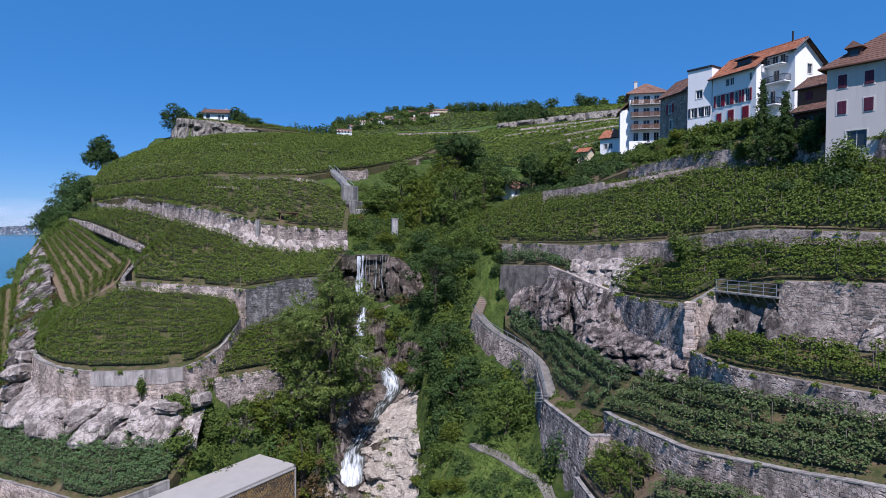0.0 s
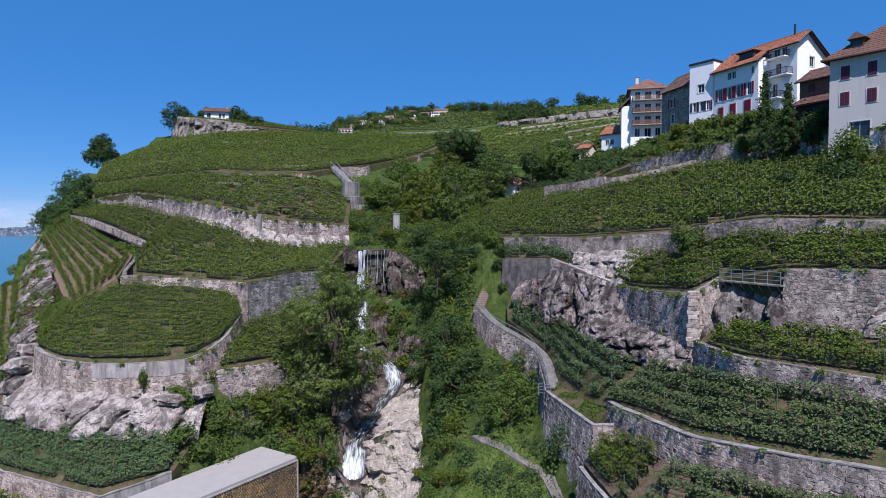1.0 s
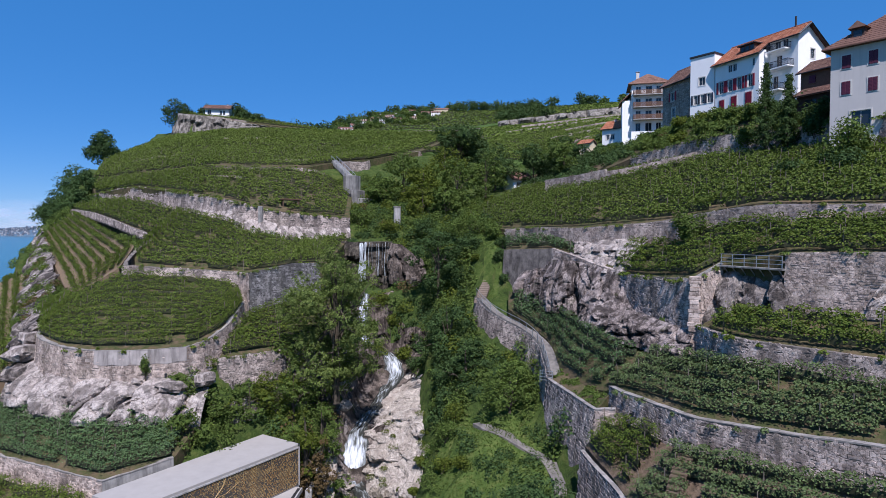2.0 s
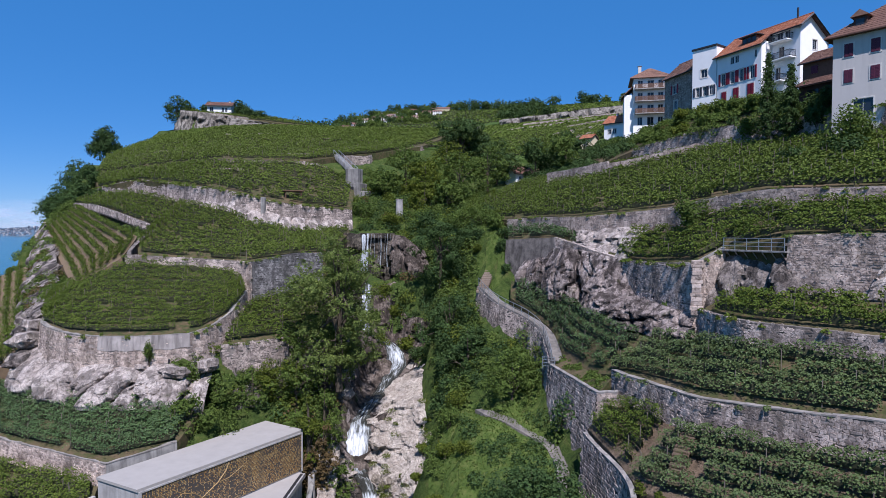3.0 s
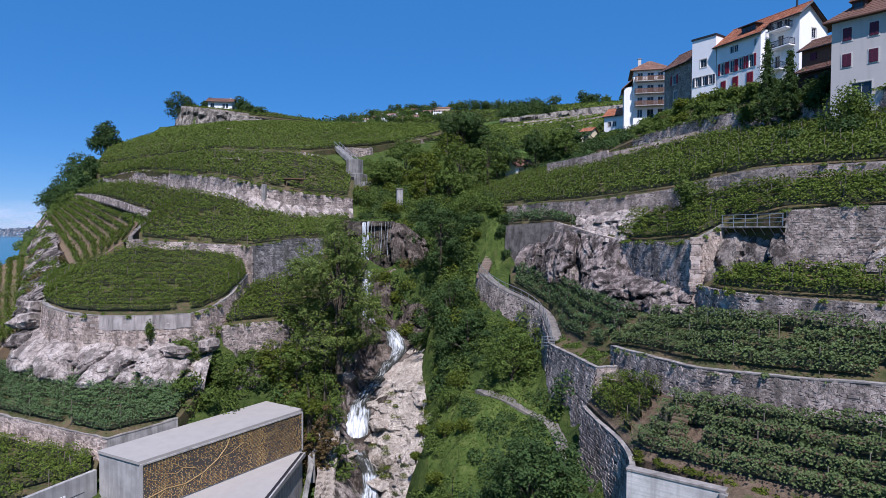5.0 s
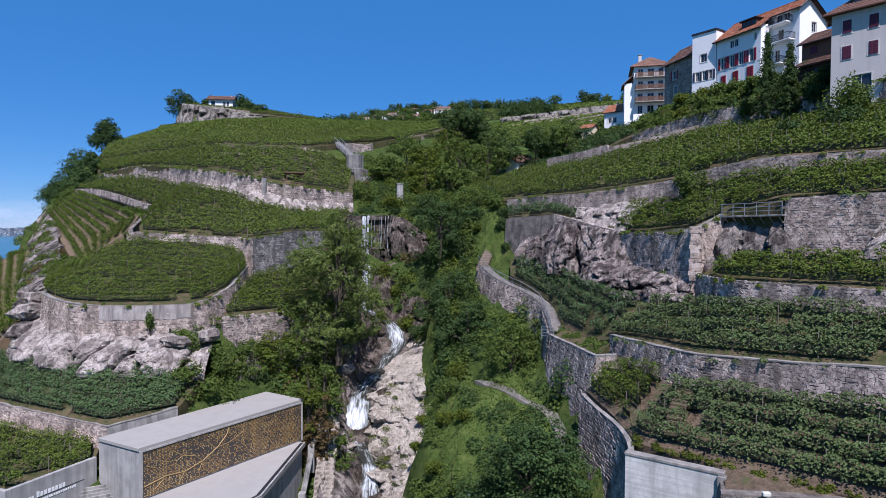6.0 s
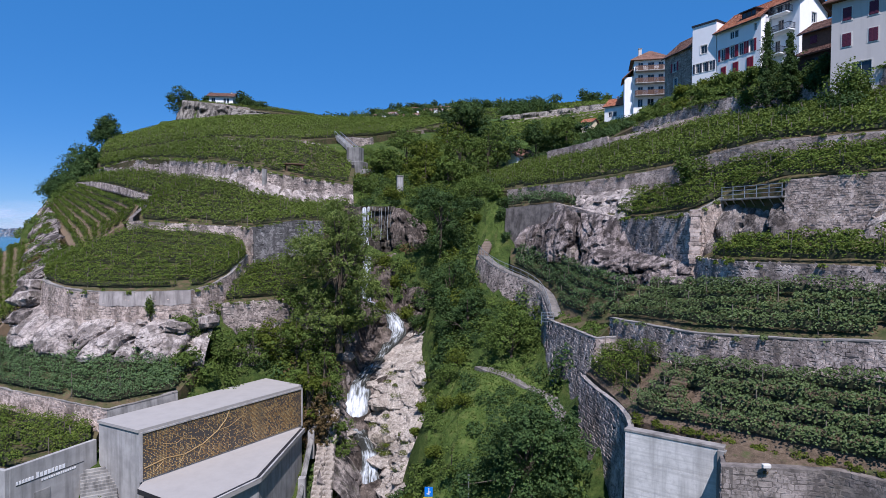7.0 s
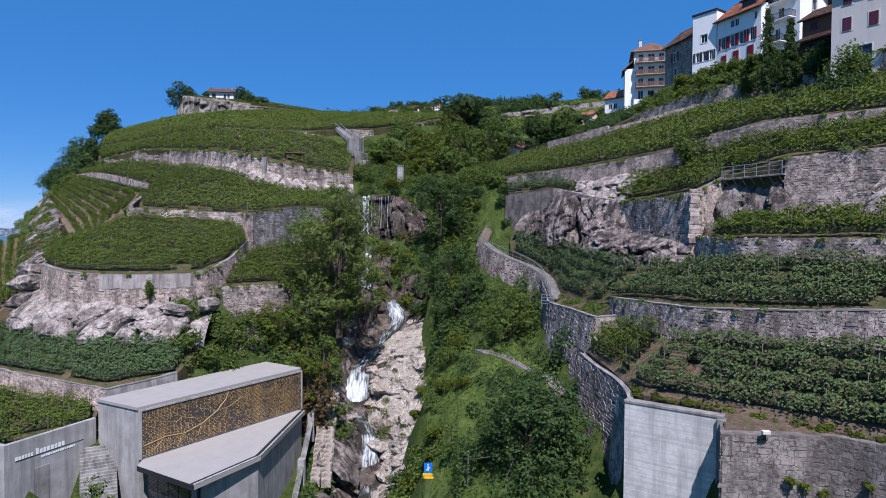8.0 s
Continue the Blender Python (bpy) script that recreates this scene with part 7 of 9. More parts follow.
# ---- stream ----
def stream():
    """The stream below the upper fall: quick dark runs and white steps, with ragged edges."""
    line = curve_pts(STREAM[3:], 0.3, True)
    d = np.gradient(line[:, :2], axis=0)
    n = np.linalg.norm(d, axis=1)
    side = np.stack([d[:, 1], -d[:, 0]], 1) / (n[:, None] + 1e-6)
    s = np.r_[0, np.cumsum(np.linalg.norm(np.diff(line, axis=0), axis=1))]
    w = np.interp(line[:, 1], [30, 64.5, 67, 69, 70.5, 72.8, 74.6, 76.4, 79, 82.5, 86, 88.6, 90, 92, 98], [2.5, 1.3, 1.1, 0.9, 0.9, 1.1, 1.8, 1.2, 1.0, 0.9, 1.0, 1.6, 1.5, 0.9, 0.8])
    steep = -np.gradient(line[:, 2]) / (n + 0.05)
    cols = 13
    V, UV = [], []
    for i in range(len(line)):
        lw = w[i] * (1 + 0.35 * noise.noise(Vector((s[i] * 0.9, 3, 0))))
        rw = w[i] * (1 + 0.35 * noise.noise(Vector((s[i] * 0.9, 9, 0))))
        for c in range(cols):
            t = c / (cols - 1) * 2 - 1
            off = t * (rw if t > 0 else lw) + 0.25 * noise.noise(Vector((s[i] * 0.6, 5, 0)))
            h = 0.22 * (1 - t * t) + 0.30 * noise.fractal(Vector((line[i, 0] + off, line[i, 1], line[i, 2] * 0.4)) * 1.3, 0.8, 2.0, 3)
            V.append((line[i, 0] + side[i, 0] * off, line[i, 1] + side[i, 1] * off - 0.25 * h, line[i, 2] + h))
            UV.append((off * 0.55, s[i] * 0.3))
    k = np.arange(len(line) * cols).reshape(len(line), cols)
    f = np.stack([k[:-1, :-1], k[:-1, 1:], k[1:, 1:], k[1:, :-1]], -1).reshape(-1, 4)
    me = arrays_mesh("stream", V, f, WATER_R, smooth=True)
    drop = np.convolve(np.clip(steep, 0, 2.5), np.ones(5) / 5, mode="same").repeat(cols)
    edge = np.abs(np.tile(np.linspace(-1, 1, cols), len(line)))
    foam = np.clip(0.32 + 0.24 * drop - 0.3 * edge ** 3 + 0.22 * vnoise(np.array(V), 0.7, 3, 4.0), 0, 0.8)
    me.attributes.new("foam", "FLOAT", "POINT").data.foreach_set("value", foam.astype(np.float32))
    uv = me.uv_layers.new(name="UVMap")
    li = np.empty(len(me.loops), np.int32)
    me.loops.foreach_get("vertex_index", li)
    uv.data.foreach_set("uv", np.array(UV, np.float32)[li].ravel())
    tagged(new("stream", me), "mountain stream with white steps and dark quick runs", "stream", kind="structure")


def fall_threads():
    """The upper fall: threads of white water dropping from a dark lip."""
    ob = thing("waterfall", "upper waterfall of white threads over dark rock", "waterfall")
    g = random.Random(9)
    for k, (x, w, h) in enumerate(((-14.2, 0.75, 8.2), (-13.55, 0.45, 8.4), (-12.9, 0.14, 5.2), (-12.35, 0.09, 4.6), (-11.6, 0.06, 4.8), (-11.25, 0.18, 5.6), (-10.6, 0.07, 4.2), (-10.2, 0.15, 5.6), (-9.7, 0.06, 4.4))):
        rows, uvs = [], []
        n = 22
        for i in range(n):
            t = i / (n - 1)
            y = 102.2 - 1.3 * math.sqrt(t) - 0.15 * math.sin(t * 9 + k)
            z = 28.75 - h * t
            ww = w * (0.7 + 0.5 * t) * (1 + 0.25 * math.sin(t * 14 + k * 2))
            for c in range(4):
                s = c / 3 * 2 - 1
                rows.append((x + s * ww / 2 + 0.06 * math.sin(t * 7 + k), y - 0.12 * (1 - s * s), z))
                uvs.append((s * 0.3 + k, t * h * 0.5))
        i = np.arange(n * 4).reshape(n, 4)
        f = np.stack([i[:-1, :-1], i[:-1, 1:], i[1:, 1:], i[1:, :-1]], -1).reshape(-1, 4)
        me = arrays_mesh("water_thread", rows, f, WATER_W, smooth=True)
        me.attributes.new("foam", "FLOAT", "POINT").data.foreach_set("value", np.full(len(rows), 0.6 if w > 0.4 else 0.5, np.float32))
        uv = me.uv_layers.new(name="UVMap")
        idx = np.empty(len(me.loops), np.int32)
        me.loops.foreach_get("vertex_index", idx)
        uv.data.foreach_set("uv", np.array(uvs, np.float32)[idx].ravel())
        mpart("water_thread", me, ob)
    part("lip", prism_bm([(-15.0, 102.0), (-9.0, 102.0), (-9.4, 106.5), (-14.6, 106.5)], 28.0, 28.8), ROCK_WET, ob, "dark wet ledge of the waterfall")


def stream_bed():
    """Wet mossy rock on both sides of the water."""
    line = curve_pts(STREAM[3:], 0.5, True)
    d = np.gradient(line[:, :2], axis=0)
    side = np.stack([d[:, 1], -d[:, 0]], 1) / (np.linalg.norm(d, axis=1)[:, None] + 1e-6)
    offs = np.linspace(-4.6, 4.6, 24)
    V = []
    for q, w in zip(line, side):
        for a in offs:
            x, y = q[0] + w[0] * a, q[1] + w[1] * a
            g = gz(x, y)
            z = q[2] - 0.35 + 0.30 * max(0.0, abs(a) - 1.2)
            edge = min(1.0, max(0.0, (abs(a) - 3.4) / 1.2))
            z = max(z, g + 0.12) * (1 - edge) + (g - 0.5) * edge
            h = noise.fractal(Vector((x, y, z * 0.6)) * 0.55, 0.8, 2.1, 4) + 0.5 * noise.voronoi(Vector((x, y, z)) * 0.8)[0][0]
            V.append((x, y, z + 0.45 * h * min(1.0, abs(a) / 1.8)))
    k = np.arange(len(V)).reshape(len(line), len(offs))
    f = np.stack([k[:-1, :-1], k[:-1, 1:], k[1:, 1:], k[1:, :-1]], -1).reshape(-1, 4)
    tagged(new("stream_bed", arrays_mesh("stream_bed", V, f, ROCK_B)), "brown mossy rock along the stream", "rock", kind="structure")


stream_bed()
stream()
fall_threads()


def boulder(x, y, z, sx, sy, sz, turn, mat, seed, label="pale angular boulder beside the stream", group="boulders along the stream"):
    bm = bmesh.new()
    bmesh.ops.create_icosphere(bm, subdivisions=3, radius=1.0)
    for v in bm.verts:
        p = v.co * 1.0
        q = Vector((round(p.x * 1.6) / 1.6, round(p.y * 1.6) / 1.6, round(p.z * 1.4) / 1.4))
        v.co = p.lerp(q, 0.45) * (1 + 0.28 * noise.fractal(p * 1.4 + Vector((seed, 0, 0)), 1.0, 2.0, 4))
        v.co.x, v.co.y, v.co.z = v.co.x * sx, v.co.y * sy, v.co.z * sz
    me = bpy.data.meshes.new("boulder")
    bm.to_mesh(me)
    bm.free()
    me.materials.append(mat)
    ob = new("boulder", me)
    ob.matrix_basis = pose(x, y, z, 8 * math.sin(seed), 10 * math.cos(seed * 2), turn)
    return tagged(ob, label, "boulder", group)


# ---- rocks of the stream ----
BED_LOW = [(-5.4, 88.4, 9.2), (-6.8, 86.0, 7.9), (-8.2, 82.5, 6.7), (-9.3, 79.2, 5.8), (-9.8, 76.4, 4.8), (-9.6, 73.0, 0.8), (-8.6, 70.5, -0.4), (-7.2, 67.5, -2.4), (-6.4, 62.0, -5.2)]
BED_TOP = [(-3.2, 88.6, 10.9), (-2.6, 85.5, 10.4), (-2.2, 82.0, 10.0), (-1.9, 78.5, 9.6), (-1.7, 75.0, 8.8), (-1.5, 72.0, 6.8), (-1.4, 69.0, 4.4), (-1.6, 65.0, 2.0), (-2.0, 60.0, 0.0)]
rock_face("rock_slab", "pale stepped bedrock slabs beside the stream", BED_LOW, BED_TOP, ROCK_W, 0.6, 0.17, -0.15, 31.0, 0.95, steep=0.9, block=12.0, tall=0.8, broken=2.6, slant=2.0)
rock_face("rock_gorge_wall", "brown streaked rock wall at the head of the slab", [(-7.0, 91.2, 10.5), (-4.6, 89.6, 9.4), (-2.2, 88.4, 9.4)], [(-7.0, 93.0, 15.6), (-4.4, 91.4, 16.2), (-1.8, 90.0, 15.6)], ROCK_B, 0.5, 0.2, 0.1, 71.0, 1.3)
rock_face("rock_west_bank", "mossy rock on the west side of the stream", [(-9.6, 62.0, -5.0), (-10.0, 66.5, -3.6), (-12.2, 70.5, 0.6), (-13.2, 74.0, 3.6), (-13.0, 79.0, 8.2), (-13.0, 86.0, 14.0)], [(-13.6, 60.5, -1.2), (-13.8, 66.0, 1.6), (-15.2, 71.0, 5.0), (-16.2, 75.0, 8.2), (-16.2, 80.0, 12.0), (-16.0, 88.0, 17.5)][::1], ROCK_D, 0.9, 0.45, -0.2, 37.0)
rr = random.Random(21)
for k in range(46):
    t = k / 45
    y = 79 - 20 * t
    sx_ = np.interp(y, [50, 64.5, 68.8, 70.5, 72.8, 76.4, 79.2, 82.5, 86], [-9.5, -8.85, -9.2, -10.0, -11.3, -11.55, -10.85, -9.7, -8.65])
    sz_ = np.interp(y, [50, 64.5, 66.8, 68.8, 70.5, 72.8, 74.8, 79.2, 86], [-6.5, -5.4, -3.5, -1.0, -0.25, 0.4, 4.0, 5.7, 7.9])
    side = rr.choice((1, 1, 1, -1))
    off = side * rr.uniform(1.5, 5.2 if side > 0 else 3.2)
    size = rr.uniform(0.4, 1.25)
    z = max(sz_, gz(sx_ + off, y)) + 0.25 * abs(off) * 0.4
    boulder(sx_ + off, y, z, size * rr.uniform(0.9, 1.6), size * rr.uniform(0.8, 1.3), size * rr.uniform(0.45, 0.8), rr.uniform(0, 180), rr.choice((ROCK_W, ROCK_W, ROCK_M)), k * 3.7)

for x, y, z, sx, sy, sz, turn, m, sd in ((-49.6, 70.6, 16.2, 1.9, 1.6, 1.1, 30, ROCK_L, 4.1), (-48.8, 69.0, 14.3, 2.1, 1.5, 0.9, 70, ROCK_D, 8.3), (-50.6, 71.2, 13.6, 1.8, 1.4, 1.0, 10, ROCK_L, 6.6), (-50.2, 72.6, 17.6, 1.3, 1.2, 0.9, 50, ROCK_L, 2.7), (-29.6, 64.5, 14.0, 1.5, 1.1, 0.7, 15, ROCK_L, 9.2), (-26.7, 66.2, 14.3, 1.3, 1.0, 0.8, 65, ROCK_L, 5.5)):
    boulder(x, y, z, sx, sy, sz, turn, m, sd, "weathered boulder beside the curved wall", "boulders by the curved wall")

def quoins():
    """Squared corner stones where the crag wall turns towards the balcony."""
    ob = thing("wall_corner", "pale squared corner stones of the crag wall", "wall", kind="structure")
    g, z = random.Random(14), 19.2
    while z < 26.2:
        h = g.uniform(0.3, 0.46)
        w, d, off = g.uniform(0.75, 1.15), g.uniform(0.7, 1.0), 0.085 * (26.3 - z)
        b = part("corner_stone", box_bm(-w / 2, w / 2, -d / 2, d / 2, 0.0, h - 0.015, 0.03), STONE_L, ob)
        b.matrix_basis = pose(22.5 - 0.45 * off, 55.15 - 0.9 * off, z, 0, 0, -30 + g.uniform(-3, 3))
        z += h


quoins()

# ---- vines, nearest first ----
vines(S_R5, "green grapevine rows with patches of bare soil", 1.3, "u", 1.55, 0.185, 185, VINE_SPRAY, u=(0.29, 0.99), v=(0.0, 0.99), gaps=0.03, width=0.8)
vines(S_R5, "bushy vine rows beside the dirt steps", 1.3, "u", 1.9, 0.18, 150, u=(0.02, 0.24), v=(0.0, 0.98), width=0.6)
vines(S_M, "netted blue-green grapevine rows", 1.4, "u", 1.5, 0.2, 95, VINE_BLUE, u=(0.03, 0.47), v=(0.03, 0.97), gaps=0.06, width=0.55)
vines(S_M, "dense green grapevine rows above a wall", 1.3, "u", 1.6, 0.195, 140, VINE_SPRAY, u=(0.49, 0.99), v=(0.02, 0.98), gaps=0.02, width=0.66)
vines(S_O, "dense green grapevine hedge under the balcony", 1.0, "u", 1.6, 0.21, 100, u=(0.06, 0.99), v=(0.02, 0.9), width=0.42)
vines(S_N, "netted blue-green grapevine rows", 1.3, "u", 1.4, 0.28, 40, VINE_BLUE)
vines(S_P, "leafy grapevine rows between two walls", 1.25, "u", 1.5, 0.21, 105, u=(0.17, 0.99), v=(0.0, 0.97))
vines(S_T, VL, 1.45, "u", 1.5, 0.32, 34, VINE_FAR, v=(0.005, 0.98))
vines(S_L00, VL, 1.35, "u", 1.45, 0.19, 105, u=(0.02, 0.985), v=(0.02, 0.97), width=0.6)
vines(S_L0, "dense netted blue-green grapevine rows", 1.3, "u", 1.5, 0.195, 115, VINE_BLUE, u=(0.03, 0.985), v=(0.03, 0.97), width=0.62, gaps=0.02)
vines(S_L1, "dense green grapevine rows inside the curved wall", 1.3, "u", 1.4, 0.2, 90, u=(0.02, 0.98), v=(0.0, 0.97), width=0.42, gaps=0.03)
vines(S_C2, VL, 1.3, "u", 1.5, 0.24, 60, v=(0.01, 0.97))
vines(S_E, "grapevine rows with bare earth between on a steep slope", 1.55, "u", 1.2, 0.26, 80, VINE_FAR, u=(0.03, 0.985), v=(0.03, 0.99), width=0.62)
vines(S_Z, "grapevine rows running up the slope above the lake", 1.7, "u", 1.2, 0.26, 80, VINE_FAR, width=0.68)
vines(S_F1, VL, 1.5, "u", 1.4, 0.36, 24, VINE_FAR)
vines(S_F, VL, 1.4, "u", 1.4, 0.28, 44, VINE_FAR, v=(0.01, 0.97))
vines(S_G, VL, 1.6, "u", 1.4, 0.36, 26, VINE_FAR, v=(0.005, 0.98))
vines(S_H1, VL, 1.8, "u", 1.4, 0.42, 19, VINE_FAR, v=(0.02, 0.98))
vines(S_H2, VL, 2.3, "u", 1.4, 0.5, 14, VINE_FAR, v=(0.02, 0.98), stakes=False, width=0.35)
vines(S_TOP, VL, 2.2, "u", 1.4, 0.5, 12, VINE_FAR, stakes=False, width=0.35)
vines(S_W, VL, 3.0, "u", 1.5, 0.65, 8, VINE_FAR, stakes=False, width=0.5)
vines(S_X, "far vineyard rows on the opposite slope", 5.5, "u", 1.8, 1.6, 1.3, VINE_FAR, stakes=False, width=0.9)
vines(S_Y, "far vineyard rows on the opposite slope", 8.0, "u", 2.0, 2.0, 1.0, VINE_FAR, stakes=False, width=1.2)

# ---- trees and shrubs ----
tree("tall airy ash tree beside the waterfall", -13.6, 74.0, 10.0, 19.4, 6.6, 22000, 0.28, LEAF_ASH, crown_from=0.03, clumps=90)
tree("dark dense tree above the stream", -1.2, 92.0, 21.0, 10.5, 4.2, 5200, 0.32, LEAF_DARK, crown_from=0.08, clumps=26)
tree("dark leafy tree in the gorge", 0.0, 81.0, 10.0, 12.0, 4.2, 5200, 0.30, LEAF_DARK, crown_from=0.05, clumps=26)
tree("leafy tree over the garden path", 2.2, 73.6, 9.0, 9.0, 3.8, 6000, 0.28, LEAF_DARK, crown_from=0.05, clumps=28)
tree("round dense tree beside the tall wall", 6.9, 66.6, 8.6, 7.4, 3.3, 5000, 0.26, LEAF_MID, crown_from=0.12, clumps=24)
tree("large spreading tree at the foot of the slope", 6.0, 46.5, 0.0, 11.0, 5.8, 17000, 0.26, LEAF_DARK, crown_from=0.06, clumps=70)
tree("slender young tree on the grass", 0.2, 52.0, 1.5, 4.4, 1.3, 700, 0.22, LEAF_MID, crown_from=0.3, clumps=10)
tree("tall dark tree on the ridge of the gully", 3.6, 150.0, 41.0, 17.4, 6.8, 9000, 0.55, LEAF_DARK, crown_from=0.1, clumps=34)
for x, y, z, h, r, m in ((-9, 131, 34, 13, 5.0, LEAF_MID), (-4.5, 126, 34, 11, 4.8, LEAF_YEL), (2.5, 128, 35, 12, 5, LEAF_MID), (9, 134, 37, 11, 4.6, LEAF_MID), (-12.6, 123, 34, 8, 3.0, LEAF_MID), (-4.4, 120, 32, 7.5, 3.4, LEAF_YEL), (0, 117, 32, 7.5, 3.6, LEAF_MID), (12, 145, 40, 11, 5, LEAF_DARK), (21, 144, 42, 9, 4.6, LEAF_DARK), (27, 138, 43, 8, 4.2, LEAF_MID), (-10, 145, 40, 10, 4.5, LEAF_MID), (0, 142, 39, 12, 5, LEAF_YEL), (30, 150, 46, 8, 4.5, LEAF_DARK)):
    tree("leafy tree in the wooded gully", x, y, z, h, r, 2600, 0.48, m, crown_from=0.08, clumps=20)
tree("round dark tree on the shoulder of the hill", -121.9, 218, 54.0, 11.5, 5.0, 6500, 0.6, LEAF_DARK, crown_from=0.04, clumps=34, dense=1.4)
for x, y, z, h, r in ((-97, 160, 32, 14, 6), (-93, 152, 30, 11, 5.5), (-101, 168, 34, 14, 6), (-92, 146, 29, 9, 5), (-99, 156, 27, 12, 6), (-88, 143, 31, 7, 3.5)):
    tree("dense dark tree on the lakeside ridge", x, y, z, h, r, 4200, 0.5, LEAF_DARK, crown_from=0.03, clumps=30, dense=1.35)
for x, y, z, h, r in ((-111, 252, 73, 11, 4.2), (-109, 256, 76, 8, 4.0), (-88, 262, 78.5, 6.5, 3.2), (-84, 258, 77, 4.5, 3.0), (-79, 258, 76.5, 3.5, 3.2), (-104, 268, 79, 7, 3)):
    tree("dark garden tree on the hilltop", x, y, z, h, r, 1800, 0.6, LEAF_DARK, crown_from=0.0, clumps=22, dense=1.35)
for x, y, z, h, r in ((44.6, 85.2, 42.8, 11.4, 1.7), (46.6, 83.0, 42.6, 9.4, 1.5)):
    conifer("slim dark conifer against the white house", x, y, z, h, r * 1.15)
for x, y, r, h, m in ((40.0, 104.5, 2.4, 4.6, LEAF_YEL), (42.5, 101.5, 2.2, 4.2, LEAF_MID), (42.2, 97.5, 2.4, 4.5, LEAF_MID), (45.0, 95.0, 2.2, 4.0, LEAF_DARK), (45.0, 90.5, 2.2, 4.5, LEAF_MID), (48.0, 88.0, 2.0, 4.0, LEAF_DARK), (38.5, 108.0, 2.0, 3.2, LEAF_MID), (37.0, 113.0, 2.4, 3.6, LEAF_MID), (39.0, 119.0, 2.4, 3.2, LEAF_MID), (38.0, 127.0, 2.6, 3.4, LEAF_DARK), (36.0, 133.0, 2.5, 3.6, LEAF_MID), (48.4, 80.0, 2.0, 3.6, LEAF_DARK), (49.0, 75.0, 2.0, 3.4, LEAF_MID), (50.5, 84.0, 2.2, 4.0, LEAF_DARK), (40.6, 111.5, 1.8, 3.0, LEAF_DRY)):
    shrub("leafy garden shrub on the terrace under the houses", x, y, max(gz(x, y) + 0.9, 43.0), r, h * 0.8, 900, 0.34, m, group="garden shrubs under the houses")
shrub("large feathery shrub at the vineyard edge", 43.4, 66.0, 38.2, 2.9, 4.8, 2200, 0.3, LEAF_MID)
shrub("dark leafy shrub among the vines", 41.5, 64.5, 37.0, 2.6, 2.8, 1400, 0.3, LEAF_DARK)
shrub("dark leafy shrub among the vines", 38.0, 67.5, 36.4, 2.4, 2.2, 1200, 0.3, LEAF_DARK)
shrub("round bush growing at the wall", 25.2, 63.0, 29.4, 1.7, 3.6, 1500, 0.24, LEAF_MID)
shrub("tuft of ivy hanging from the curved wall", -32.6, 65.0, 14.6, 0.7, 2.6, 420, 0.2, LEAF_MID)

thicket("dense garden greenery on the bank under the houses", [(*(q := S_U.at(tu, tv)), 1.3 + 0.6 * math.sin(k), 1.1 + 0.6 * math.cos(k * 1.7)) for k, (tu, tv) in enumerate((float(x), float(y)) for x, y in zip(np.random.default_rng(3).uniform(0.02, 0.98, 190), np.random.default_rng(4).uniform(0.16, 0.98, 190)))], LEAF_MID, 150, 0.34)
thicket("low greenery on the bank behind the hut", [(*S_V.at(tu, tv), 1.6, 1.4) for tu, tv in zip(np.random.default_rng(5).uniform(0.02, 0.98, 110), np.random.default_rng(6).uniform(0.02, 0.95, 110))], LEAF_DARK, 130, 0.4)
for x, y, r, h, m in ((43.6, 104.0, 1.8, 3.4, LEAF_YEL), (44.6, 101.0, 1.9, 3.6, LEAF_MID), (46.0, 98.0, 2.0, 3.8, LEAF_MID), (47.4, 94.5, 2.0, 3.6, LEAF_MID), (49.0, 91.0, 2.0, 4.4, LEAF_DARK), (41.6, 108.0, 2.0, 3.4, LEAF_YEL), (41.0, 116.0, 1.8, 2.8, LEAF_MID), (50.0, 87.0, 2.2, 5.0, LEAF_DARK), (50.4, 81.0, 2.4, 4.2, LEAF_DARK)):
    u = min(np.linspace(0, 1, 60), key=lambda t: abs(S_U.at(t, 0.6)[1] - y))
    shrub("tall leafy garden shrub close to the houses", x, y, float(S_U.at(u, 0.6)[2]) - 0.3, r, h * 0.72, 1100, 0.34, m, group="garden shrubs under the houses")

# growth hanging over the wall tops, cushions on the bedrock
fg = random.Random(31)


def fringe(label, line, mat, every=0.9, share=0.6, r=(0.25, 0.6), leaf=0.2):
    """Shoots and weeds hanging over the top of a wall."""
    p = curve_pts(line, every)
    o = outward(p)
    thicket(label, [(x - a * fg.uniform(-0.15, 0.5), y - b * fg.uniform(-0.15, 0.5), z - fg.uniform(0.0, 0.35), fg.uniform(*r), fg.uniform(*r) * 0.9) for (x, y, z), (a, b) in zip(p[:, :3], o) if fg.random() < share], mat, 150, leaf, "wall_growth")


fringe("vine shoots and weeds hanging over the long upper wall", L3, VINE_FAR, 1.1, 0.75, (0.4, 0.9), 0.28)
fringe("vine shoots along the top of the curved wall", L1, VINE, 1.0, 0.45)
fringe("weeds along the middle wall", L2, VINE, 1.0, 0.5)
fringe("vine shoots over the rendered wall", C2, VINE, 0.9, 0.6)
fringe("leafy shoots over the long east wall", RW, VINE_FAR, 0.8, 0.45, (0.2, 0.5))
fringe("leafy shoots over the terrace wall", R3, VINE, 0.7, 0.5, (0.2, 0.4))
fringe("sparse weeds on the terrace wall", R4, VINE_SPRAY, 0.9, 0.4, (0.2, 0.4), 0.16)
fringe("ivy and shoots over the crag wall", R2 + [(25.3, 55.8, 27.7)], VINE, 0.7, 0.6, (0.25, 0.55))
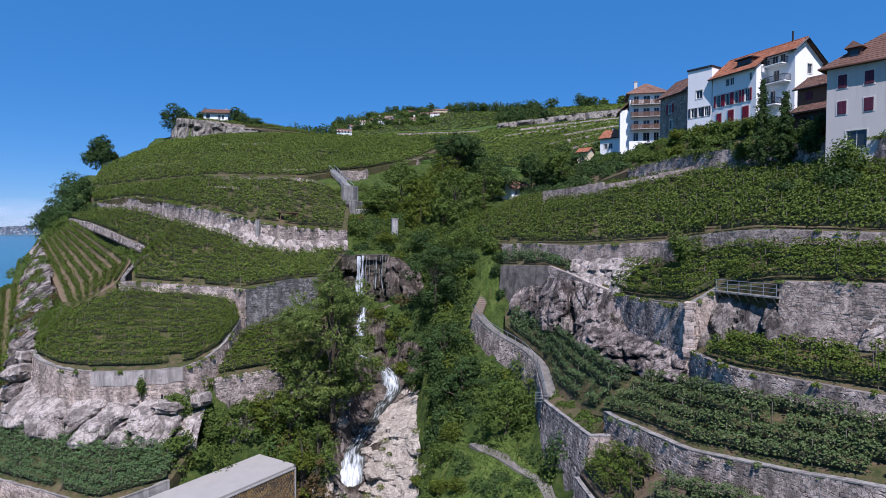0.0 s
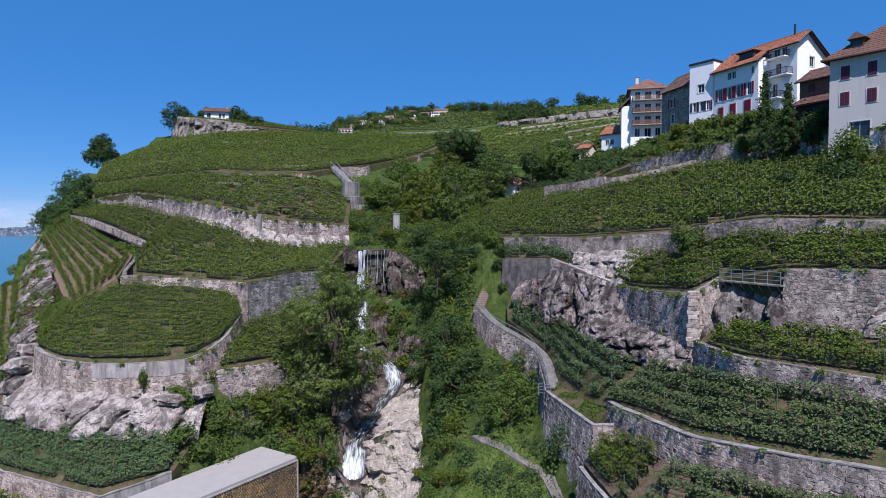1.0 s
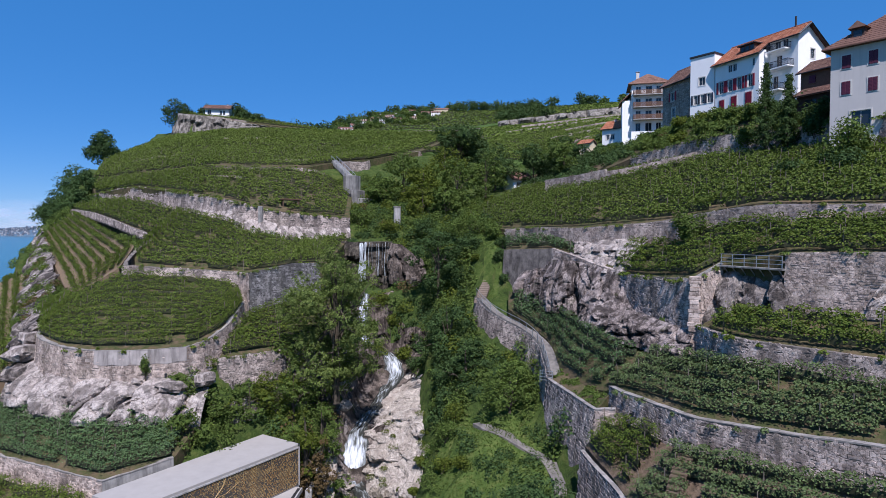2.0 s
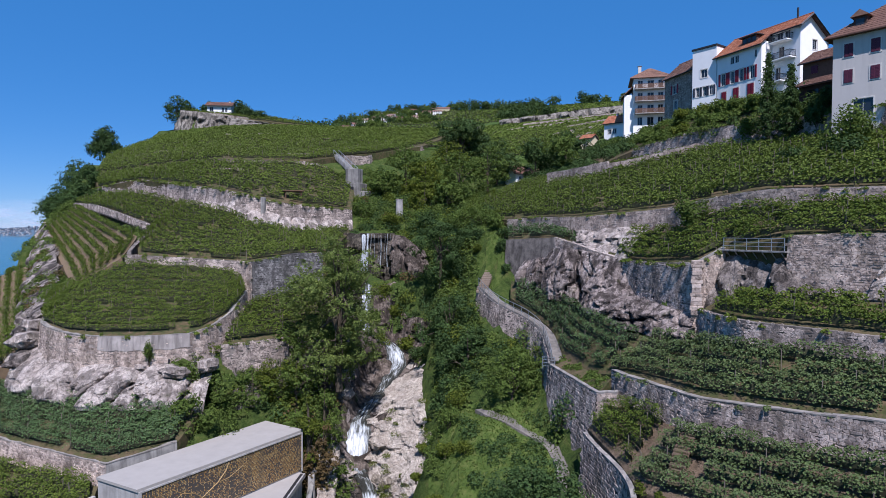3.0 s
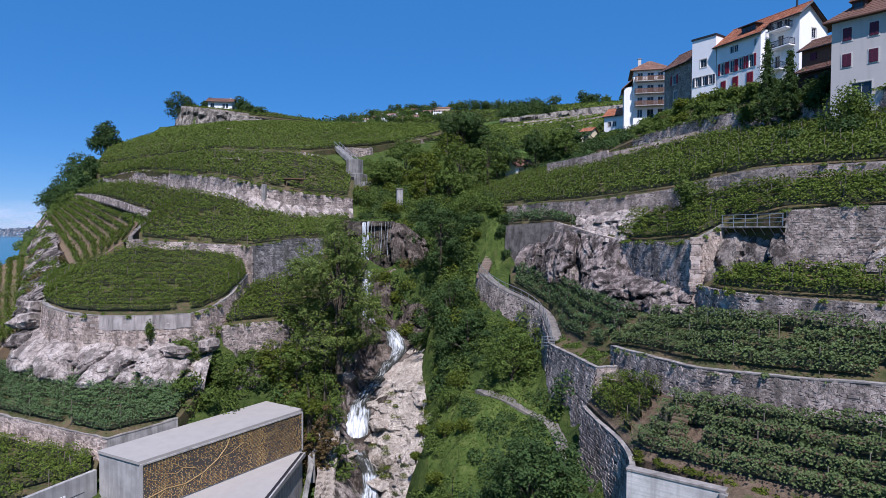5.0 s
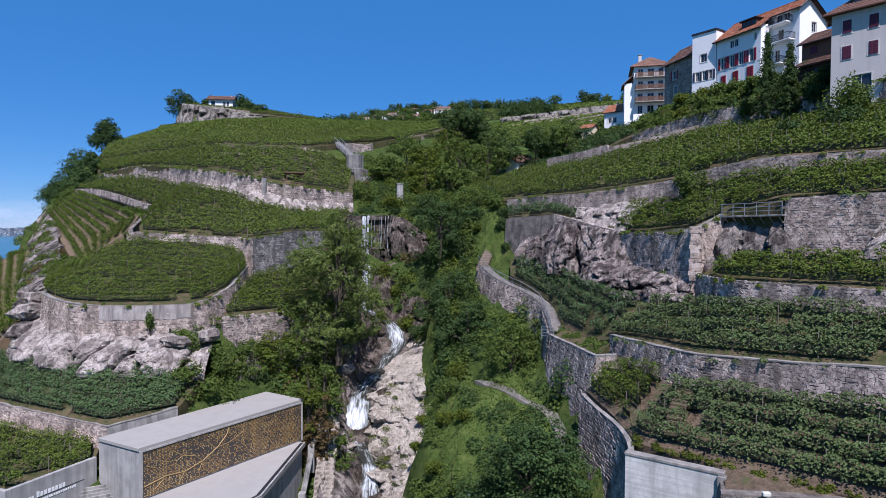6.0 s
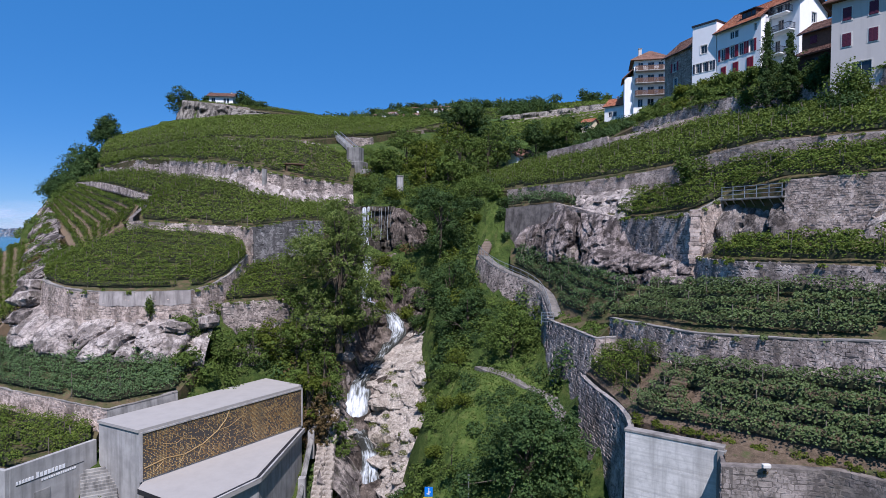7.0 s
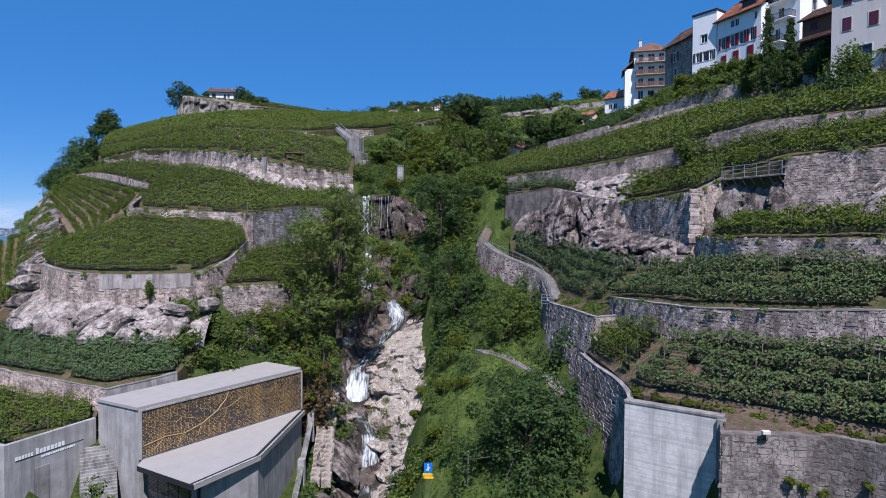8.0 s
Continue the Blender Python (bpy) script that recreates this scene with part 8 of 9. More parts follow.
fringe("creepers over the wall by the balcony", [(28.0, 50.4, 28.9), (32.2, 46.0, 29.1), (41.0, 37.0, 29.2)], LEAF_MID, 0.7, 0.6, (0.25, 0.6))
fringe("grasses on the coursed wall", [(16.2, 33.4, 11.05), (20.9, 32.3, 11.3), (22.6, 30.7, 11.35), (26.5, 25.1, 11.45)], LEAF_DRY, 0.6, 0.35, (0.15, 0.3), 0.14)
fringe("garden creepers over the grey wall under the houses", GW, LEAF_MID, 1.0, 0.7, (0.5, 1.2), 0.3)
BED = Strip(BED_LOW, BED_TOP)
thicket("yellow-green moss and ferns on the bedrock", [(*(BED.at(fg.uniform(0.42, 0.98), fg.uniform(0.05, 0.95)) + (-0.35, -0.3, 0.15)), fg.uniform(0.35, 0.9), fg.uniform(0.2, 0.45)) for _ in range(30)], LEAF_YEL, 420, 0.11, "moss")
thicket("bushes crowding the upper edge of the bedrock", [(*(BED.at(t, 1.0) + (fg.uniform(-0.2, 1.3), fg.uniform(-0.3, 0.6), fg.uniform(-0.2, 0.5))), fg.uniform(0.6, 1.2), fg.uniform(0.7, 1.7)) for t in np.linspace(0.02, 0.99, 38)], LEAF_DARK, 260, 0.22)
thicket("sunlit bushes beside the bedrock", [(*(BED.at(t, 1.0) + (fg.uniform(0.2, 1.4), fg.uniform(-0.5, 0.3), fg.uniform(-0.1, 0.4))), fg.uniform(0.5, 0.9), fg.uniform(0.5, 1.1)) for t in np.linspace(0.55, 0.9, 12)], LEAF_YEL, 260, 0.2)

thicket("weeds and grass along the edge of the earth terrace", [(*(S_R5.at(fg.uniform(0.3, 0.98), fg.uniform(-0.02, 0.05)) + (0, 0, -0.05)), fg.uniform(0.15, 0.4), fg.uniform(0.12, 0.35)) for _ in range(60)], LEAF_YEL, 140, 0.13, "weeds")
thicket("weeds above the tall wall", [(*(S_BIG.at(fg.uniform(0.02, 0.98), fg.uniform(0.1, 0.95)) + (0, 0, -0.05)), fg.uniform(0.25, 0.6), fg.uniform(0.25, 0.6)) for _ in range(34)], LEAF_MID, 200, 0.16, "weeds")

# undergrowth of the gorge
OCC = set()
for s in STRIPS[:20]:
    u, v = np.meshgrid(np.linspace(0, 1, int(s.length / 0.7) + 2), np.linspace(0, 1, int(s.depth / 0.7) + 2))
    OCC |= {(int(a), int(b)) for a, b in np.floor(s.at(u, v).reshape(-1, 3)[:, :2])}
SL = curve_pts(STREAM, 1.0, False)


def wild(x, y):
    return (math.floor(x), math.floor(y)) not in OCC


def dist_stream(x, y):
    return float(np.hypot(SL[:, 0] - x, SL[:, 1] - y).min())


tr = random.Random(4)
kinds = {"m": [], "d": [], "y": [], "b": []}
while sum(map(len, kinds.values())) < 620:
    x, y = tr.uniform(-28, 12), tr.uniform(56, 135)
    if not wild(x, y) or dist_stream(x, y) < 3.4:
        continue
    if -7.5 < x < -1.2 and 60 < y < 86 or (-2 < x < 10.5 and y < 68.5):
        continue
    if x < -14.6 and y < 69 or (x > 4 and y > 76 and y < 110):
        continue
    kinds[tr.choice("mmmddyb" if x < -6 else "mmddmy")].append((x, y, gz(x, y) - 0.2, tr.uniform(0.8, 1.9), tr.uniform(0.9, 2.6)))
thicket("tangled green undergrowth on the sides of the gorge", kinds["m"], LEAF_MID)
thicket("dark undergrowth on the sides of the gorge", kinds["d"], LEAF_DARK, name="undergrowth")
thicket("yellow-green undergrowth on the sides of the gorge", kinds["y"], LEAF_YEL, name="undergrowth")
thicket("browned dry undergrowth on the sides of the gorge", kinds["b"][: len(kinds["b"]) // 2], LEAF_DRY, name="undergrowth")
thicket("scrub on the ridge above the lake", [(x, y, gz(x, y), tr.uniform(1, 2.4), tr.uniform(1, 2.6)) for x, y in ((tr.uniform(-92, -50), tr.uniform(62, 140)) for _ in range(420)) if wild(x, y)], LEAF_MID, 200, 0.34)
for x, y, h, r, m in ((-20.0, 71.0, 6.5, 2.6, LEAF_YEL), (-25.6, 66.0, 5.0, 2.4, LEAF_MID), (-22.8, 69.0, 5.0, 2.6, LEAF_MID), (-18.0, 70.5, 7.5, 3.0, LEAF_MID), (-16.0, 66.5, 5.0, 2.2, LEAF_DRY), (-27.0, 61.8, 4.2, 2.4, LEAF_MID), (-12.6, 66.5, 6.5, 2.2, LEAF_MID), (-14.5, 69.5, 9.5, 2.8, LEAF_MID), (-30.0, 61.0, 3.0, 1.8, LEAF_DARK), (-20.0, 75.0, 4.5, 2.2, LEAF_MID)):
    tree("bushy young tree at the edge of the gorge", x, y, gz(x, y) - 0.3, h, r, 2000, 0.27, m, crown_from=0.05, clumps=18, name="young_tree")

# grass
def lawn(label, x0, x1, y0, y1, n, clear):
    nx, ny = int((x1 - x0) / 0.8) + 2, int((y1 - y0) / 0.8) + 2
    xs, ys = np.linspace(x0, x1, nx), np.linspace(y0, y1, ny)
    p = np.array([(x, y, gz(x, y) + 0.07) for y in ys for x in xs])
    i = np.arange(nx * ny).reshape(ny, nx)
    f = np.stack([i[:-1, :-1], i[:-1, 1:], i[1:, 1:], i[1:, :-1]], -1).reshape(-1, 4)
    ob = new("meadow", arrays_mesh("meadow", p, f, MEADOW, smooth=True))
    tagged(ob, label, "meadow", kind="structure")
    q = np.c_[rng.uniform(x0, x1, n), rng.uniform(y0, y1, n)]
    q = q[[clear(a, b) for a, b in q]]
    c = np.array([(a, b, gz(a, b) + 0.15) for a, b in q])
    v, f = quads(c, np.c_[rng.normal(0, 1, (len(c), 2)), np.full(len(c), 0.35)], rng.uniform(0.18, 0.4, len(c)), 0.4)
    tagged(new("grass", arrays_mesh("grass", v, f, GRASS)), "short green grass tufts", "grass", kind="stuff")


thicket("low bushes scattered over the grass slope", [(x, y, gz(x, y) - 0.1, tr.uniform(0.5, 1.1), tr.uniform(0.5, 1.3)) for x, y in ((tr.uniform(-2.4, -0.4), tr.uniform(55, 71)) for _ in range(34))], LEAF_MID, 260, 0.2)
thicket("darker bushes beside the garden path", [(x, y, gz(x, y) - 0.1, tr.uniform(0.6, 1.3), tr.uniform(0.7, 1.8)) for x, y in [(3.6, 59.0), (4.8, 57.5), (6.2, 56.0), (7.4, 54.0), (2.6, 57.0), (3.4, 54.6), (5.2, 53.6), (1.8, 51.0), (3.0, 50.0), (8.0, 57.4), (8.6, 52.0), (2.2, 62.0), (1.4, 64.4), (5.6, 59.6), (9.6, 62.0), (8.4, 63.4), (10.4, 58.6)]], LEAF_DARK, 300, 0.22)
lawn("green grass slope under the garden trees", -2.2, 10.2, 44.0, 68.0, 9000, lambda a, b: True)

# the grassy knoll beside the steps
lawn("sunny grass knoll beside the stone steps", -1.0, 8.0, 85.0, 100.0, 5000, lambda a, b: True)
for x, y, r, h, m in ((2.4, 91.4, 1.9, 2.8, LEAF_DARK), (7.9, 93.0, 1.6, 2.6, LEAF_MID), (3.9, 94.4, 2.0, 3.2, LEAF_DARK), (0.4, 93.6, 2.0, 3.0, LEAF_MID), (4.6, 91.6, 1.0, 1.2, LEAF_YEL), (2.0, 96.5, 2.2, 3.2, LEAF_DARK), (5.5, 98.0, 2.4, 3.4, LEAF_MID), (7.2, 95.0, 1.8, 2.6, LEAF_MID), (-0.5, 101.0, 2.4, 4.0, LEAF_DARK), (3.0, 102.5, 2.6, 4.2, LEAF_MID), (7.5, 100.5, 2.2, 3.4, LEAF_DARK), (1.5, 87.5, 1.8, 2.6, LEAF_MID), (-1.2, 106.0, 2.6, 4.2, LEAF_MID), (4.5, 107.0, 2.4, 3.6, LEAF_YEL), (-6.0, 106.5, 2.2, 3.6, LEAF_MID), (-4.0, 110.0, 2.6, 4.0, LEAF_DARK), (-10.5, 109.0, 2.0, 3.0, LEAF_YEL), (-15.8, 112.0, 2.2, 3.6, LEAF_MID)):
    shrub("leafy bush on the knoll above the gorge", x, y, gz(x, y) - 0.2, r, h, 1100, 0.3, m, group="bushes on the knoll")
for x, y, r, h, m in ((-10.5, 95.5, 1.8, 3.0, LEAF_YEL), (-8.0, 94.0, 1.6, 2.4, LEAF_YEL), (-11.5, 92.5, 1.6, 3.0, LEAF_MID), (-14.6, 95.0, 2.0, 3.6, LEAF_MID), (-9.6, 90.0, 1.5, 2.6, LEAF_YEL), (-6.0, 91.0, 1.8, 2.6, LEAF_YEL), (-15.0, 89.0, 2.0, 4.0, LEAF_MID), (-4.6, 88.0, 1.5, 2.4, LEAF_DARK), (-13.4, 83.0, 1.6, 4.2, LEAF_MID), (-14.0, 79.5, 1.8, 4.0, LEAF_MID)):
    shrub("leafy bush crowding the upper stream", x, y, gz(x, y) - 0.2, r, h, 1000, 0.26, m, group="bushes along the upper stream")
for x, y, r, h, m in ((-1.2, 58.0, 1.3, 1.6, LEAF_YEL), (-0.6, 61.5, 1.5, 2.2, LEAF_YEL), (-0.2, 65.0, 1.6, 2.4, LEAF_MID), (-1.6, 54.5, 1.0, 1.2, LEAF_MID), (1.2, 60.0, 1.2, 1.4, LEAF_YEL), (0.8, 68.5, 1.8, 2.6, LEAF_YEL), (-3.6, 63.0, 0.9, 1.0, LEAF_YEL), (-4.6, 67.5, 1.0, 1.0, LEAF_YEL), (-5.0, 71.0, 0.9, 0.9, LEAF_YEL), (-3.0, 69.0, 1.0, 1.2, LEAF_YEL)):
    shrub("yellow-green bush at the edge of the grass", x, y, gz(x, y) + (0.8 if x < -2 else -0.1), r, h, 800, 0.2, m, group="bushes beside the stream")
for x, y, r, h in ((-0.9, 86.5, 1.7, 3.6), (-0.8, 83.5, 1.6, 3.2), (-0.6, 77.5, 1.6, 3.4), (-0.5, 74.5, 1.5, 3.0), (-0.3, 71.6, 1.4, 2.6), (0.6, 76.0, 1.8, 3.8)):
    shrub("dark bush leaning over the bedrock", x, y, gz(x, y) - 0.2, r, h, 1200, 0.24, LEAF_DARK, group="bushes over the bedrock")
bg = random.Random(88)
for x, y, top, r, m, words in ((-15.6, 66.0, 11.5, 1.9, LEAF_YEL, "yellow-green young tree leaning over the block stair"), (-13.7, 65.0, 9.0, 1.5, LEAF_DRY, "browned half-dry young tree by the stream"), (-17.4, 67.4, 10.5, 1.8, LEAF_MID, "bushy young tree above the pavilion")):
    tree(words, x, y, gz(x, y) - 0.3, top - gz(x, y), r, 2200, 0.24, m, crown_from=0.2, clumps=24, name="young_tree")
for x, y, r, h in ((-1.9, 86.6, 1.2, 2.2), (-1.8, 84.4, 1.2, 2.0), (-1.5, 88.2, 1.3, 2.6), (-1.4, 80.4, 1.1, 2.0)):
    shrub("dark bush leaning over the bedrock", x, y, gz(x, y) - 0.3, r, h, 1000, 0.22, LEAF_DARK, group="bushes over the bedrock")
RIDGE = Strip([(-88.2, 131.0, 25.3), (-72.4, 105.0, 21.2), (-61.4, 87.0, 18.1), (-51.5, 72.0, 15.4)], [(-89.8, 135.4, 31.0), (-70.6, 109.4, 26.0), (-59.0, 92.0, 21.9), (-50.2, 74.0, 18.7)])
for mat, n, words in ((LEAF_MID, 34, "green scrub growing on the rock spine"), (LEAF_DRY, 12, "browned scrub growing on the rock spine"), (VINE_FAR, 16, "vine shoots over the rock spine")):
    thicket(words, [(*(RIDGE.at(bg.uniform(0.05, 0.92), bg.uniform(0.1, 1.05)) + (-0.6, -0.2, 0.0)), bg.uniform(0.5, 1.2), bg.uniform(0.5, 1.3)) for _ in range(n)], mat, 200, 0.26)
thicket("bushes on the bank under the pale rock", [(x, y, gz(x, y) - 0.1, bg.uniform(0.9, 1.6), bg.uniform(1.2, 2.6)) for x, y in ((bg.uniform(-30, -20.5), bg.uniform(60.5, 68.5)) for _ in range(30))], LEAF_MID, 230, 0.23)
thicket("browned and yellow bushes on the bank", [(x, y, gz(x, y) - 0.1, bg.uniform(0.7, 1.3), bg.uniform(1.0, 2.2)) for x, y in ((bg.uniform(-29, -16), bg.uniform(62, 70)) for _ in range(14))], LEAF_YEL, 230, 0.22)
for x, y, r, h in ((8.0, 86.4, 1.2, 1.6), (7.6, 88.8, 1.4, 2.0), (5.0, 87.6, 0.8, 1.0), (8.4, 91.0, 1.4, 2.2), (2.8, 89.4, 1.3, 2.0)):
    shrub("dark bush beside the stone steps", x, y, gz(x, y) - 0.2, r, h, 900, 0.22, LEAF_DARK, group="bushes on the knoll")
tree("small tree rising in front of the forecourt wall", -27.0, 44.2, -3.0, 7.0, 1.9, 1500, 0.22, LEAF_MID, crown_from=0.2, clumps=16, name="young_tree")
for x, y in ((-86, 143), (-84, 146), (-89, 149), (-83, 141), (-87, 147), (-92, 150), (-80.5, 140.5)):
    shrub("dark bush on the lakeside ridge", x, y, gz(x, y) - 0.2, 2.6, 4.0, 700, 0.5, LEAF_DARK, group="bushes on the ridge")


# ---- far village, far trees, far shore ----
fr = random.Random(12)
for k in range(17):
    u, v = fr.uniform(0.02, 0.34), fr.uniform(0.35, 0.97)
    q = S_Y.at(u, v)
    far_house(q[0], q[1], q[2] - 0.5, fr.uniform(6, 9.5), fr.uniform(6, 8), fr.uniform(3.5, 5.5), 2.0, fr.uniform(-30, 30), TILE_B, "pale village house with tiled roof on the far hill", fr.choice((PLASTER_W, PLASTER_W, PLASTER_C)))
q = S_Y.at(0.47, 0.9)
far_house(-14.0, 672.0, 156.5, 20.0, 11.0, 8.5, 2.4, 0, TILE_B, "long cream villa on the skyline of the far hill", PLASTER_C)
far_house(-78.0, 452.0, 101.5, 11.0, 8.0, 4.5, 2.4, 10, TILE_B, "white chalet with broad roof above the vines")


def far_tree(x, y, z, h, r, mat):
    tree("dark tree on the far skyline", x, y, z - h * 0.12, h, r * 1.15, 620, 1.5, mat, crown_from=0.0, clumps=18, dense=1.3, name="tree", trunk_r=0.35)


for k in range(64):
    t = k / 63
    q = S_Y.at(0.0 + 0.98 * t, fr.uniform(0.88, 1.0))
    if fr.random() < (0.15 if t < 0.62 else 0.55):
        continue
    far_tree(q[0] + fr.uniform(-4, 4), q[1], q[2] - 1.0, fr.uniform(7, 15), fr.uniform(4, 7.5), fr.choice((LEAF_DARK, LEAF_DARK, LEAF_MID)))
for k in range(48):
    q = S_Y.at(fr.uniform(0.0, 0.3), fr.uniform(0.25, 0.95))
    far_tree(q[0], q[1], q[2] - 0.8, fr.uniform(5, 10), fr.uniform(3, 6), fr.choice((LEAF_DARK, LEAF_MID)))
for k in range(16):
    q = S_Y.at(fr.uniform(0.52, 0.66), fr.uniform(0.05, 0.9))
    far_tree(q[0], q[1], q[2] - 0.8, fr.uniform(7, 12), fr.uniform(4.5, 7), fr.choice((LEAF_DARK, LEAF_DARK, LEAF_MID)))
for x, y, z, h, r in ((-72, 325, 78, 13, 7), (-64, 330, 79, 12, 7), (-80, 332, 79, 11, 6), (-86, 335, 78, 9, 6)):
    far_tree(x, y, z, h, r, LEAF_DARK)
for k in range(22):
    q = S_W.at(fr.uniform(0.35, 0.98), fr.uniform(0.02, 0.45))
    shrub("scrubby bush on the far terraced slope", q[0], q[1], q[2] - 0.2, fr.uniform(1.4, 2.6), fr.uniform(1.8, 3.6), 240, 0.7, fr.choice((LEAF_DARK, LEAF_MID)), group="bushes on the far slope")


def wall_on(strip, u0, u1, v, h, label, stone=STONE_L, mortar=MORTAR_L):
    """A low retaining wall lying across a slope."""
    p = strip.at(np.linspace(u0, u1, 5), np.full(5, v))
    stone_wall("wall_slope", label, p + (0, 0, h * 0.6), p[:, 2] - h * 0.4, 0.5, mortar, stone, (0.9, 0.5), coping=False)


for s, u0, u1, v, h in ((S_H1, 0.15, 0.36, 0.55, 1.4), (S_H1, 0.62, 0.74, 0.18, 1.3), (S_H2, 0.28, 0.46, 0.35, 1.5), (S_H2, 0.55, 0.68, 0.1, 1.2), (S_G, 0.62, 0.70, 0.6, 1.2), (S_TOP, 0.05, 0.5, 0.12, 1.2), (S_W, 0.5, 0.98, 0.25, 2.0), (S_W, 0.45, 0.9, 0.55, 2.2), (S_W, 0.5, 0.98, 0.8, 2.5), (S_X, 0.55, 0.95, 0.5, 4.0), (S_X, 0.2, 0.45, 0.75, 3.5), (S_X, 0.5, 0.9, 0.25, 3.0)):
    wall_on(s, u0, u1, v, h, "pale dry-stone wall across the vine slope")


def far_shore():
    xs = np.linspace(-4400, -1200, 130)
    rows = []
    for y, f in ((4420, 0.0), (4470, 0.25), (4560, 0.6), (4680, 0.9), (4800, 1.0)):
        h = np.interp(xs, [-4400, -3300, -3050, -2850, -2500, -1200], [46, 52, 74, 150, 230, 320])
        z = -14.5 + (h + 14.5) * f + np.array([14 * f * noise.noise(Vector((x * 0.012, y * 0.01, 2))) for x in xs])
        rows.append(np.c_[xs, np.full(len(xs), y), z])
    tagged(new("far_shore", loft("far_shore", rows, FAR_SHORE, smooth=True)), "hazy blue-green far shore of the lake", "shore", kind="structure")
    V, F, n = [], [], 0
    for k in range(330):
        f = fr.uniform(0.02, 0.75)
        x = fr.uniform(-3360, -2880)
        h = float(np.interp(x, [-3300, -3050, -2850], [52, 74, 150]))
        y, z = 4415 + 330 * f * 0.8, -14.5 + (h + 14.5) * min(1, f * 1.15)
        w, d, t = fr.uniform(5, 13), 8, fr.uniform(4, 9)
        V += [(x, y, z - 3), (x + w, y, z - 3), (x + w, y + d, z - 3), (x, y + d, z - 3), (x, y, z + t), (x + w, y, z + t), (x + w, y + d, z + t), (x, y + d, z + t), (x, y + d / 2, z + t * 1.4), (x + w, y + d / 2, z + t * 1.4)]
        F += [(n, n + 1, n + 5, n + 4), (n + 1, n + 2, n + 6, n + 5), (n + 3, n, n + 4, n + 7), (n + 4, n + 5, n + 9, n + 8), (n + 7, n + 6, n + 9, n + 8)]
        n += 10
    tagged(new("far_town", arrays_mesh("far_town", V, F, TOWN)), "pale houses of a town on the far shore", "town", kind="stuff")


def haze_mat(name, c):
    k = Mat(name, 1.0, spec=0.0)
    return k.color(k.ramp(k.noise(0.012, 5), [(0.35, tuple(v * 0.7 for v in c)), (0.65, c)])).m


FAR_SHORE = haze_mat("far_shore_haze", (0.10, 0.155, 0.21))
TOWN = Mat("far_town_walls", 0.9, spec=0.1)
TOWN.color(TOWN.ramp(TOWN.island(), [(0.0, (0.07, 0.09, 0.12)), (0.6, (0.14, 0.155, 0.18)), (1.0, (0.38, 0.39, 0.40))]))
TOWN = TOWN.m
far_shore()


def cloud_bank():
    k = Mat("cloud", 1.0, spec=0.0)
    k.color((0.52, 0.55, 0.64))
    sep = k.n.new("ShaderNodeSeparateXYZ")
    k.l.new(k.co, sep.inputs[0])
    fall = k.ramp(k.math("DIVIDE", sep.outputs["Z"], 300.0), [(0.0, 0.30), (0.22, 0.50), (0.62, 0.45), (0.95, 0.0)])
    n = k.ramp(k.noise(0.006, 6, 0.6, k.scaled((0.5, 1, 2.2))), [(0.36, 0.25), (0.62, 1.0)])
    k.put(k.b.inputs["Alpha"], k.math("MULTIPLY", fall, n))
    xs = np.linspace(-4900, -2300, 40)
    rows = [np.c_[xs, 4860 + 0 * xs, np.full(len(xs), z)] for z in (0.0, 100.0, 200.0, 300.0)]
    tagged(new("cloud_bank", loft("cloud_bank", rows, k.m, smooth=True)), "low white haze and cloud over the far shore", "cloud", kind="structure")


cloud_bank()


# ---- small built things ----
CONCRETE_B = make_concrete("stained_render", (0.25, 0.222, 0.205), (0.36, 0.325, 0.30), 0.8)


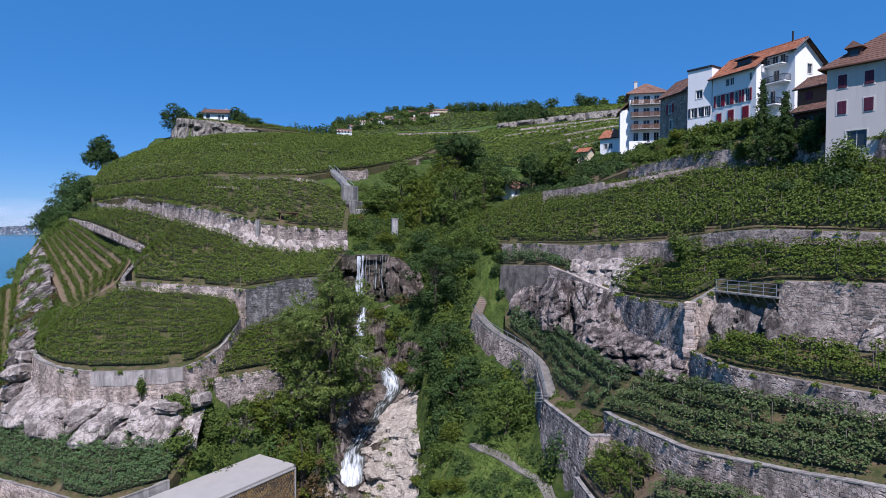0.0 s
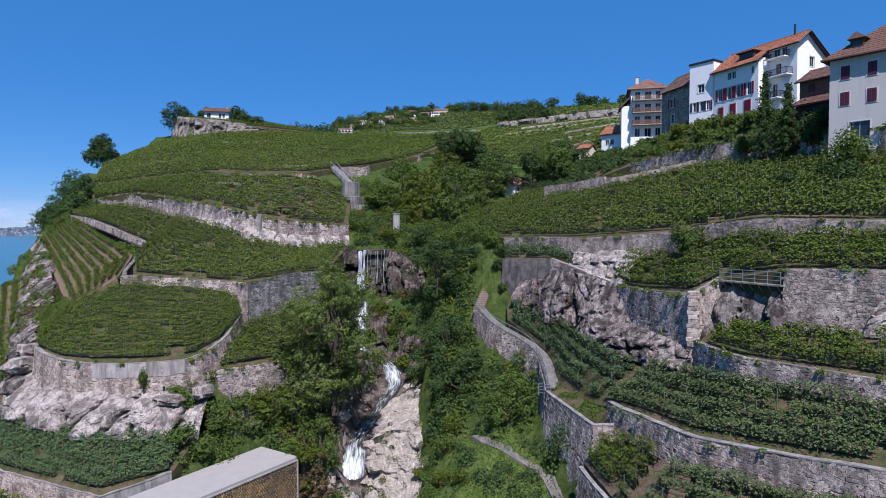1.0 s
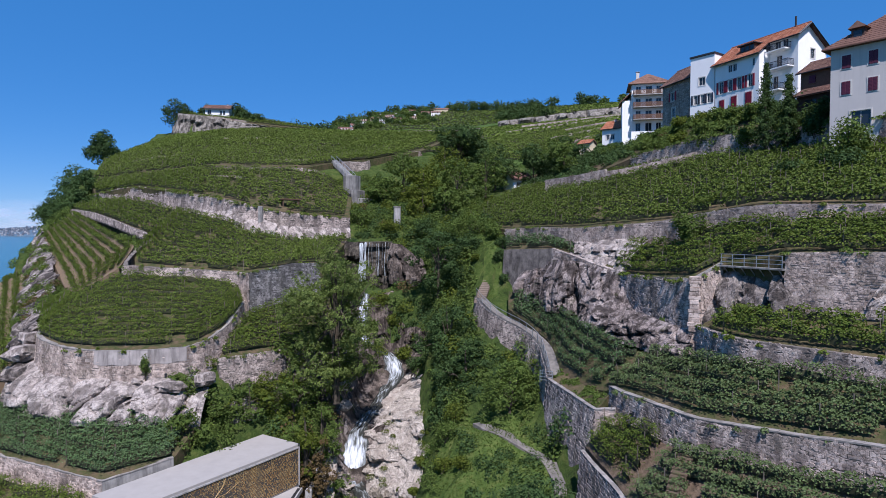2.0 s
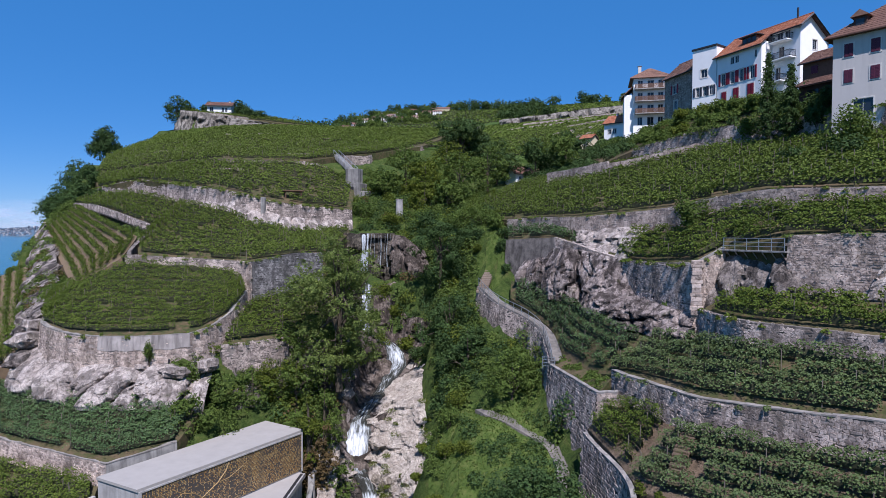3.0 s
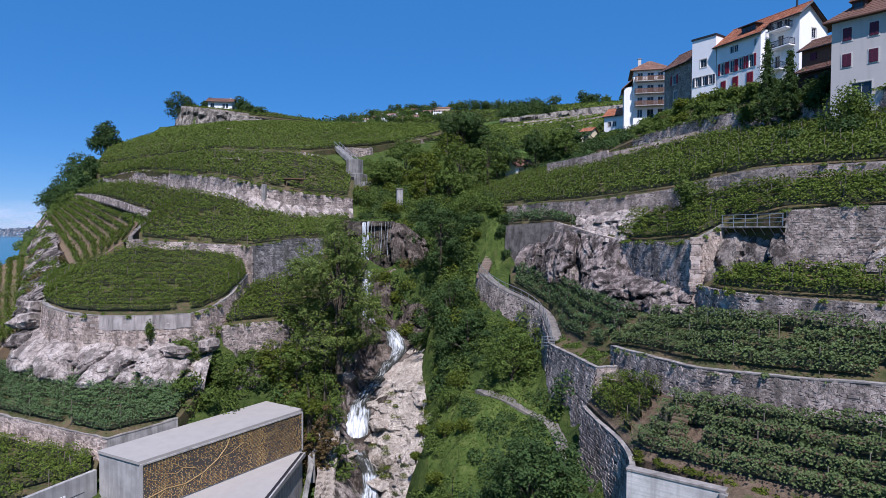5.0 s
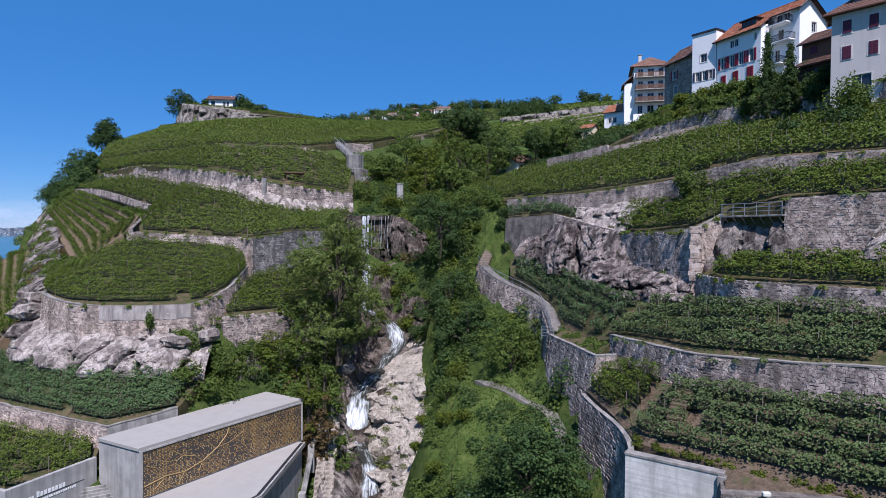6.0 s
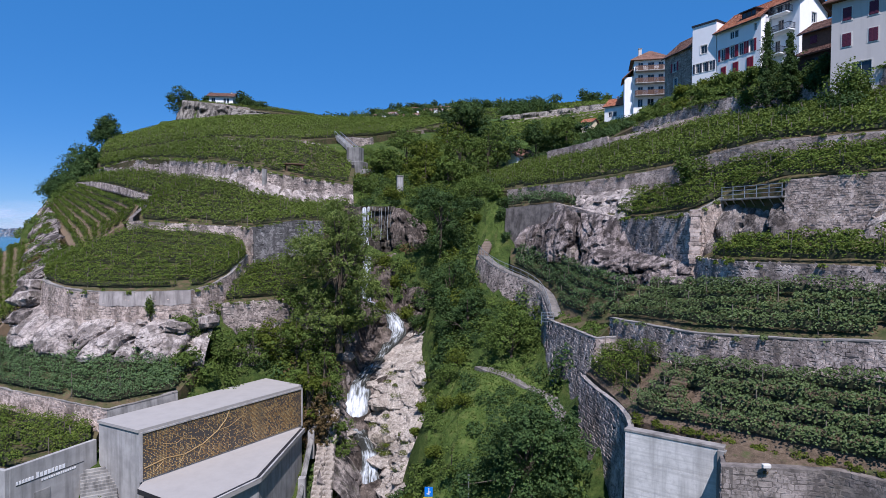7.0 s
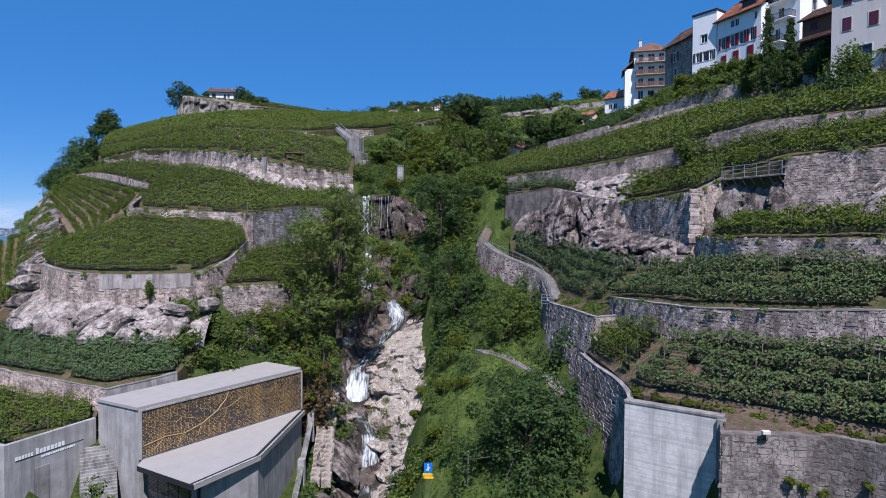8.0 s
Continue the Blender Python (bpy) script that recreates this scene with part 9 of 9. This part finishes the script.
def gorge_works():
    st = thing("concrete_stair", "pale concrete stair with a side rail on the slope", "stairs", m=pose(-26.2, 140.2, 46.9, 0, 0, -57))
    for k in range(17):
        part("step", box_bm(0.6 * k, 0.6 * k + 0.62, 0, 1.4, -0.29 * k - 0.9, -0.29 * k, 0.01), CONCRETE, st)
    for y in (0.05, 1.35):
        part("rail", tube_bm([(0, y, 1.0), (10.2, y, -3.93)], 0.06, 6), STEEL, st)
        for k in range(7):
            part("post", tube_bm([(1.7 * k, y, -k * 0.82 - 0.3), (1.7 * k, y, 1.0 - k * 0.82)], 0.045, 5), STEEL, st)
    sl = thing("sluice", "weathered concrete sluice block above the stream", "sluice", m=pose(-19.4, 125.5, 35.0, 0, 0, -20) @ Matrix.Scale(1.25, 4))
    part("base", box_bm(-1.6, 1.8, -1.4, 1.4, 0, 3.2, 0.08), CONCRETE_W, sl)
    part("tower", box_bm(-1.0, 1.2, -0.9, 1.0, 3.204, 5.6, 0.06), CONCRETE_W, sl)
    part("apron", box_bm(1.804, 3.4, -1.2, 1.2, -0.5, 1.8, 0.08), CONCRETE_W, sl)
    part("gate", box_bm(-0.6, 0.8, -1.46, -1.404, 0.8, 2.6, 0.02), METAL_D, sl)
    pl = thing("concrete_pillar", "pale concrete pillar standing over the gully", "pillar", m=pose(-9.2, 115.4, 29.6, 0, 0, 12))
    part("shaft", box_bm(-0.6, 0.6, -0.5, 0.5, 0, 5.5, 0.05), CONCRETE, pl)
    part("cap", box_bm(-0.68, 0.68, -0.58, 0.58, 5.504, 5.7, 0.03), COPING, pl)
    pg = thing("timber_shelter", "small weathered timber shelter at the wall top", "shelter", m=pose(-27.5, 102.6, 34.0, 0, 0, 20))
    for x in (0, 2.6):
        for y in (0, 1.6):
            part("post", box_bm(x - 0.08, x + 0.08, y - 0.08, y + 0.08, 0, 1.9, 0.01), WOOD, pg)
    part("roof", box_bm(-0.4, 3.0, -0.3, 1.9, 1.904, 2.05, 0.02), WOOD, pg)
    # pilaster in the upper wall
    pi = thing("wall_pilaster", "pale mortared pilaster on the long wall", "pilaster", m=pose(-30.0, 98.45, 29.3, 0, 0, -12))
    part("shaft", box_bm(-0.35, 0.35, -0.45, 0.1, 0, 5.3, 0.06), CONCRETE_W, pi)
    dp = thing("drain_pipe", "dark rusty drain pipe on the curved wall", "pipe")
    part("pipe", tube_bm([(-30.4, 64.9, 11.8), (-30.4, 64.9, 15.2)], 0.13, 8), METAL_D, dp)
    rp = thing("render_patch", "smooth grey render band on the curved wall", "render")
    ln = curve_pts(L1, 0.5)
    ln = ln[(ln[:, 0] > -38.4) & (ln[:, 0] < -28.9) & (ln[:, 1] < 68.5)]
    o = outward(ln)
    zt = ln[:, 2] - 0.02
    rows = [np.c_[ln[:, :2] + o * 0.02, zt], np.c_[ln[:, :2] + o * 0.06, zt], np.c_[ln[:, :2] + o * 0.20, zt - 1.5 - 0.08 * np.sin(ln[:, 0] * 3)], np.c_[ln[:, :2] + o * 0.02, zt - 1.5]]
    mpart("band", loft("band", rows, CONCRETE_B, closed=True), rp)


gorge_works()


def sign_post():
    ob = thing("footpath_sign", "blue square footpath sign with yellow arrow plates", "sign", m=pose(-1.75, 46.0, gz(-1.75, 46.0) - 0.2))
    h = 4.45 - ob.matrix_basis.translation.z
    part("post", tube_bm([(0, 0.05, 0), (0, 0.05, h)], 0.035, 8), STEEL, ob)
    b = part("blue_panel", box_bm(-0.32, 0.32, -0.02, 0.01, h - 0.78, h - 0.02, 0.008), BLUE, ob, "blue sign panel with a white walking mark")
    bm = box_bm(-0.05, 0.06, -0.032, -0.022, h - 0.62, h - 0.28)
    box_bm(-0.05, 0.05, -0.032, -0.022, h - 0.22, h - 0.12, bm=bm)
    box_bm(-0.16, -0.06, -0.032, -0.022, h - 0.6, h - 0.5, bm=bm)
    box_bm(0.07, 0.16, -0.032, -0.022, h - 0.45, h - 0.37, bm=bm)
    part("mark", bm, FRAME_W, b)
    for z, s in ((h - 1.02, 1), (h - 1.26, -1)):
        bm = bmesh.new()
        q = [(-0.42 * s, z), (0.22 * s, z), (0.42 * s, z + 0.1), (0.22 * s, z + 0.2), (-0.42 * s, z + 0.2)]
        f = [bm.verts.new((x, -0.02, w)) for x, w in q]
        k = [bm.verts.new((x, 0.0, w)) for x, w in q]
        bm.faces.new(f)
        bm.faces.new(k[::-1])
        for i in range(5):
            bm.faces.new((f[i], f[(i + 1) % 5], k[(i + 1) % 5], k[i]))
        bmesh.ops.recalc_face_normals(bm, faces=bm.faces)
        part("arrow_plate", bm, YELLOW, ob, "yellow hiking arrow plate")
    lp = thing("bollard_post", "slim grey metal post on the grass", "post", m=pose(1.4, 47.0, gz(1.4, 47.0) - 0.1))
    part("shaft", tube_bm([(0, 0, 0), (0, 0, 2.9)], 0.05, 8), STEEL, lp)
    part("cap", tube_bm([(0, 0, 2.9), (0, 0, 3.0)], 0.08, 8), STEEL, lp)


BLUE = make_plain("sign_blue", (0.01, 0.16, 0.55), 0.4, vary=0.05)
YELLOW = make_plain("sign_yellow", (0.75, 0.42, 0.02), 0.5, vary=0.05)
sign_post()


def bank_stair():
    """Stacked blocks and concrete posts between the pavilion and the stream."""
    ob = thing("block_stair", "rough stone block stair with concrete posts by the stream", "stairs")
    for k in range(22):
        t = k / 21
        x, y, z = -14.3 + 0.9 * t, 69.7 - 10.0 * t, 4.6 - 7.0 * t
        for j in range(2):
            b = part("block", box_bm(-0.5, 0.5, -0.3, 0.3, -0.9, 0.0, 0.06), ROCK_W, ob)
            b.matrix_basis = pose(x + 1.0 * j + fr.uniform(-0.1, 0.1), y, z + fr.uniform(-0.1, 0.08), fr.uniform(-4, 4), fr.uniform(-4, 4), fr.uniform(-12, 12))
    wl = thing("stair_cheek", "sloping concrete cheek wall with posts by the stair", "wall")
    for x, y, z in ((-15.0, 64.9, 2.6), (-14.8, 59.6, -0.4)):
        part("post", box_bm(x - 0.35, x + 0.35, y - 0.35, y + 0.35, z - 3.0, z, 0.03), CONCRETE, wl)
    part("cheek", tube_bm([(-14.7, 69.5, 5.0), (-15.0, 64.9, 2.0), (-14.8, 59.6, -1.0), (-14.6, 55.0, -3.5)], 0.28, 4), CONCRETE_W, wl)


bank_stair()


def forecourt_stair():
    """Concrete steps climbing between the forecourt wall and the pavilion."""
    ob = thing("forecourt_stair", "pale concrete steps beside the pavilion", "stairs", m=pose(-27.7, 46.2, 0, 0, 0, 120))
    for k in range(30):
        part("step", box_bm(0.2 * k, 0.2 * k + 0.22, -1.5, 1.25, -3.5, -2.6 + 0.215 * k, 0.01), CONCRETE_W, ob)


forecourt_stair()


def flood_light():
    ob = thing("floodlight", "small dark floodlight on the wall edge", "lamp", m=pose(17.3, 32.75, 11.25))
    part("head", box_bm(-0.22, 0.22, -0.25, 0.0, 0.0, 0.22, 0.03), FRAME_W, ob)
    part("bracket", box_bm(-0.05, 0.05, -0.02, 0.2, -0.12, 0.0), METAL_D, ob)


flood_light()
for x, z in ((18.6, 8.6), (19.3, 8.3), (20.2, 8.0), (21.6, 6.8), (21.9, 8.9)):
    y = float(np.interp(x, [15.3, 20.9, 22.6], [33.4, 32.2, 30.6])) - 0.35
    shrub("tuft of yellow-green weeds rooted in the wall", x, y, z, 0.42, 0.4, 160, 0.12, LEAF_YEL, name="wall_weed", group="weeds in the coursed wall")
dirt = curve_pts([(14.6, 39.6, 12.6), (15.8, 41.5, 13.9), (17.0, 43.2, 14.6)], 0.4)
od = outward(dirt)
st = thing("earth_steps", "trodden earth steps between the vines", "stairs")
for k, (q, o) in enumerate(zip(dirt, od)):
    b = part("step", box_bm(-0.55, 0.55, -0.25, 0.25, -0.3, -0.02, 0.06), EARTH, st)
    b.matrix_basis = pose(q[0], q[1], q[2], 0, 0, math.degrees(math.atan2(o[1], o[0])))


# ---- stones of the walls, last ----
def face_stones():
    """Fit rubble to every wall face: uneven courses of six-cornered stones that lock into one another."""
    r = random.Random(8)
    for ob, p, bz, o, h, batter, mat, (sw, sh), pieces in WALL_FACES:
        s = np.r_[0, np.cumsum(np.linalg.norm(np.diff(p[:, :2], axis=0), axis=1))]
        d = np.gradient(p[:, :2], axis=0)
        tidy = mat is STONE_C
        jit, zig = (0.24, 0.08) if tidy else (0.36, 0.12)
        kx = [-sw]
        while kx[-1] < s[-1] + sw:
            kx.append(kx[-1] + sw * 0.5 * r.uniform(0.75, 1.3))
        nk = len(kx)
        rows, z = [], bz.min() - 0.3
        while z < p[:, 2].max() + 2 * sh:
            j = len(rows)
            rows.append([(kx[k] + r.uniform(-jit, jit) * sw * 0.6, z + sh * (r.uniform(-jit, jit) + (zig if (k + j) % 2 else -zig))) for k in range(nk)])
            z += sh * r.uniform(0.8, 1.25)
        found = []
        for j in range(len(rows) - 1):
            lo, hi = rows[j], rows[j + 1]
            k = (1 + j) % 2 - 1
            while k + 5 < nk:
                k += 2
                q = [lo[k - 1], lo[k], lo[k + 1], hi[k + 1], hi[k], hi[k - 1]]
                if r.random() < 0.22:
                    q = [lo[k - 1], lo[k + 1], lo[k + 3], hi[k + 3], hi[k + 1], hi[k - 1]]
                    k += 2
                xc, zc = sum(a for a, _ in q) / 6, sum(b for _, b in q) / 6
                if xc < 0.06 or xc > s[-1] - 0.06:
                    continue
                top, low = np.interp(xc, s, p[:, 2]), np.interp(xc, s, bz)
                if zc > top - 0.04 or zc < low - 0.25 or r.random() < 0.02:
                    continue
                b = batter * max(0.0, top - zc)
                ox, oy = np.interp(xc, s, o[:, 0]), np.interp(xc, s, o[:, 1])
                q = [((a - xc) * 0.95, (v - zc) * 0.94) for a, v in q]
                found.append((np.interp(xc, s, p[:, 0]) + ox * b, np.interp(xc, s, p[:, 1]) + oy * b, zc, math.atan2(np.interp(xc, s, d[:, 1]), np.interp(xc, s, d[:, 0])), q))
        found.sort(key=lambda t: t[1])
        proud = 0.02 if tidy else 0.036
        for a, b, c, t, q in found[:pieces]:
            v, f = block_mesh(q, proud * r.uniform(0.4, 1.6), r)
            st = child(new("stone", arrays_mesh("stone", v, f, mat)), ob)
            st.matrix_basis = Matrix.LocRotScale((a, b, c), Euler((0, 0, t)), None)
        V, F, off = [], [], 0
        for a, b, c, t, q in found[pieces:]:
            v, f = block_mesh(q, proud * r.uniform(0.4, 1.6), r)
            ct, sn = math.cos(t), math.sin(t)
            V.append(np.c_[v[:, 0] * ct - v[:, 1] * sn + a, v[:, 0] * sn + v[:, 1] * ct + b, v[:, 2] + c])
            F.append(f + off)
            off += len(v)
        if V:
            mpart("stone_facing", arrays_mesh("stone_facing", np.concatenate(V), np.concatenate(F), mat), ob, "rubble stones of the wall", kind="stuff")


face_stones()
